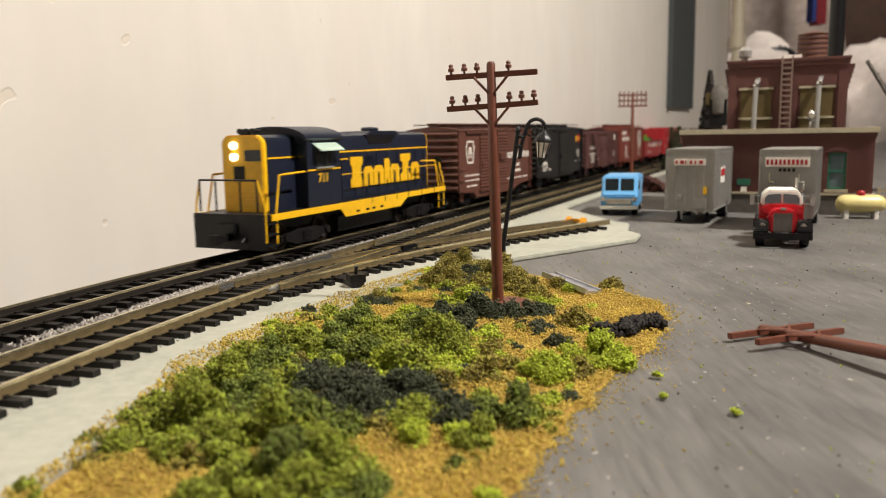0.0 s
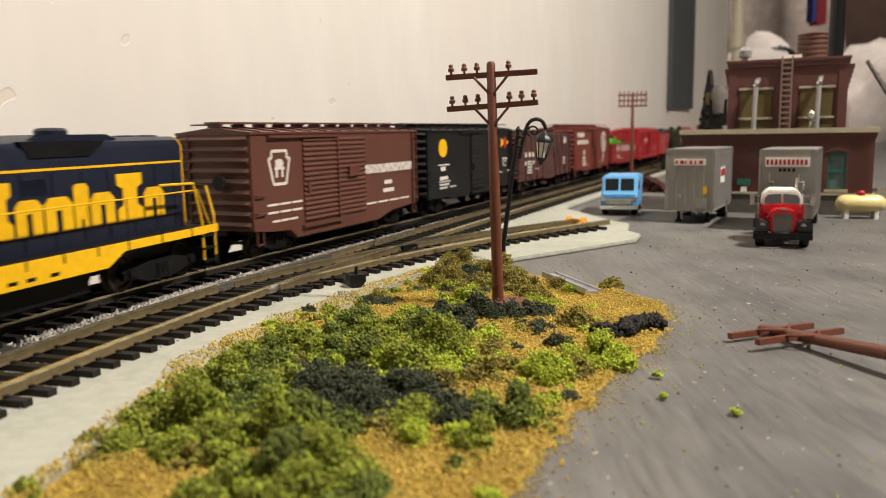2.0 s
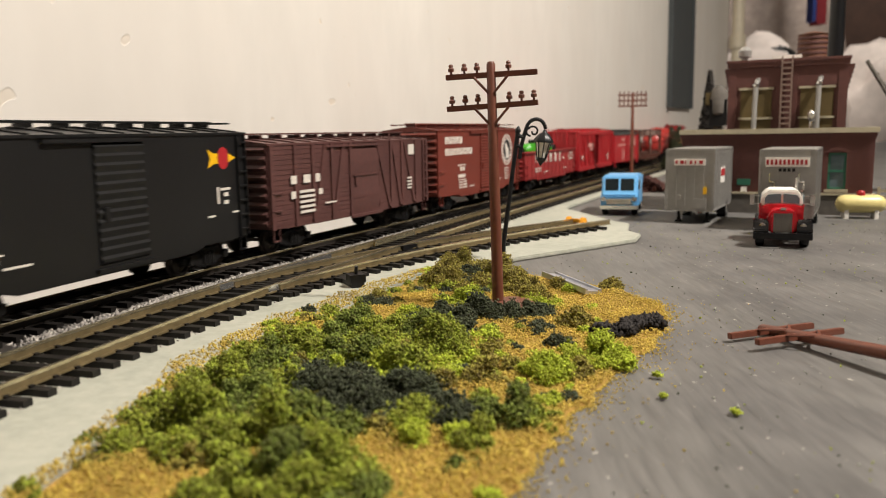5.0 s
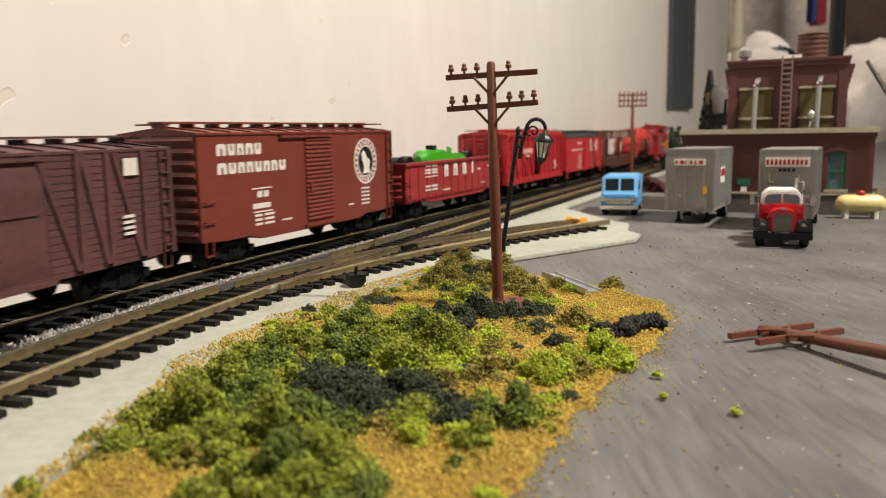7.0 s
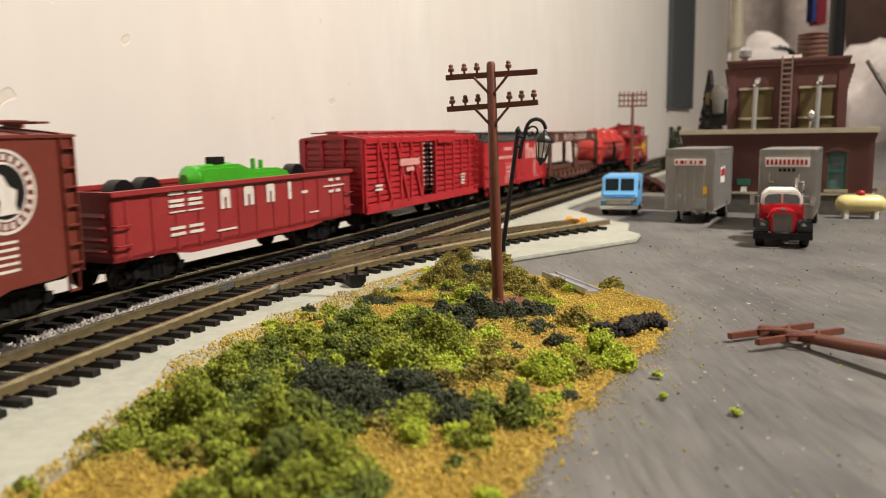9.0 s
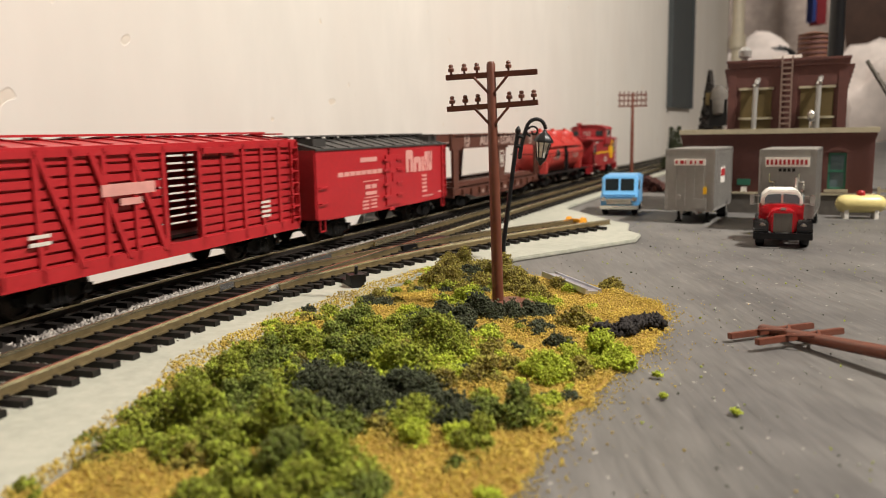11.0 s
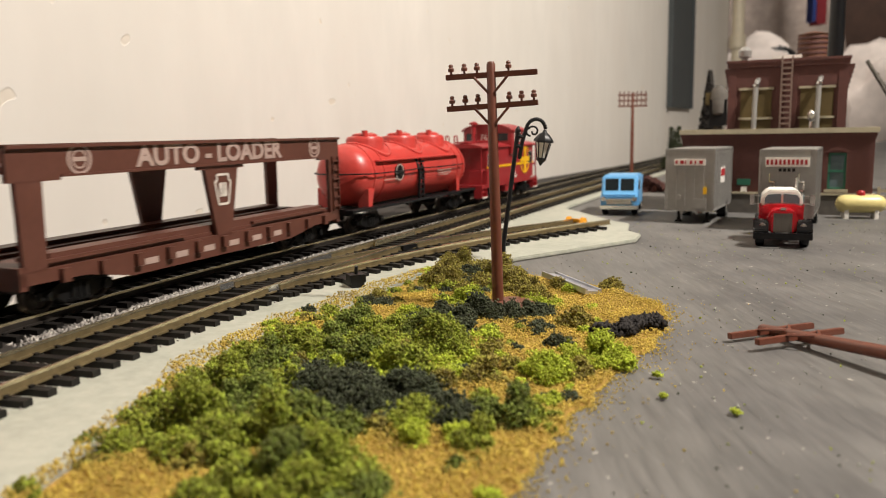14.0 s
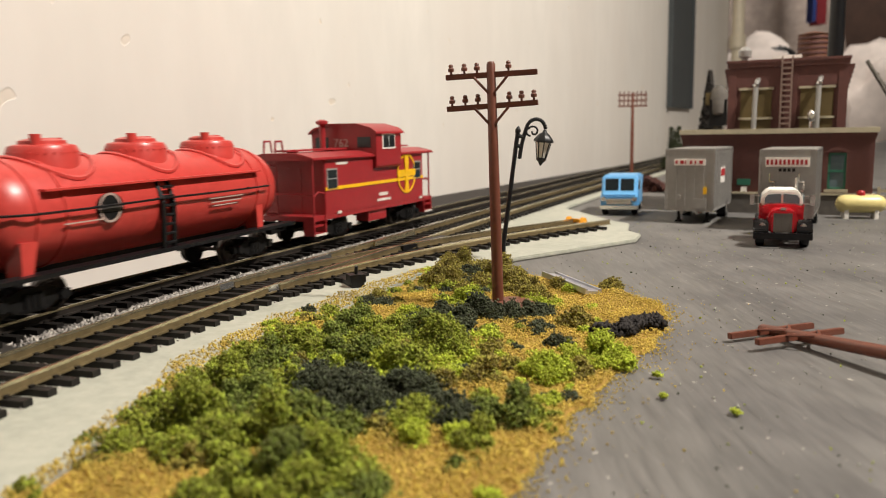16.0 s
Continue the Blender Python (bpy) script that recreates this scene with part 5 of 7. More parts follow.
def ground_cover():
    rng = np.random.default_rng(5)
    outline = wavy(PATCH, 1.3, 3)
    bm = shape(slab, outline, "z", -0.5, 0.45)
    tagged(new("turf_base", mesh_of("turf_base", bm, M_TURF, 0.3)), "golden dry turf glued on the board", "grass", kind="stuff")
    x, y = rng.uniform(-85, 72, 190000), 80 + 240 * rng.random(190000) ** 1.25
    k = inside(outline, x, y)
    x, y = x[k], y[k]
    z = 0.7 + 0.9 * rng.random(len(x)) + 0.8 * np.sin(x * 0.21) * np.sin(y * 0.17)
    verge = np.interp(y, [60, 118, 161, 218, 290, 312], [-66, -62, -55, -38, -8, 12])
    z = np.where(x < verge + 1.5, np.maximum(z, 0.6) + 1.35, z)
    thin = (x > verge + 1.5) | (rng.random(len(x)) < 0.6)
    x, y, z = x[thin], y[thin], z[thin]
    tagged(crumbs("dry_grass", np.stack([x, y, np.maximum(z, 0.6)], 1), rng.uniform(0.11, 0.3, len(x)) * np.where(rng.random(len(x)) > 0.97, 1.6, 1), M_TURFG, seed=2), "crumbly golden dry grass covering the island", "grass", kind="stuff")
    # thin spill of crumbs over the board round the island
    n = 15000
    i = rng.integers(0, len(outline), n)
    o = np.array(outline)
    o = o[i] + (o[(i + 1) % len(o)] - o[i]) * rng.random((n, 1))
    d = np.where(rng.random(n) < 0.2, rng.exponential(5.0, n), rng.exponential(1.5, n))[:, None] * rng.normal(size=(n, 2))
    p = o + d
    k = p[:, 0] > -58 + (p[:, 1] - 120) * 0.25
    p = p[k]
    tagged(crumbs("scattered_crumbs", np.stack([p[:, 0], p[:, 1], np.full(len(p), 0.25)], 1), rng.uniform(0.08, 0.26, len(p)), M_TURFG, seed=3), "stray golden crumbs spilled on the board", "grass", kind="stuff")
    x, y = rng.uniform(-20, 330, 2600), rng.uniform(90, 560, 2600)
    k = ~inside(PATCH, x, y) & (x > -10 + 0.2 * y - 30) & (x < 0.62 * y)
    x, y = x[k], y[k]
    h = len(x) // 3
    for nm, a, b, m, lab in (("board_dust", 0, h, M_STRIP, "pale dust specks on the board"), ("board_debris", h, 2 * h, M_LEAFD, "dark debris specks on the board"), ("green_specks", 2 * h, len(x), M_LEAFB, "stray green foam specks on the board")):
        tagged(crumbs(nm, np.stack([x[a:b], y[a:b], np.full(b - a, 0.15)], 1), rng.uniform(0.08, 0.3, b - a) * np.where(rng.random(b - a) > 0.95, 2.2, 1), m, seed=a + 7), lab, "debris", kind="stuff")
    # ballast beside the main line
    s, w = rng.uniform(-320, 420, 30000), rng.normal(20.5, 2.6, 30000)
    keep = rng.random(30000) < np.clip(1.1 - np.abs(s - 60) / 330, 0.12, 1) * np.clip(0.55 + 0.6 * np.sin(s * 0.09) * np.sin(s * 0.031 + 1) + 0.25 * np.sin(s * 0.27), 0.05, 1)
    s, w = s[keep], w[keep]
    pts = np.array([along(a, b) for a, b in zip(s, w)])
    tagged(crumbs("ballast", np.stack([pts[:, 0], pts[:, 1], 1.7 + 1.3 * rng.random(len(pts)) * np.exp(-((w - 20.5) / 3) ** 2)], 1), rng.uniform(0.45, 0.95, len(pts)), M_BALLAST, seed=11), "loose grey ballast stones between the tracks", "gravel", kind="stuff")
    s, w = rng.uniform(-320, 900, 16000), rng.uniform(-17, 56, 16000)
    pts = np.array([along(a, b) for a, b in zip(s, w)])
    tagged(crumbs("track_grit", np.stack([pts[:, 0], pts[:, 1], np.full(len(pts), 1.9)], 1), rng.uniform(0.15, 0.5, len(pts)), M_BALLAST, seed=12), "fine grit among the ties", "gravel", kind="stuff")


ground_cover()


def knobs(rng, cx, cy, r, tall):
    """Crumbs heaped on many small uneven knobs."""
    pts = []
    for k in range(int(4 + r * r * 0.2)):
        a, d = rng.uniform(0, math.tau), r * 1.05 * math.sqrt(rng.random())
        top = tall * min(r, 7.0) * max(0.2, 1 - (d / r) ** 2) * rng.uniform(0.15, 1.5)
        lr = (1.0 + 2.3 * rng.random() ** 1.3) * min(1.0, 0.1 + r / 4)
        n = int(84 * lr * lr) + 16
        u = rng.normal(size=(n, 3))
        u /= np.linalg.norm(u, axis=1)[:, None]
        u *= rng.uniform(0.65, 1.12, (n, 1)) * (1 + 0.3 * np.sin(7 * u[:, :1] + k) * np.cos(6 * u[:, 1:2]))
        c = np.array([cx + d * math.cos(a), cy + d * math.sin(a), top])
        pts.append(c + u * np.array([lr, lr, lr * 0.9]))
        m = int(n * top / 5)
        if m > 3:
            stem = c + rng.normal(size=(m, 3)) * np.array([lr * 0.55, lr * 0.55, 0])
            stem[:, 2] = rng.uniform(0, top, m)
            pts.append(stem)
    p = np.concatenate(pts)
    return p[p[:, 2] > 0]


def shrub(x, y, r, mat, label, tall=1.0, seed=0):
    rng = np.random.default_rng(int(seed))
    t = thing("shrub", label, "bush", x, y, 0.6, group="foam shrubs on the island")
    p = knobs(rng, 0, 0, r, tall)
    crumbs("foliage", p, (0.11 + 0.33 * rng.random(len(p)) ** 2), mat, t, seed=int(seed) + 50)
    return t


def undergrowth():
    """Low mixed tufts that run between the shrubs."""
    rng = np.random.default_rng(77)
    for nm, mat, n, lab, x0, x1, tall in (("green_undergrowth", M_LEAFG, 70, "low mid green foam tufts", -70, 22, 0.75), ("dark_undergrowth", M_LEAFD, 60, "low dark foam tufts", -50, 40, 0.5), ("bright_undergrowth", M_LEAFB, 120, "low bright green foam tufts", -60, 50, 0.6), ("olive_undergrowth", M_LEAFO, 70, "low olive foam tufts", -68, 40, 0.8)):
        x, y = rng.uniform(x0, x1, n * 3), rng.uniform(85, 300, n * 3)
        right = -8 + (y - 85) * 0.13
        k = inside(PATCH, x + 3, y) & inside(PATCH, x - 3, y) & (rng.random(n * 3) < np.clip(0.8 - (x - right) / 46, 0.16, 1))
        k &= (y > 128) | (rng.random(n * 3) < 0.3)
        k &= (y > 130) | (mat is not M_LEAFD)
        x, y = x[k][:n], y[k][:n]
        p = np.concatenate([knobs(rng, a, b, rng.uniform(0.9, 2.9), tall) for a, b in zip(x, y)])
        p[:, 2] += 0.6
        tagged(crumbs(nm, p, (0.11 + 0.33 * rng.random(len(p)) ** 2), mat, seed=len(p)), lab + " among the shrubs", "undergrowth", kind="stuff")


undergrowth()
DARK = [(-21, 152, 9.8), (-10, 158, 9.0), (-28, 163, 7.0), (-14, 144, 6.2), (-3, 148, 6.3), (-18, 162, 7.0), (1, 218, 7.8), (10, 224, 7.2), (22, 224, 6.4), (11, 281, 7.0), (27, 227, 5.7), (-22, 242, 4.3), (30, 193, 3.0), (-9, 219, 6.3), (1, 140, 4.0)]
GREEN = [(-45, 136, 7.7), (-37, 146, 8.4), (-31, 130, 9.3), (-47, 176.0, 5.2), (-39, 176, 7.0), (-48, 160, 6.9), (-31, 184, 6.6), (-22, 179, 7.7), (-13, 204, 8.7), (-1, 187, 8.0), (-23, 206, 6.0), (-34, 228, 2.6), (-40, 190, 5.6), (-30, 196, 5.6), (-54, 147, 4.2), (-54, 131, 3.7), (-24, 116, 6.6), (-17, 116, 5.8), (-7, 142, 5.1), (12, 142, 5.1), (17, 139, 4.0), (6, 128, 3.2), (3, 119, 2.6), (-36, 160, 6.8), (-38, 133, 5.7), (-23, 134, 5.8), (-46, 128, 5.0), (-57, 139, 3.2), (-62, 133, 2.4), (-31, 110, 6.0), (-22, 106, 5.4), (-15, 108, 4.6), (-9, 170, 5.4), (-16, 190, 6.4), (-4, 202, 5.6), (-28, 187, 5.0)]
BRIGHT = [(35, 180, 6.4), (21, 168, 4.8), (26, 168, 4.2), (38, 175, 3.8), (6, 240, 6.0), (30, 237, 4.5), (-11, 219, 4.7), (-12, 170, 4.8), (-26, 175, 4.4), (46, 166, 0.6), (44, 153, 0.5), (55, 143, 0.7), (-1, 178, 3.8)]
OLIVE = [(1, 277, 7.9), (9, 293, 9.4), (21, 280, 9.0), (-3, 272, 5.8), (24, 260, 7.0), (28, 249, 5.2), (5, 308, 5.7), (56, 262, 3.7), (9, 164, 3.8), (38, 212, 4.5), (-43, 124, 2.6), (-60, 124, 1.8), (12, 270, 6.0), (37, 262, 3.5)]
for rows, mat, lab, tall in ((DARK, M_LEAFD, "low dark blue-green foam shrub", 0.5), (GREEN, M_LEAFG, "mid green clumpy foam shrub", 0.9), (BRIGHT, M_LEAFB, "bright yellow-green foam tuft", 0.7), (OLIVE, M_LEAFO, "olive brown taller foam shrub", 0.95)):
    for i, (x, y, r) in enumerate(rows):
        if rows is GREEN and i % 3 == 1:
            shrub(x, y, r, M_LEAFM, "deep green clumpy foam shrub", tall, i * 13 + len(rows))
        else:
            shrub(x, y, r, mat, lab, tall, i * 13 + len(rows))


# ---- poles and lamp ----
def crossarm(p, z, half, ry, parent, pins, mat=M_POLE, braces=True):
    bm = boxes((-half, half, -0.75, 0.75, z - 0.8, z + 0.8))
    bmesh.ops.rotate(bm, matrix=Matrix.Rotation(radians(ry), 3, "Y"), cent=(0, 0, z), verts=bm.verts)
    arm = part("crossarm", bm, mat, parent, bevel=0.12)
    k = -math.tan(radians(ry))
    for x in pins:
        bm = bmesh.new()
        zz = z + 0.7 + k * x
        lathe(bm, [(0.35, zz), (0.35, zz + 0.8), (0.85, zz + 0.9), (0.95, zz + 1.7), (0.55, zz + 2.2), (0.75, zz + 2.5), (0.5, zz + 3.0), (0.1, zz + 3.1)], (x, 0, 0), n=10)
        part("insulator", bm, mat, arm)
    if braces:
        for sx in (-1, 1):
            bm = bmesh.new()
            rod(bm, (sx * 0.6, -0.9, z - 5.5), (sx * 5.0, -0.9, z - 0.6), 0.4, n=6)
            part("brace", bm, mat, parent)


def utility_pole(name, label, x, y, z, rz, top, arms, base=True, rx=0, ry=0):
    t = thing(name, label, "utility pole", x, y, z, rz, rx=rx, ry=ry)
    bm = bmesh.new()
    lathe(bm, [(1.75, 0), (1.6, top * 0.5), (1.3, top - 0.8), (0.9, top)], n=18)
    part("pole", bm, M_POLE, t)
    if base:
        bm = bmesh.new()
        lathe(bm, [(7.6, 0), (7.6, 0.9), (6.8, 1.4), (1.8, 1.7)], (4.0, 0, 0), n=36)
        part("base_disc", bm, M_POLE, t, "flat round brown base")
    for zz, half, tilt, pins in arms:
        crossarm(None, zz, half, tilt, t, pins)
    return t


PINS = (-12, -8, -4.2, 5.2)
utility_pole("utility_pole", "reddish brown plastic utility pole with two crossarms", 16.6, 236.5, 1.3, -14, 72.8, [(69.0, 13.6, -0.5, PINS), (60.0, 13.6, -1.6, (-12, -8, -4.2, 5.2, 8.8, 12.4))], ry=-1.4)
t = utility_pole("utility_pole", "brown plastic utility pole with three crossarms, far down the line", 181, 757, 0, -6, 88, [], False)
for zz in (85.0, 80.0, 75.0):
    crossarm(None, zz, 13.5, 0, t, (-12, -8, -4, 4, 8, 12), braces=False)
# the fallen one lies on its arms and its base disc
f = utility_pole("fallen_utility_pole", "fallen reddish brown utility pole lying on the board", 109.5, 133.5, 7.6, 0, 74.5, [(70.4, 13.6, 0, ()), (60.8, 13.6, 0, ())])
zaxis = (Vector((83.0, 203.5, 1.3)) - Vector((109.5, 133.5, 7.6))).normalized()
xaxis = Vector((0.942, 0.335, 0.0))
xaxis = (xaxis - zaxis * xaxis.dot(zaxis)).normalized()
yaxis = zaxis.cross(xaxis)
f.matrix_basis = Matrix.Translation(Vector((109.5, 133.5, 7.6)) * MM) @ Matrix((xaxis, yaxis, zaxis)).transposed().to_4x4()


def street_lamp():
    t = thing("street_lamp", "leaning black street lamp with scrolled arm and lantern", "street lamp", 23.5, 316, 1.5, 0, ry=7.5)
    bm = bmesh.new()
    lathe(bm, [(2.4, 0), (2.4, 0.8), (1.5, 1.4), (1.1, 6), (0.95, 7), (0.85, 52), (1.15, 52.4), (1.15, 53.2), (0.8, 53.8), (0.2, 54.8)], n=14)
    part("post", bm, M_BLACK, t)
    bm = bmesh.new()
    pipe(bm, [(2.0, 0, 42), (2.1, 0, 47), (2.6, 0, 51), (3.2, 0, 54)], 0.8)
    pipe(bm, [(0, 0, 51), (2.6, 0, 50.6)], 0.8)
    pipe(bm, [(0, 0, 47), (2.2, 0, 46.8)], 0.8)
    part("bracket", bm, M_BLACK, t)
    bm = bmesh.new()
    pipe(bm, [(7.0 - 3.9 * math.cos(a), 0, 53.6 + 4.6 * math.sin(a)) for a in [math.pi * i / 14 for i in range(14)]], 0.75)
    pipe(bm, [(6.2 + (2.4 - 0.17 * i) * math.cos(2.8 - 0.55 * i), 0, 53.2 + (2.4 - 0.17 * i) * math.sin(2.8 - 0.55 * i)) for i in range(12)], 0.4, 6)
    pipe(bm, [(3.2, 0, 53), (4.0, 0, 51.6), (5.2, 0, 51.4)], 0.4, 6)
    part("arm", bm, M_BLACK, t, "scrolled black arm")
    ln = part("lantern", shape(lambda bm: lathe(bm, [(0.6, 54.4), (1.0, 53.4), (2.2, 52.6), (3.9, 50.4), (4.0, 49.6), (3.0, 49.4)], (10.6, 0, 0), n=8)), M_BLACK, t, "black lantern cap")
    bm = bmesh.new()
    lathe(bm, [(2.9, 49.4), (1.7, 43.2)], (10.6, 0, 0), n=8)
    part("lantern_glass", bm, M_WHITE, ln, "bright lantern glass")
    bm = bmesh.new()
    for i in range(8):
        a = math.tau * i / 8
        rod(bm, (10.6 + 3.0 * math.cos(a), 3.0 * math.sin(a), 49.4), (10.6 + 1.8 * math.cos(a), 1.8 * math.sin(a), 43.0), 0.24, n=5)
    lathe(bm, [(0.2, 40.2), (1.1, 41.6), (2.1, 42.6), (2.0, 43.4)], (10.6, 0, 0), n=8)
    part("lantern_cage", bm, M_BLACK, ln)


street_lamp()


# ---- small things on the board ----
def small_things():
    M_ALU = material("scratched_aluminium", rgb("bcbec6"), 0.32, 0.75, 0.2, 300, 60, 0.1)
    t = thing("metal_channel", "short scratched aluminium channel lying on the turf", "metal strip", 43, 264, 2.4, -69, ry=2, rx=-6)
    part("channel", boxes((-14.8, 14.8, -3.0, 3.0, -0.6, 0.5), (-14.8, 14.8, -3.0, -2.3, 0.5, 1.2), (-14.8, 14.8, 2.3, 3.0, 0.5, 1.2)), M_ALU, t, bevel=0.12)
    t = thing("charred_log", "lumpy black piece of charred debris on the turf", "debris", 48.5, 203, 0.8, 38)
    rng = np.random.default_rng(4)
    n = 900
    u = rng.normal(size=(n, 3))
    u /= np.linalg.norm(u, axis=1)[:, None]
    x = rng.uniform(-11, 11, n)
    p = np.stack([x, 2.6 * u[:, 1] + 1.2 * np.sin(x * 0.5), 1.6 + 1.7 * u[:, 2]], 1)
    crumbs("bark", p, rng.uniform(0.5, 1.1, n), material("charred_black", rgb("1c1715"), 0.9, 0, 0.3, 900, 90, 0.4, island=0.4), t, seed=9)
    t = thing("red_pile", "small heap of dark red gravel beside the track", "gravel heap", 181, 694, 0, 0)
    n = 1400
    d, a = 19 * np.sqrt(rng.random(n)), rng.uniform(0, math.tau, n)
    z = 12.5 * np.clip(1 - (d / 19) ** 1.5, 0, 1) * rng.uniform(0.75, 1, n)
    crumbs("gravel", np.stack([d * np.cos(a), d * np.sin(a), z], 1), rng.uniform(0.8, 1.7, n), material("dark_red_gravel", rgb("40211b"), 0.9, 0, 0.2, 500, 50, 0.2, island=0.4), t, seed=10)
    # wheel stop at the end of the spur
    x, y = along(236, spur_w(236))
    t = thing("wheel_stop", "orange-yellow plastic wheel stop at the spur's end", "wheel stop", x - 3, y + 6, RAIL_TOP - 2.5, -42)
    M_ORANGE = material("orange_plastic", rgb("e09a1c"), 0.45, 0, 0.1, 400, 60, 0.05)
    for dx in (-4.5, 4.5):
        part("block", shape(slab, [(-3, 0), (3, 0), (1.8, 2.6), (0.6, 3.6), (-0.6, 3.6), (-1.8, 2.6)], "x", dx - 1.2, dx + 1.2), M_ORANGE, t, bevel=0.25)
    part("bar", boxes((-5, 5, -1, 1, 0.8, 2.6)), M_ORANGE, t, bevel=0.3)
    # switch machine beside the turnout
    x, y = along(52, 66)
    t = thing("switch_machine", "small black switch stand beside the turnout", "switch stand", x, y, 1.9, -66)
    part("base", boxes((-15, 5, -2.2, 2.2, 0, 1.6)), M_BLACK, t, bevel=0.2)
    part("housing", boxes((0, 5, -2.8, 2.8, 1.6, 4.4)), M_BLACK, t, bevel=0.4)
    part("lever", shape(lambda bm: rod(bm, (2.5, 0, 4), (3.4, 0, 7.2), 0.6)), M_BLACK, t)
    # dark rail joiner scraps and a twig near the curve
    for k, (xx, yy, rz, ln) in enumerate(((*along(36, -15.5), 62, 16), (*along(10, 31), 50, 10))):
        t = thing("twig", "thin brown twig lying by the ties", "twig", xx, yy, 2.0, rz)
        bm = bmesh.new()
        rod(bm, (-ln / 2, 0, 0.5), (ln / 2, 0.8, 0.9), 0.6, 0.4, n=7)
        part("stick", bm, M_DIRT, t)


small_things()


# turnout frog, guard rails and blades where the spur leaves
def turnout():
    t = thing("turnout", "brass-coloured turnout blades, frog and guard rails", "turnout")
    for a, b, w in ((20, 92, lambda s: 41 - 8.4 + (s - 20) * 0.008), (20, 96, lambda s: spur_w(s) + 8.3)):
        bm = bmesh.new()
        ribbon(bm, lambda s: along(s, w(s)), a, b, 6, 0.45, RAIL_TOP - 2.2, RAIL_TOP - 0.1)
        part("blade", bm, M_CHROME, t, "shiny point blade")
    for w, s0, s1 in ((lambda s: W_PASS(s) - 7.0, 128, 170), (lambda s: spur_w(s) + 6.9, 128, 168)):
        bm = bmesh.new()
        ribbon(bm, lambda s: along(s, w(s)), s0, s1, 6, 0.45, RAIL_TOP - 2.2, RAIL_TOP)
        part("guard_rail", bm, M_RAIL, t)
    bm = bmesh.new()
    ribbon(bm, lambda s: along(s, (W_PASS(s) + 8.85 + spur_w(s) - 8.85) / 2), 122, 158, 6, 1.9, RAIL_TOP - 2.4, RAIL_TOP - 0.3)
    part("frog", bm, M_BLACK, t, "black plastic frog")


turnout()


# ---- the yard: building, trailers, trucks ----
E1, E2 = Vector((0.9063, -0.4226)), Vector((0.4226, 0.9063))
YAW = -25.0


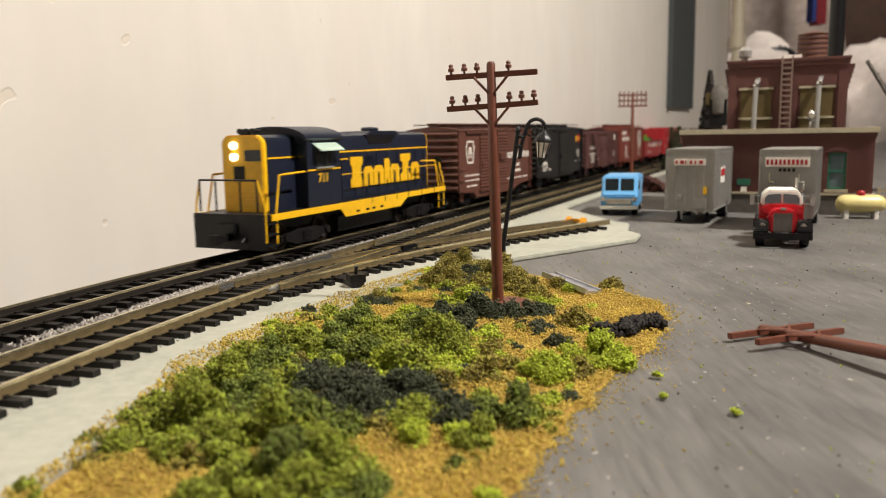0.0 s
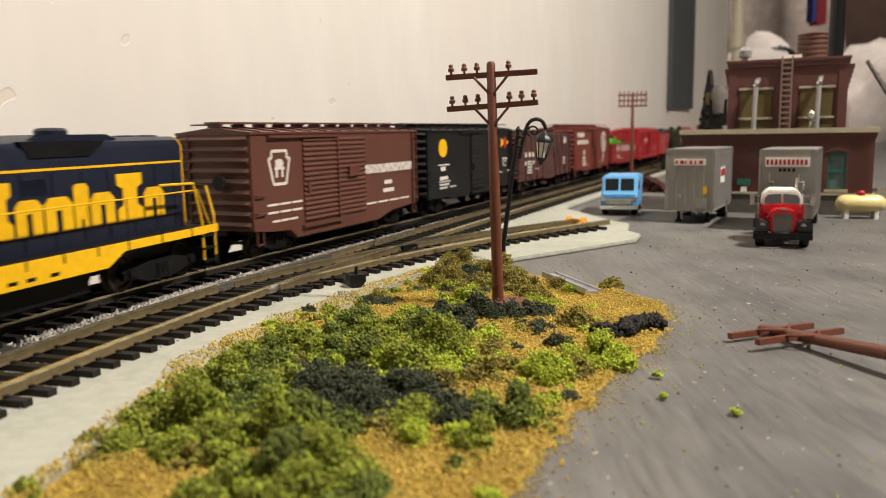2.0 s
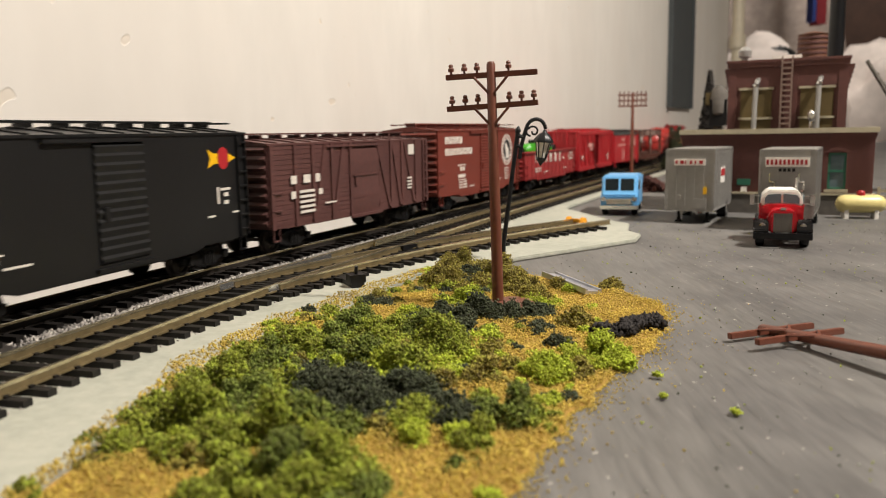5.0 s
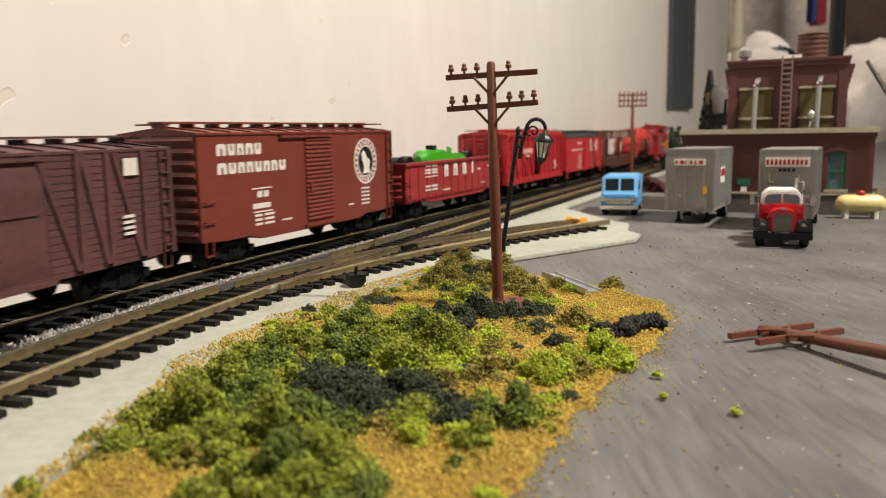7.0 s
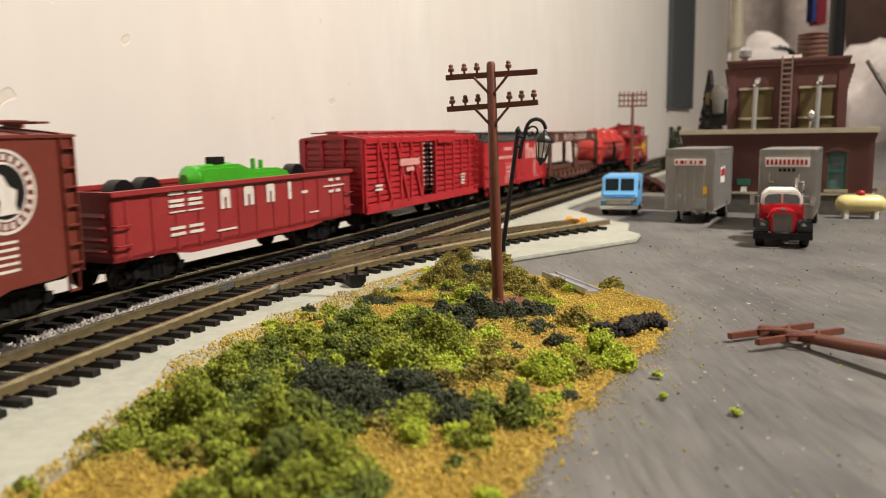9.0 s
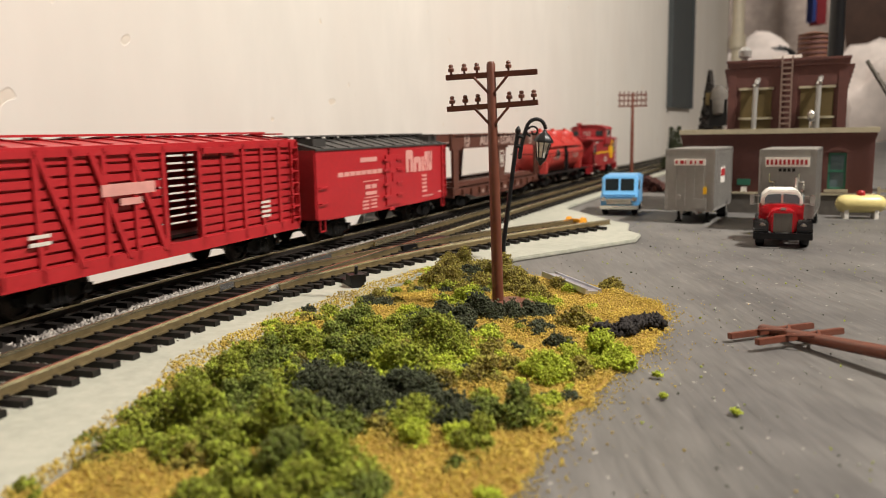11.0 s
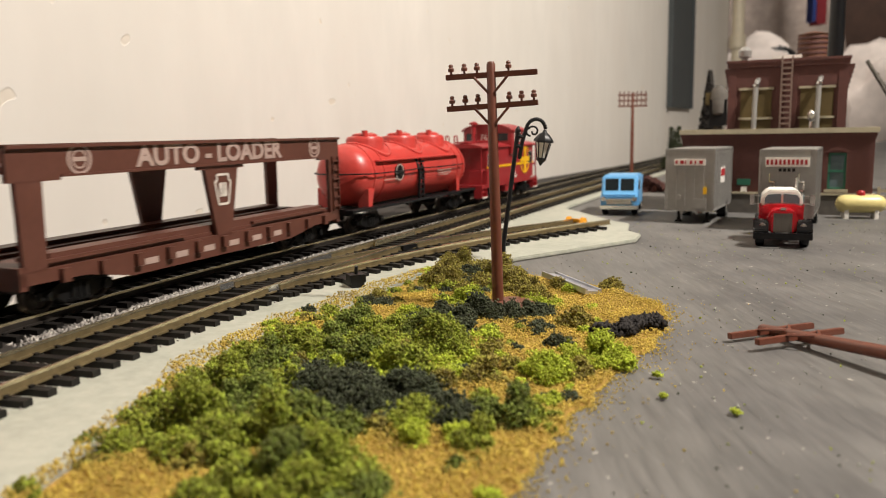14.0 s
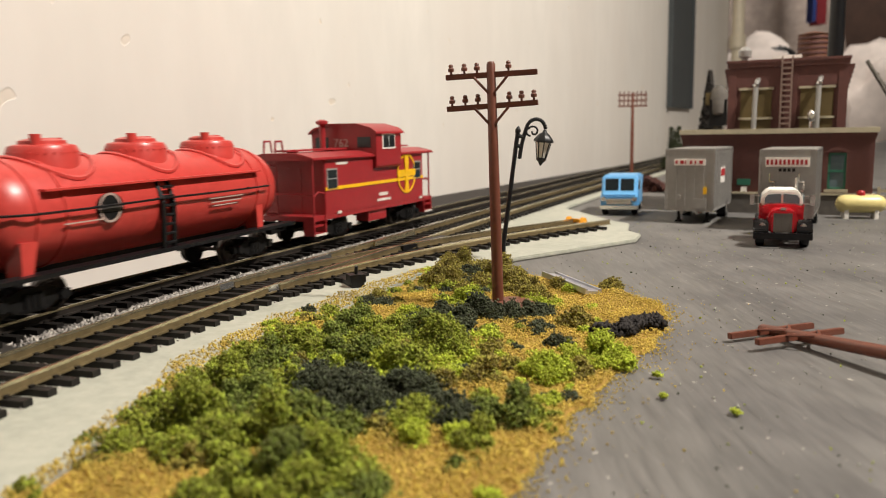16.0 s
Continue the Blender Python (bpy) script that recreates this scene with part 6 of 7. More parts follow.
def brick_building():
    """Front along local x from -110 to 0, depth towards +y; its front right foot at the origin."""
    t = thing("brick_building", "red brick power house with raised upper storey", "building", 256, 470, 0, YAW)
    H = 49.5
    # walls with real openings in the front
    def front(x0, x1, z0, z1, holes):
        bm = bmesh.new()
        xs = sorted({x0, x1, *[h[0] for h in holes], *[h[1] for h in holes]})
        for a, b in zip(xs, xs[1:]):
            hs = [h for h in holes if h[0] <= a and b <= h[1]]
            z = z0
            for h in sorted(hs, key=lambda h: h[2]):
                box(bm, a, b, 0, 3, z, h[2])
                z = h[3]
            box(bm, a, b, 0, 3, z, z1)
        return bm
    WIN = [(-24.5, -14.5, 15.5, 37.5), (-52, -42, 15.5, 37.5)]
    fw = part("wall", front(-110, 0, 12, H, WIN), M_BRICK, t, "red brick front wall")
    part("wall", boxes((-110, -107, 3, 70, 0, H), (-3, 0, 3, 70, 0, H), (-107, -3, 67, 70, 0, H)), M_BRICK, t)
    part("foundation", boxes((-111, 1, -1.2, 3.2, 0, 12)), M_BASE, t, "dark stone foundation", bevel=0.2)
    part("water_table", boxes((-111.4, 1.4, -1.8, 3, 12, 13.2)), M_STONE, t, bevel=0.2)
    part("roof", boxes((-107, -3, 3, 67, H - 3, H - 1.5)), M_ROOFBLACK, t)
    part("parapet_cap", boxes((-112, 2, -2, 4.5, H, H + 3.0), (-112, -106, 4.5, 71, H, H + 3.0), (-4, 2, 4.5, 71, H, H + 3.0)), M_STONE, t, "pale stone parapet cap", bevel=0.3)
    part("cornice", boxes((-111, 1, -1.1, 0, H - 2.2, H), (-110.5, 0.5, -0.6, 0, H - 3.8, H - 2.2)), M_BRICK, t)
    # bricks standing proud on the front, in courses
    for x0, x1, z0, z1 in WIN:
        w = part("window", boxes((x0, x0 + 1.3, 0.8, 2.2, z0, z1), (x1 - 1.3, x1, 0.8, 2.2, z0, z1), (x0, x1, 0.8, 2.2, z0, z0 + 1.3), (x0, x1, 0.8, 2.2, z1 - 1.3, z1), (x0, x1, 0.6, 2.0, (z0 + z1) / 2 - 0.7, (z0 + z1) / 2 + 0.7)), M_GREENF, t, "green painted sash window")
        part("pane", boxes((x0 + 1, x1 - 1, 1.4, 1.7, z0 + 1, (z0 + z1) / 2)), M_PANE, w)
        part("pane", boxes((x0 + 1, x1 - 1, 1.4, 1.7, (z0 + z1) / 2, z1 - 1)), M_PANE, w)
        part("sill", boxes((x0 - 1.5, x1 + 1.5, -1.4, 1, z0 - 1.8, z0)), M_STONE, w, "stone window sill", bevel=0.2)
        arch = [((x0 + x1) / 2 + 7.4 * math.cos(math.pi * (0.16 + 0.68 * i / 8)), z1 - 1.6 + 5.0 * math.sin(math.pi * (0.16 + 0.68 * i / 8))) for i in range(9)]
        inner = [((x0 + x1) / 2 + 5.6 * math.cos(math.pi * (0.16 + 0.68 * i / 8)), z1 - 1.6 + 3.2 * math.sin(math.pi * (0.16 + 0.68 * i / 8))) for i in range(9)]
        part("arch", shape(slab, arch + inner[::-1], "y", -0.7, 0.2), M_BRICK, w, "brick window arch")
    # upper storey
    U0, U1, UY, UZ = -85.0, -16.0, 30.0, 95.0
    part("upper_wall", boxes((U0, U1, UY, UY + 3, H - 2, UZ), (U0, U0 + 3, UY + 3, 66, H - 2, UZ), (U1 - 3, U1, UY + 3, 66, H - 2, UZ), (U0 + 3, U1 - 3, 63, 66, H - 2, UZ)), M_BRICK, t, "red brick upper storey")
    part("upper_roof", boxes((U0 + 3, U1 - 3, UY + 3, 63, UZ - 3, UZ - 2)), M_ROOFBLACK, t)
    part("pilaster", boxes((U0 - 0.8, U0 + 4.5, UY - 1.6, UY, H, UZ)), M_BRICK, t)
    part("pilaster", boxes((U1 - 4.5, U1 + 0.8, UY - 1.6, UY, H, UZ)), M_BRICK, t)
    mid = (U0 + U1) / 2
    part("pilaster", boxes((mid - 6.5, mid + 6.5, UY - 1.6, UY, H, UZ)), M_BRICK, t)
    part("upper_cornice", boxes((U0 - 1.6, U1 + 1.6, UY - 2.6, UY, UZ - 3, UZ), (U0 - 2.2, U1 + 2.2, UY - 3.2, 67.6, UZ, UZ + 1.6)), M_BRICK, t, bevel=0.2)
    part("upper_frieze", boxes((U0, U1, UY - 1.2, UY, UZ - 16, UZ - 3)), M_BRICK, t)
    for k in range(5):
        part("corbel", boxes((U1 + 0.8, U1 + 4.2 - k * 0.7, UY + 1, UY + 7, UZ - 6 - 3 * k, UZ - 3.2 - 3 * k)), M_BRICK, t)
        part("corbel", boxes((U0 - 3.4 + k * 0.6, U0 - 0.8, UY + 1, UY + 7, UZ - 6 - 3 * k, UZ - 3.2 - 3 * k)), M_BRICK, t)
    for x0, x1 in ((U0 + 7, mid - 8.5), (mid + 8.5, U1 - 7)):
        p = part("infill_panel", boxes((x0, x1, UY - 0.5, UY + 0.05, H + 2, UZ - 17)), M_OLIVE, t, "olive tan infill panel")
        part("panel_sill", boxes((x0 - 1, x1 + 1, UY - 1.4, UY, H + 9, H + 10.4)), M_STONE, p)
        part("panel_head", boxes((x0 - 1, x1 + 1, UY - 1.2, UY, UZ - 17.4, UZ - 16)), M_STONE, p)
    # slanting exhaust pipes
    for x in (U0 + 16, U1 - 16):
        bm = bmesh.new()
        pipe(bm, [(x, UY - 8.5, H), (x + 0.4, UY - 4.4, UZ - 15), (x + 1.2, UY - 2.6, UZ - 11.5), (x + 1.5, UY, UZ - 11)], 1.55, 14)
        ex = part("exhaust_pipe", bm, M_SILVER, t, "silver exhaust pipe running down to the roof")
        bm = bmesh.new()
        lathe(bm, [(1.6, UZ - 15.5), (2.1, UZ - 15.3), (2.1, UZ - 13.8), (1.6, UZ - 13.6)], (x + 0.4, UY - 4.4, 0), n=14)
        part("pipe_collar", bm, M_CHROME, ex)
        part("flashing", boxes((x - 3, x + 3, UY - 11.5, UY - 5.5, H - 0.2, H + 0.8)), M_SILVER, ex)
    # roof ladder
    bm = bmesh.new()
    for dx in (-3, 3):
        box(bm, mid + dx - 0.5, mid + dx + 0.5, UY - 3.6, UY - 2.8, H, UZ + 3)
    M_LAD = material("brown_ladder_paint", rgb("7a655b"), 0.6, 0, 0.1, 300, 50, 0.1)
    lad = part("ladder", bm, M_LAD, t, "greyish brown steel roof ladder")
    for i in range(13):
        part("rung", boxes((mid - 3, mid + 3, UY - 3.5, UY - 2.9, H + 2 + 3.5 * i, H + 3.2 + 3.5 * i)), M_LAD, lad)
    # roof vent with shiny cowl
    bm = bmesh.new()
    rod(bm, (-35, 18, H - 1.5), (-35, 18, H + 8), 1.3)
    lathe(bm, [(1.3, H + 7), (2.2, H + 8.5), (2.4, H + 12), (1.0, H + 14)], (-35, 18, 0), n=14)
    part("roof_vent", bm, M_CHROME, t, "shiny metal roof vent")
    # smoke stack
    bm = bmesh.new()
    lathe(bm, [(4.8, UZ - 3), (4.5, UZ + 40), (4.2, UZ + 110), (4.7, UZ + 112), (4.7, UZ + 116)], (U1 - 7, UY + 14, 0), n=28)
    part("chimney", bm, M_BLACK, t, "tall black metal chimney")
    # roof clutter
    part("skylight", boxes((mid - 10, mid + 8, UY + 8, UY + 18, UZ - 2, UZ + 4.6)), M_WHITE, t, "white roof skylight box", bevel=0.6)
    bm = bmesh.new()
    lathe(bm, [(2.0, UZ - 2), (2.0, UZ + 4), (4.0, UZ + 5), (4.4, UZ + 9), (2.0, UZ + 11.5)], (mid - 27, UY + 14, 0), n=16)
    part("ventilator", bm, M_SILVER, t, "grey turbine ventilator")
    # signs by the door
    part("sign", boxes((-76, -68, -0.5, -0.1, 17.6, 21.4)), M_GREENF, t, "small green sign plate")
    part("sign", boxes((-73.6, -70, -0.5, -0.1, 13.4, 16.4)), M_WHITE, t, "small white notice plate")
    # brick faces: rows of bricks a little proud of the joints, on the visible front
    b_me = mesh_of("brick", boxes((-1.15, 1.15, -0.14, 0.1, -0.36, 0.36)), M_BRICK)
    rows = 0
    for j in range(21):
        z = 44.6 - j * 1.5
        if z < 14.2:
            break
        for i in range(14):
            x = -36.5 + i * 2.6 + (1.3 if j % 2 else 0)
            if any(a - 2.4 < x < b + 2.4 and c - 1 < z < d + 4.6 for a, b, c, d in WIN) or x > -1.4:
                continue
            share("brick", b_me, fw, pose(x * MM, 0, z * MM))
            rows += 1
    far = bmesh.new()
    for j in range(21):
        z = 44.6 - j * 1.5
        for i in range(28):
            x = -108 + i * 2.6 + (1.3 if j % 2 else 0)
            if x < -37.6 and z > 14 and not any(a - 2.4 < x < b + 2.4 and c - 1 < z < d + 4.6 for a, b, c, d in WIN):
                box(far, x - 1.15, x + 1.15, -0.14, 0.1, z - 0.36, z + 0.36)
    tagged(part("brickwork", far, M_BRICK, fw), kind="stuff")


brick_building()


def water_tank():
    t = thing("water_tank", "brown wooden stave water tank on legs behind the building", "water tank", 304, 660, 0, YAW)
    M_W = material("brown_stave_wood", rgb("5f3a27"), 0.7, 0, 0.25, 200, 40, 0.3, stretch=(1, 1, 0.2))
    bm = bmesh.new()
    lathe(bm, [(11.8, 100), (11.5, 126), (11.3, 127)], n=28)
    part("tub", bm, M_W, t, "brown wooden tub")
    for z in (103, 107, 111, 115, 119, 123):
        bm = bmesh.new()
        lathe(bm, [(11.7, z), (12.2, z + 0.2), (12.2, z + 1.6), (11.6, z + 1.8)], n=28)
        part("hoop", bm, M_MAROON, t)
    bm = bmesh.new()
    lathe(bm, [(12.4, 127), (8, 128), (0.6, 129.5)], n=24)
    part("lid", bm, M_W, t)
    part("deck", boxes((-17, 17, -17, 17, 97, 100)), M_W, t)
    for x in (-13, 13):
        for y in (-13, 13):
            part("leg", boxes((x - 1.6, x + 1.6, y - 1.6, y + 1.6, 0, 97)), M_W, t)


water_tank()


def trailer(x, y, rz, label, signs):
    """Front face towards -y of its own frame; front middle at the origin."""
    t = thing("semi_trailer", label, "trailer", x, y, 0, rz, group="parked trailers at the building")
    W, L, z0, z1 = 12.8, 58.0, 8.2, 42.0
    part("box", boxes((-W, W, 0, L, z0, z1)), M_SILVER, t, bevel=0.7)
    part("roof_cap", boxes((-W - 0.3, W + 0.3, -0.3, L + 0.3, z1 - 0.9, z1 + 0.2)), M_SILVER, t, bevel=0.25)
    part("floor_frame", boxes((-W - 0.2, W + 0.2, -0.2, L + 0.2, z0 - 1.0, z0 + 0.3), (-5, -3.4, 1, L - 1, 5.4, z0 - 1), (3.4, 5, 1, L - 1, 5.4, z0 - 1)), M_SILVER, t)
    for xx in (-W, W):
        for yy in (0, L):
            part("corner_post", boxes((xx - 0.7 if xx < 0 else xx - 0.5, xx + 0.5 if xx < 0 else xx + 0.7, yy - 0.35, yy + 0.5, z0, z1)), M_SILVER, t)
        for k in range(11):
            yy = 4.5 + k * 4.9
            part("rib", boxes((xx - 0.45, xx + 0.45, yy - 0.3, yy + 0.3, z0 + 0.4, z1 - 1)), M_SILVER, t)
    for xx in (-7.5, -2.5, 2.5, 7.5) if signs else (-4.6, 4.6):
        part("rib", boxes((xx - 0.35, xx + 0.35, -0.45, 0.1, z0 + 1, z1 - 6)), M_SILVER, t)
    for xx in (-8, 8):
        part("landing_leg", boxes((xx - 0.8, xx + 0.8, 11, 12.6, 1.0, z0), (xx - 1.8, xx + 1.8, 10.2, 13.4, 0, 1.0)), M_BLACK if not signs else M_GREYBLACK, t)
    for xx in (-10.4, 10.4):
        for dy in (L - 12,):
            bm = bmesh.new()
            rod(bm, (xx - 2.6, dy, 5.4), (xx + 2.6, dy, 5.4), 5.4, n=22)
            w = part("wheel", bm, M_BLACK, t, "black rubber tyre", bevel=0.4)
            bm = bmesh.new()
            sgn = 1 if xx > 0 else -1
            rod(bm, (xx + sgn * 2.3, dy, 5.4), (xx + sgn * 3.0, dy, 5.4), 3.0, 2.4, n=16)
            part("hub", bm, M_CHROME, w, "bright wheel hub")
    return t


t = trailer(139.5, 446, -29, "silver ribbed box trailer standing on its landing legs", True)
part("sign", boxes((-8.5, 8.5, -0.9, -0.2, 33.0, 36.6)), M_WHITE, t, "white name board with red marks")
for i, w in enumerate((1.2, 2.0, 0.6, 1.4, 0.9, 1.9)):
    part("sign_mark", boxes((-7.8 + 2.6 * i, -7.8 + 2.6 * i + w, -1.05, -0.85, 33.8, 35.8)), M_RED, t, "red mark")
part("placard", boxes((7.6, 9.6, -0.9, -0.3, 17, 21)), M_YELLOW, t, "small yellow placard")
part("valve_box", boxes((2.5, 9.5, -1.6, -0.2, 9.2, 14.5)), M_SILVER, t, bevel=0.4)
bm = bmesh.new()
lathe(bm, [(1.6, -0.9), (1.6, -0.2)], (-6, 0, 15), "y", 14)
part("cap", bm, M_SILVER, t)
part("emblem", boxes((12.9, 13.25, 20, 34, 22, 31)), M_WHITE, t, "white side panel with red marks")
part("emblem_marks", boxes((13.2, 13.4, 21, 33, 26, 30)), M_RED, t, "red marks")

t = trailer(176, 404, -28, "silver ribbed box trailer behind the red tractor", False)
part("sign", boxes((-10.4, 10.4, -0.8, -0.1, 33.4, 38.2)), M_WHITE, t, "white name board with red marks")
for i in range(10):
    part("sign_mark", boxes((-9.9 + 2.0 * i, -9.9 + 2.0 * i + 1.15, -0.95, -0.75, 34.5, 37.1)), M_RED, t, "red mark on the board")
for i in range(4):
    part("number_mark", boxes((-4 + 2.1 * i, -2.6 + 2.1 * i, -0.6, -0.1, 31.0, 32.6)), M_BLACK, t, "dark number mark")
for xx in (-8.4, 5.4):
    part("step_bracket", boxes((xx, xx + 3, -1.2, -0.2, 25.4, 26.2), (xx, xx + 0.6, -1.2, -0.2, 25.4, 30), (xx, xx + 3, -1.2, -0.2, 21, 21.8), (xx + 2.4, xx + 3, -1.2, -0.2, 21, 25)), M_CHROME, t)


def tractor_truck():
    t = thing("tractor_truck", "red and white vintage tractor truck with black fenders", "truck", 152, 351, 0, -21)
    R = material("glossy_truck_red", rgb("b3202a"), 0.25, 0, 0.08, 300, 60, 0.02)
    part("chassis", boxes((-4.6, -3, 0, 60, 5, 7), (3, 4.6, 0, 60, 5, 7), (-8, 8, 46, 54, 7, 8.4)), M_BLACK, t)
    hood = [(-6.2, 7), (6.2, 7), (6.4, 12.5), (5.2, 15.6), (2.6, 17.0), (-2.6, 17.0), (-5.2, 15.6), (-6.4, 12.5)]
    h = part("hood", shape(slab, hood, "y", 1.2, 18), R, t, "rounded red hood", bevel=0.5)
    part("grille", boxes((-3.9, 3.9, 0.2, 1.3, 6.8, 15.4)), material("grey_grille", rgb("77736e"), 0.4, 0.6, 0.2, 900, 90, 0.2, stretch=(6, 1, 0.2)), h, "grey radiator grille", bevel=0.4)
    part("grille_frame", boxes((-4.7, -3.9, 0.0, 1.3, 6.4, 16), (3.9, 4.7, 0.0, 1.3, 6.4, 16), (-4.7, 4.7, 0.0, 1.3, 15.4, 16.4)), R, h)
    part("hood_badge", boxes((-1.2, 1.2, 0.6, 2.6, 16.8, 17.8)), M_CHROME, h, bevel=0.2)
    # cab
    lower = [(-8.8, 8), (8.8, 8), (9.3, 13), (9.2, 17.4), (-9.2, 17.4), (-9.3, 13)]
    cab = part("cab", shape(slab, lower, "y", 17, 37), R, t, bevel=0.7)
    upper = [(-9.2, 17.4), (9.2, 17.4), (8.8, 21), (7.6, 23.4), (5.2, 24.7), (-5.2, 24.7), (-7.6, 23.4), (-8.8, 21)]
    part("cab_roof", shape(slab, upper, "y", 17.4, 37), M_WHITE, t, "white painted rounded cab roof", bevel=0.7)
    part("cowl", shape(slab, [(-8.8, 13.5), (8.8, 13.5), (8.6, 17.2), (5, 18.2), (-5, 18.2), (-8.6, 17.2)], "y", 13.5, 17.6), R, t, "red cowl below the windscreen", bevel=0.6)
    for sx in (-1, 1):
        pane = [(sx * 0.5, 18.6), (sx * 7.4, 18.2), (sx * 7.5, 20.6), (sx * 6.2, 22.4), (sx * 0.5, 22.9)]
        part("windscreen", shape(slab, pane, "y", 17.0, 17.6), M_PANE, cab, "grey windscreen pane")
    for sx in (-1, 1):
        a, b = sorted((sx * 9.2, sx * 9.7))
        d = part("door", boxes((a, b, 21, 33, 9.5, 17.6)), R, cab)
        part("side_window", boxes((a, b, 22, 32, 18.2, 22)), M_PANE, cab)
        part("door_handle", boxes((min(a, sx * 10.2), max(b, sx * 10.2), 30, 32.4, 15.6, 16.2)), M_CHROME, d)
        fen = [(-3, 5), (-3.4, 8), (-1.5, 11), (3, 12.6), (8, 11.8), (12, 9), (14, 5.6), (13, 5.2), (10, 8), (5.5, 9.6), (1, 8), (-1.4, 5)]
        a, b = sorted((sx * 5.8, sx * 12.2))
        part("fender", shape(slab, fen, "x", a, b), M_GLOSSBLACK, t, "shiny black front fender", bevel=0.4)
        bm = bmesh.new()
        lathe(bm, [(0.3, -2.2), (1.5, -2.0), (1.7, -1.0), (1.4, 1.5)], (sx * 8.4, 0, 9.6), "y", 16)
        part("headlight", bm, M_CHROME, t, "round chrome headlight")
        part("mirror", boxes((min(sx * 12, sx * 14), max(sx * 12, sx * 14), 18, 18.6, 17.5, 22.5), (min(sx * 9.4, sx * 12.4), max(sx * 9.4, sx * 12.4), 18, 18.4, 21.6, 22.0), (min(sx * 9.4, sx * 12.4), max(sx * 9.4, sx * 12.4), 18, 18.4, 18, 18.4)), M_CHROME, t, "chrome side mirror")
        part("fuel_tank", shape(lambda bm: rod(bm, (sx * 9, 24, 6), (sx * 9, 36, 6), 2.4, n=16)), R, t, bevel=0.3)
        part("step", boxes((min(sx * 7, sx * 12), max(sx * 7, sx * 12), 15, 22, 5.2, 6.2)), M_BLACK, t)
        for y, r in ((5.4, 5.3), (47, 5.3)):
            bm = bmesh.new()
            wd = 2.4 if y < 20 else 4.2
            rod(bm, (sx * (9.8 - wd), y, r), (sx * (9.8 + 1.4), y, r), r, n=24)
            w = part("wheel", bm, M_BLACK, t, "black rubber tyre", bevel=0.5)
            bm = bmesh.new()
            rod(bm, (sx * 11.0, y, r), (sx * 11.8, y, r), 2.9, 2.2, n=16)
            part("hub", bm, R, w)
    part("bumper", boxes((-12.2, 12.2, -4.6, -3.2, 4.2, 7.0)), M_BLACK, t, "black front bumper", bevel=0.4)
    part("fifth_wheel", boxes((-5, 5, 42, 54, 8.4, 9.2)), M_BLACK, t)
    bm = bmesh.new()
    rod(bm, (7, 40, 8), (7, 40, 29), 0.8)
    part("exhaust_stack", bm, M_CHROME, t)


tractor_truck()


def van():
    t = thing("van", "light blue vintage panel van with chrome grille", "van", 110.5, 494, 0, -18)
    Bm = material("light_blue_paint", rgb("5f9fd0"), 0.32, 0, 0.08, 300, 60, 0.03)
    side = [(0, 4.6), (50, 4.6), (50, 22.5), (47, 24.4), (9, 24.8), (6.5, 23.4), (2.8, 14.6), (0, 12.6)]
    bm = shape(slab, side, "x", -11.2, 11.2)
    body = part("body", bm, Bm, t, "light blue van body", bevel=1.2)
    def screen(x0, x1):
        return shape(slab, [(3.6, 15.6), (6.4, 22.6), (6.0, 22.9), (3.1, 15.6)], "x", x0, x1)
    part("windscreen", screen(-8.8, -0.7), M_DARKGLASS, body, "dark windscreen pane")
    part("windscreen", screen(0.7, 8.8), M_DARKGLASS, body, "dark windscreen pane")
    for sx in (-1, 1):
        a, b = sorted((sx * 11.2, sx * 11.5))
        part("side_window", boxes((a, b, 9, 18, 15.6, 21.5)), M_DARKGLASS, body)
        part("door", boxes((a, b, 7.5, 19, 6, 15)), Bm, body)
        bm = bmesh.new()
        lathe(bm, [(0.3, -1.2), (1.3, -1.0), (1.6, -0.2), (1.6, 0.6)], (sx * 9.4, 0, 10.4), "y", 16)
        part("headlight", bm, M_CHROME, t, "round headlight")
        for y in (9, 40):
            bm = bmesh.new()
            rod(bm, (sx * 7.4, y, 4.2), (sx * 11.0, y, 4.2), 4.2, n=22)
            w = part("wheel", bm, M_BLACK, t, "black tyre", bevel=0.4)
            bm = bmesh.new()
            rod(bm, (sx * 10.9, y, 4.2), (sx * 11.5, y, 4.2), 2.3, 1.8, n=14)
            part("hubcap", bm, M_CHROME, w)
    g = part("grille", boxes((-7.6, 7.6, -0.7, 0.2, 7.2, 10.8)), M_SILVER, t, "chrome grille")
    for z in (7.8, 8.8, 9.8):
        part("grille_bar", boxes((-7.8, 7.8, -1.1, -0.5, z, z + 0.45)), M_CHROME, g)
    part("bumper", boxes((-11.4, 11.4, -2.2, -0.8, 4.2, 6.6)), M_CHROME, t, "chrome front bumper", bevel=0.35)
    part("hood_crease", boxes((-10, 10, -0.25, 0.5, 12.0, 12.7)), Bm, body)


van()


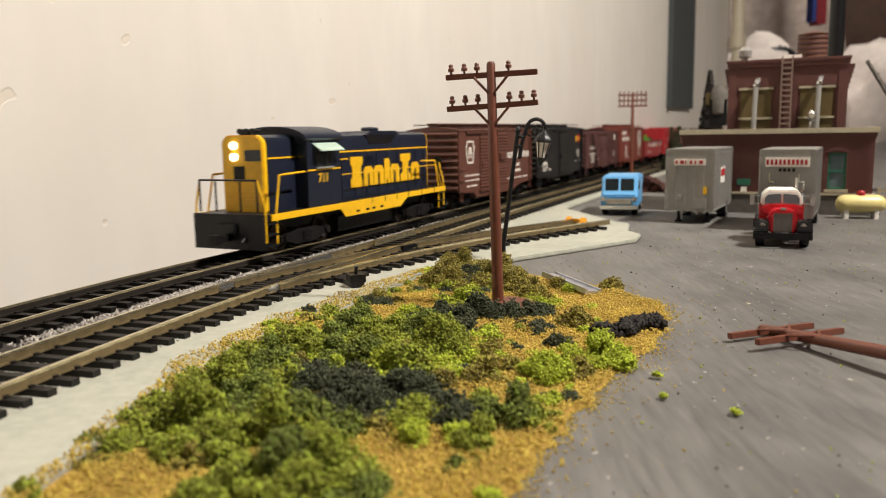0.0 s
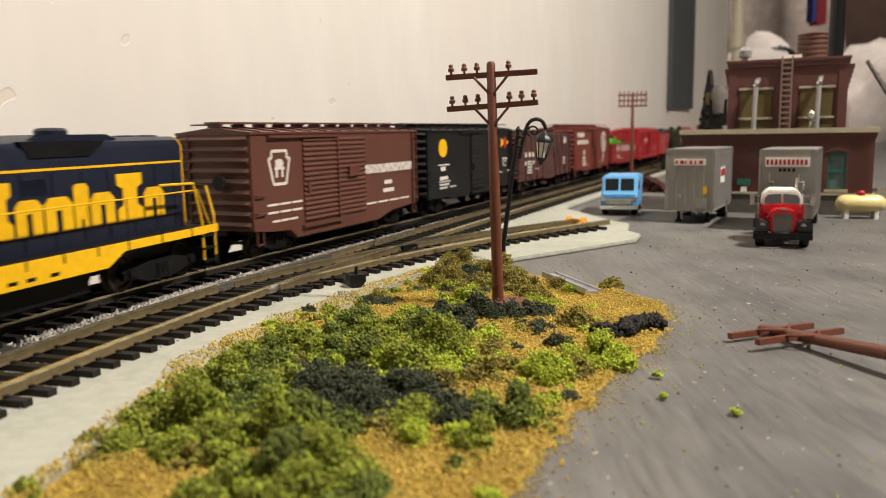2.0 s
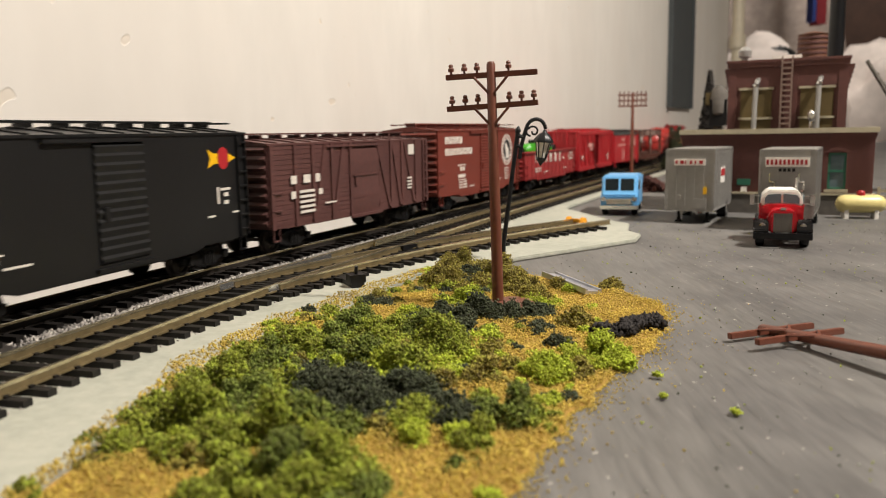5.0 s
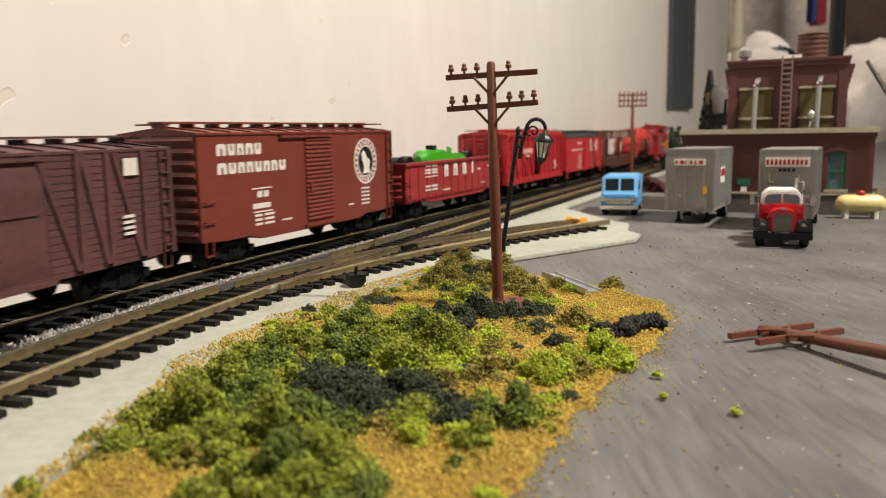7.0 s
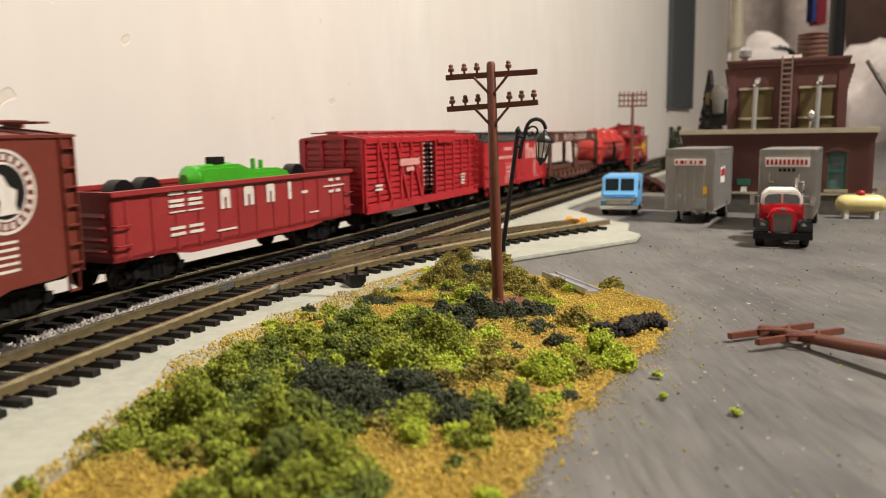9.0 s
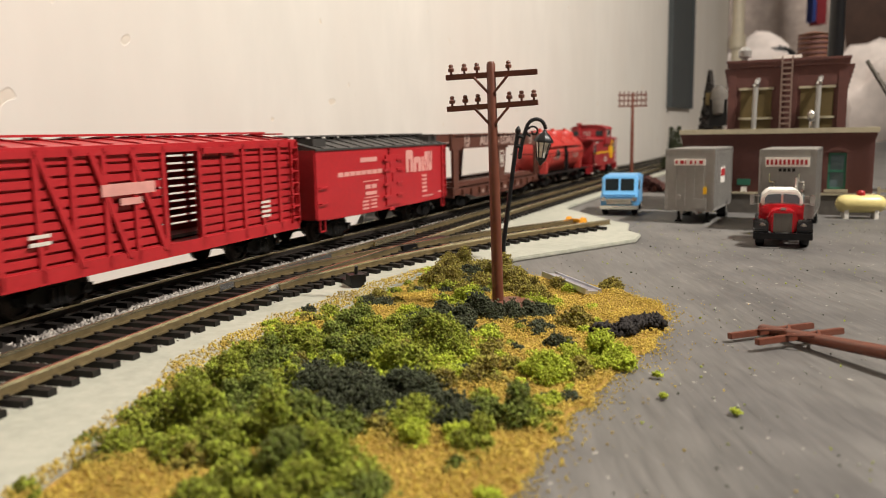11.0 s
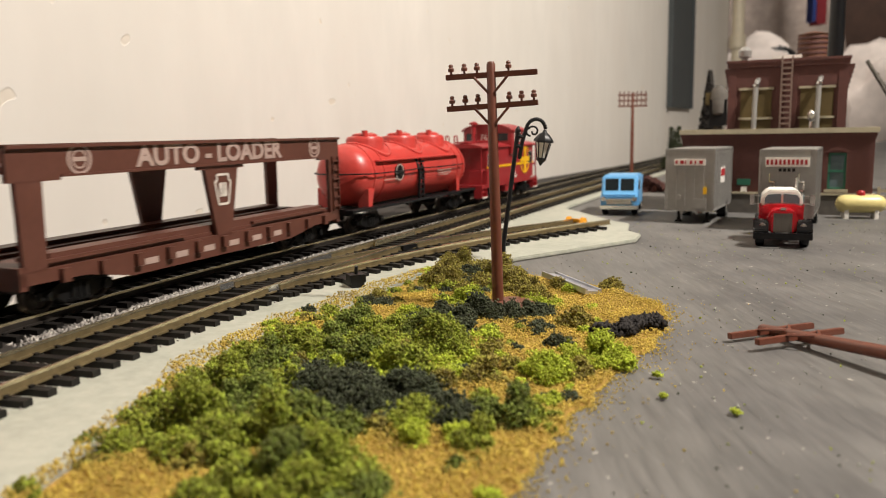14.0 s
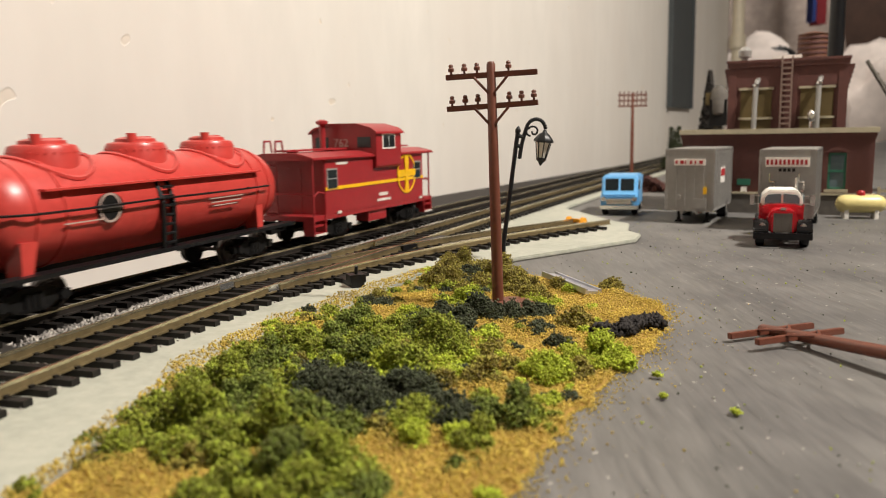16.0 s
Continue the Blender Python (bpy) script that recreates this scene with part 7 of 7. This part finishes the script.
def propane_tank():
    t = thing("propane_tank", "cream yellow propane tank with red cap on two saddles", "gas tank", 243, 458, 0, -12)
    C = material("cream_yellow_paint", rgb("cfc081"), 0.4, 0, 0.08, 300, 60, 0.03)
    bm = bmesh.new()
    lathe(bm, [(0.3, -13.8), (2.6, -13.0), (4.4, -11.4), (5.2, -9), (5.2, 9), (4.4, 11.4), (2.6, 13.0), (0.3, 13.8)], (0, 0, 8.6), "x", 26)
    part("shell", bm, C, t)
    bm = bmesh.new()
    lathe(bm, [(2.2, 13.2), (2.2, 15.4), (1.4, 16.2), (0.2, 16.4)], n=16)
    part("valve_cap", bm, M_RED, t, "red valve cap")
    for x in (-8, 8):
        part("saddle", boxes((x - 1.1, x + 1.1, -3.8, 3.8, 0, 5.4)), M_WHITE, t, bevel=0.2)


propane_tank()


def lattice_fence(x, y, rz):
    t = thing("wooden_fence", "low tan wooden fence beside the building", "fence", x, y, 0, rz)
    for z in (3, 6.6, 10.2, 13.8):
        part("rail", boxes((0, 60, -0.5, 0.5, z, z + 1.6)), M_STONE, t)
    for k in range(6):
        part("post", boxes((k * 12 - 0.9, k * 12 + 0.9, -1, 1, 0, 17)), M_STONE, t)


lattice_fence(262, 474, -25)


# ---- beyond the yard: wall panel, pipe, dim basement clutter ----
def on_wall(t, off, z):
    x, y = WALL_PT(t, off)
    return (x, y, z)


def backdrop_things():
    M_SLATE = material("dark_slate_panel", rgb("3d4243"), 0.6, 0, 0.15, 40, 6, 0.1)
    M_PIPE = material("cream_pipe_paint", rgb("c8bea8"), 0.5, 0, 0.1, 60, 8, 0.05)
    M_SHEET = material("white_dust_sheet", rgb("e2d7d0"), 0.9, 0, 0.12, 30, 6, 0.3)
    M_BROWNCLOTH = material("dark_brown_cloth", rgb("3b2a22"), 0.9, 0, 0.3, 30, 6, 0.3)
    x, y = WALL_PT(876, 3)
    wall_turn = math.degrees(math.atan2(0.8828, 0.4697))
    t = thing("wall_panel", "dark slate-grey board hung on the concrete wall", "board", x, y, 90, wall_turn)
    part("panel", boxes((0, 196, -3, 2.5, 0, 620)), M_SLATE, t, bevel=2)
    part("batten", boxes((0, 12, -6, -3.2, 0, 620), (184, 196, -6, -3.2, 0, 620)), M_SLATE, t)
    bm = bmesh.new()
    x, y = WALL_PT(1515, 26)
    t = thing("drain_pipe", "cream painted vertical pipe by the wall's end", "pipe", x, y, -900)
    rod(bm, (0, 0, 0), (0, 0, 2400), 14, n=20)
    p = part("pipe", bm, M_PIPE, t)
    for z in (900, 1140, 1300, 1800):
        bm = bmesh.new()
        rod(bm, (0, 0, z), (0, 0, z + 30), 19, n=20)
        part("coupling", bm, M_PIPE, p)
    # a workbench under dust sheets, with bags and boxes on it
    t = thing("workbench", "cluttered workbench far behind the layout", "workbench", 1620, 3300, -900, 0)
    part("top", boxes((-750, 950, -300, 350, 800, 840)), M_BROWNCLOTH, t)
    for xx in (-700, 880):
        for yy in (-260, 300):
            part("leg", boxes((xx - 40, xx + 40, yy - 40, yy + 40, 0, 800)), M_BROWNCLOTH, t)

    def heap(name, label, cat, x, y, z, sx, sy, sz, mat, seed):
        bm = bmesh.new()
        bmesh.ops.create_icosphere(bm, subdivisions=4, radius=1)
        for v in bm.verts:
            d = 1 + 0.28 * noise.noise(v.co * 1.6 + Vector((seed, 0, 0))) + 0.1 * noise.noise(v.co * 5 + Vector((0, seed, 0)))
            v.co = Vector((v.co.x * sx * d, v.co.y * sy * d, max(v.co.z, -0.35) * sz * d))
        lo = min(v.co.z for v in bm.verts)
        bmesh.ops.translate(bm, vec=(0, 0, -lo), verts=bm.verts)
        tagged(new(name, mesh_of(name, bm, mat, angle=80)), label, cat).matrix_basis = pose(x * MM, y * MM, z * MM)

    heap("dust_sheet", "crumpled pale dust sheet on the workbench", "cloth", 1270, 3150, -60, 330, 120, 300, M_SHEET, 1)
    heap("dust_sheet", "crumpled pale dust sheet on the workbench", "cloth", 1900, 3180, -60, 420, 150, 315, M_SHEET, 5)
    heap("sack", "tall bundle under a dull pinkish-grey cloth on the workbench", "sack", 1400, 3470, -60, 330, 150, 720, material("dull_grey_cloth", rgb("a3968e"), 0.9, 0, 0.25, 30, 5, 0.3), 8)
    heap("brown_sack", "large dark brown bundle on the workbench", "sack", 2000, 3480, -60, 480, 140, 760, M_BROWNCLOTH, 11)
    heap("black_bag", "small black bag on the pale sheet", "bag", 1300, 3120, 255, 80, 55, 75, M_BLACK, 14)
    t = thing("hanging_jacket", "red jacket with blue edge hanging from the basement ceiling", "jacket", 1440, 3080, 430)
    part("red_cloth", boxes((-28, 8, -30, 30, 0, 1070)), paint("red_cloth", "7d1f28", 0.9), t, bevel=12)
    part("blue_edge", boxes((-42, -28.5, -26, 26, 10, 1070)), paint("blue_cloth", "2a3b7c", 0.9), t, bevel=5)
    # gable silhouettes beside the building
    t = thing("signal_shed", "narrow dark relay mast beside the building", "signal mast", 204.5, 590, 0, YAW)
    bm = bmesh.new()
    lathe(bm, [(3, 0), (3, 60), (6.5, 64), (7, 78), (3, 84)], n=12)
    part("mast", bm, M_BASE, t)
    part("cabinet", boxes((-6, 6, -5, 5, 55, 74)), M_GREYBLACK, t)
    part("lamp_box", boxes((-9, -3, -4, 2, 70, 79)), M_OLIVE, t)
    t = thing("conifer", "small dark brown model conifer beyond the building", "tree", 214, 640, 0)
    part("trunk", shape(lambda bm: rod(bm, (0, 0, 0), (0, 0, 30), 1.8, 1.2)), M_DIRT, t)
    rng = np.random.default_rng(21)
    n = 3000
    z = 18 + 80 * rng.random(n)
    r = 13 * (1 - (z - 18) / 82) * (0.35 + 0.65 * rng.random(n)) + 0.4
    a = rng.uniform(0, math.tau, n)
    crumbs("crown", np.stack([r * np.cos(a), r * np.sin(a), z], 1), rng.uniform(0.6, 1.3, n), M_DIRT, t, seed=22)
    for k, (xx, yy) in enumerate(((292, 1000), (316, 1030))):
        shrub(xx, yy, 15, M_LEAFD, "dark green foam shrub beside the far track", 7.0, 300 + k)
    # thin crane boom behind the building
    t = thing("derrick", "thin grey derrick boom behind the building", "crane", 372, 640, 0, YAW)
    part("base", boxes((-10, 10, -10, 10, 0, 40)), M_BASE, t)
    bm = bmesh.new()
    pipe(bm, [(8, 0, 40), (-30, 0, 105)], 1.6, 8)
    pipe(bm, [(14, 0, 40), (-30, 0, 105)], 1.0, 8)
    for k in range(6):
        rod(bm, (8 - 6 * k, 0, 40 + 10.3 * k), (13 - 6.8 * k, 0, 40 + 10.0 * (k + 0.5)), 0.6, n=6)
    part("boom", bm, M_BASE, t)


backdrop_things()


# ---- what moves: the train rolls along the curve ----
def rolled(t):
    return 99.7 * t - 0.043 * t * t


def motions():
    for ob, s, pivot in TRAIN:
        rows = []
        for i in range(33):
            t = i * 0.5
            a, b = Vector(along(s - rolled(t) - pivot)), Vector(along(s - rolled(t) + pivot))
            m = (a + b) / 2
            rows.append((t, pose(m.x * MM, m.y * MM, RAIL_TOP * MM, 0, 0, math.degrees(math.atan2(b.y - a.y, b.x - a.x)))))
        walk(ob, rows)
    for w, dx, r in WHEELS:
        walk(w, [(i / 15, pose(dx * MM, 0, r * MM, 0, -math.degrees(rolled(i / 15) / r), 0)) for i in range(241)])


motions()
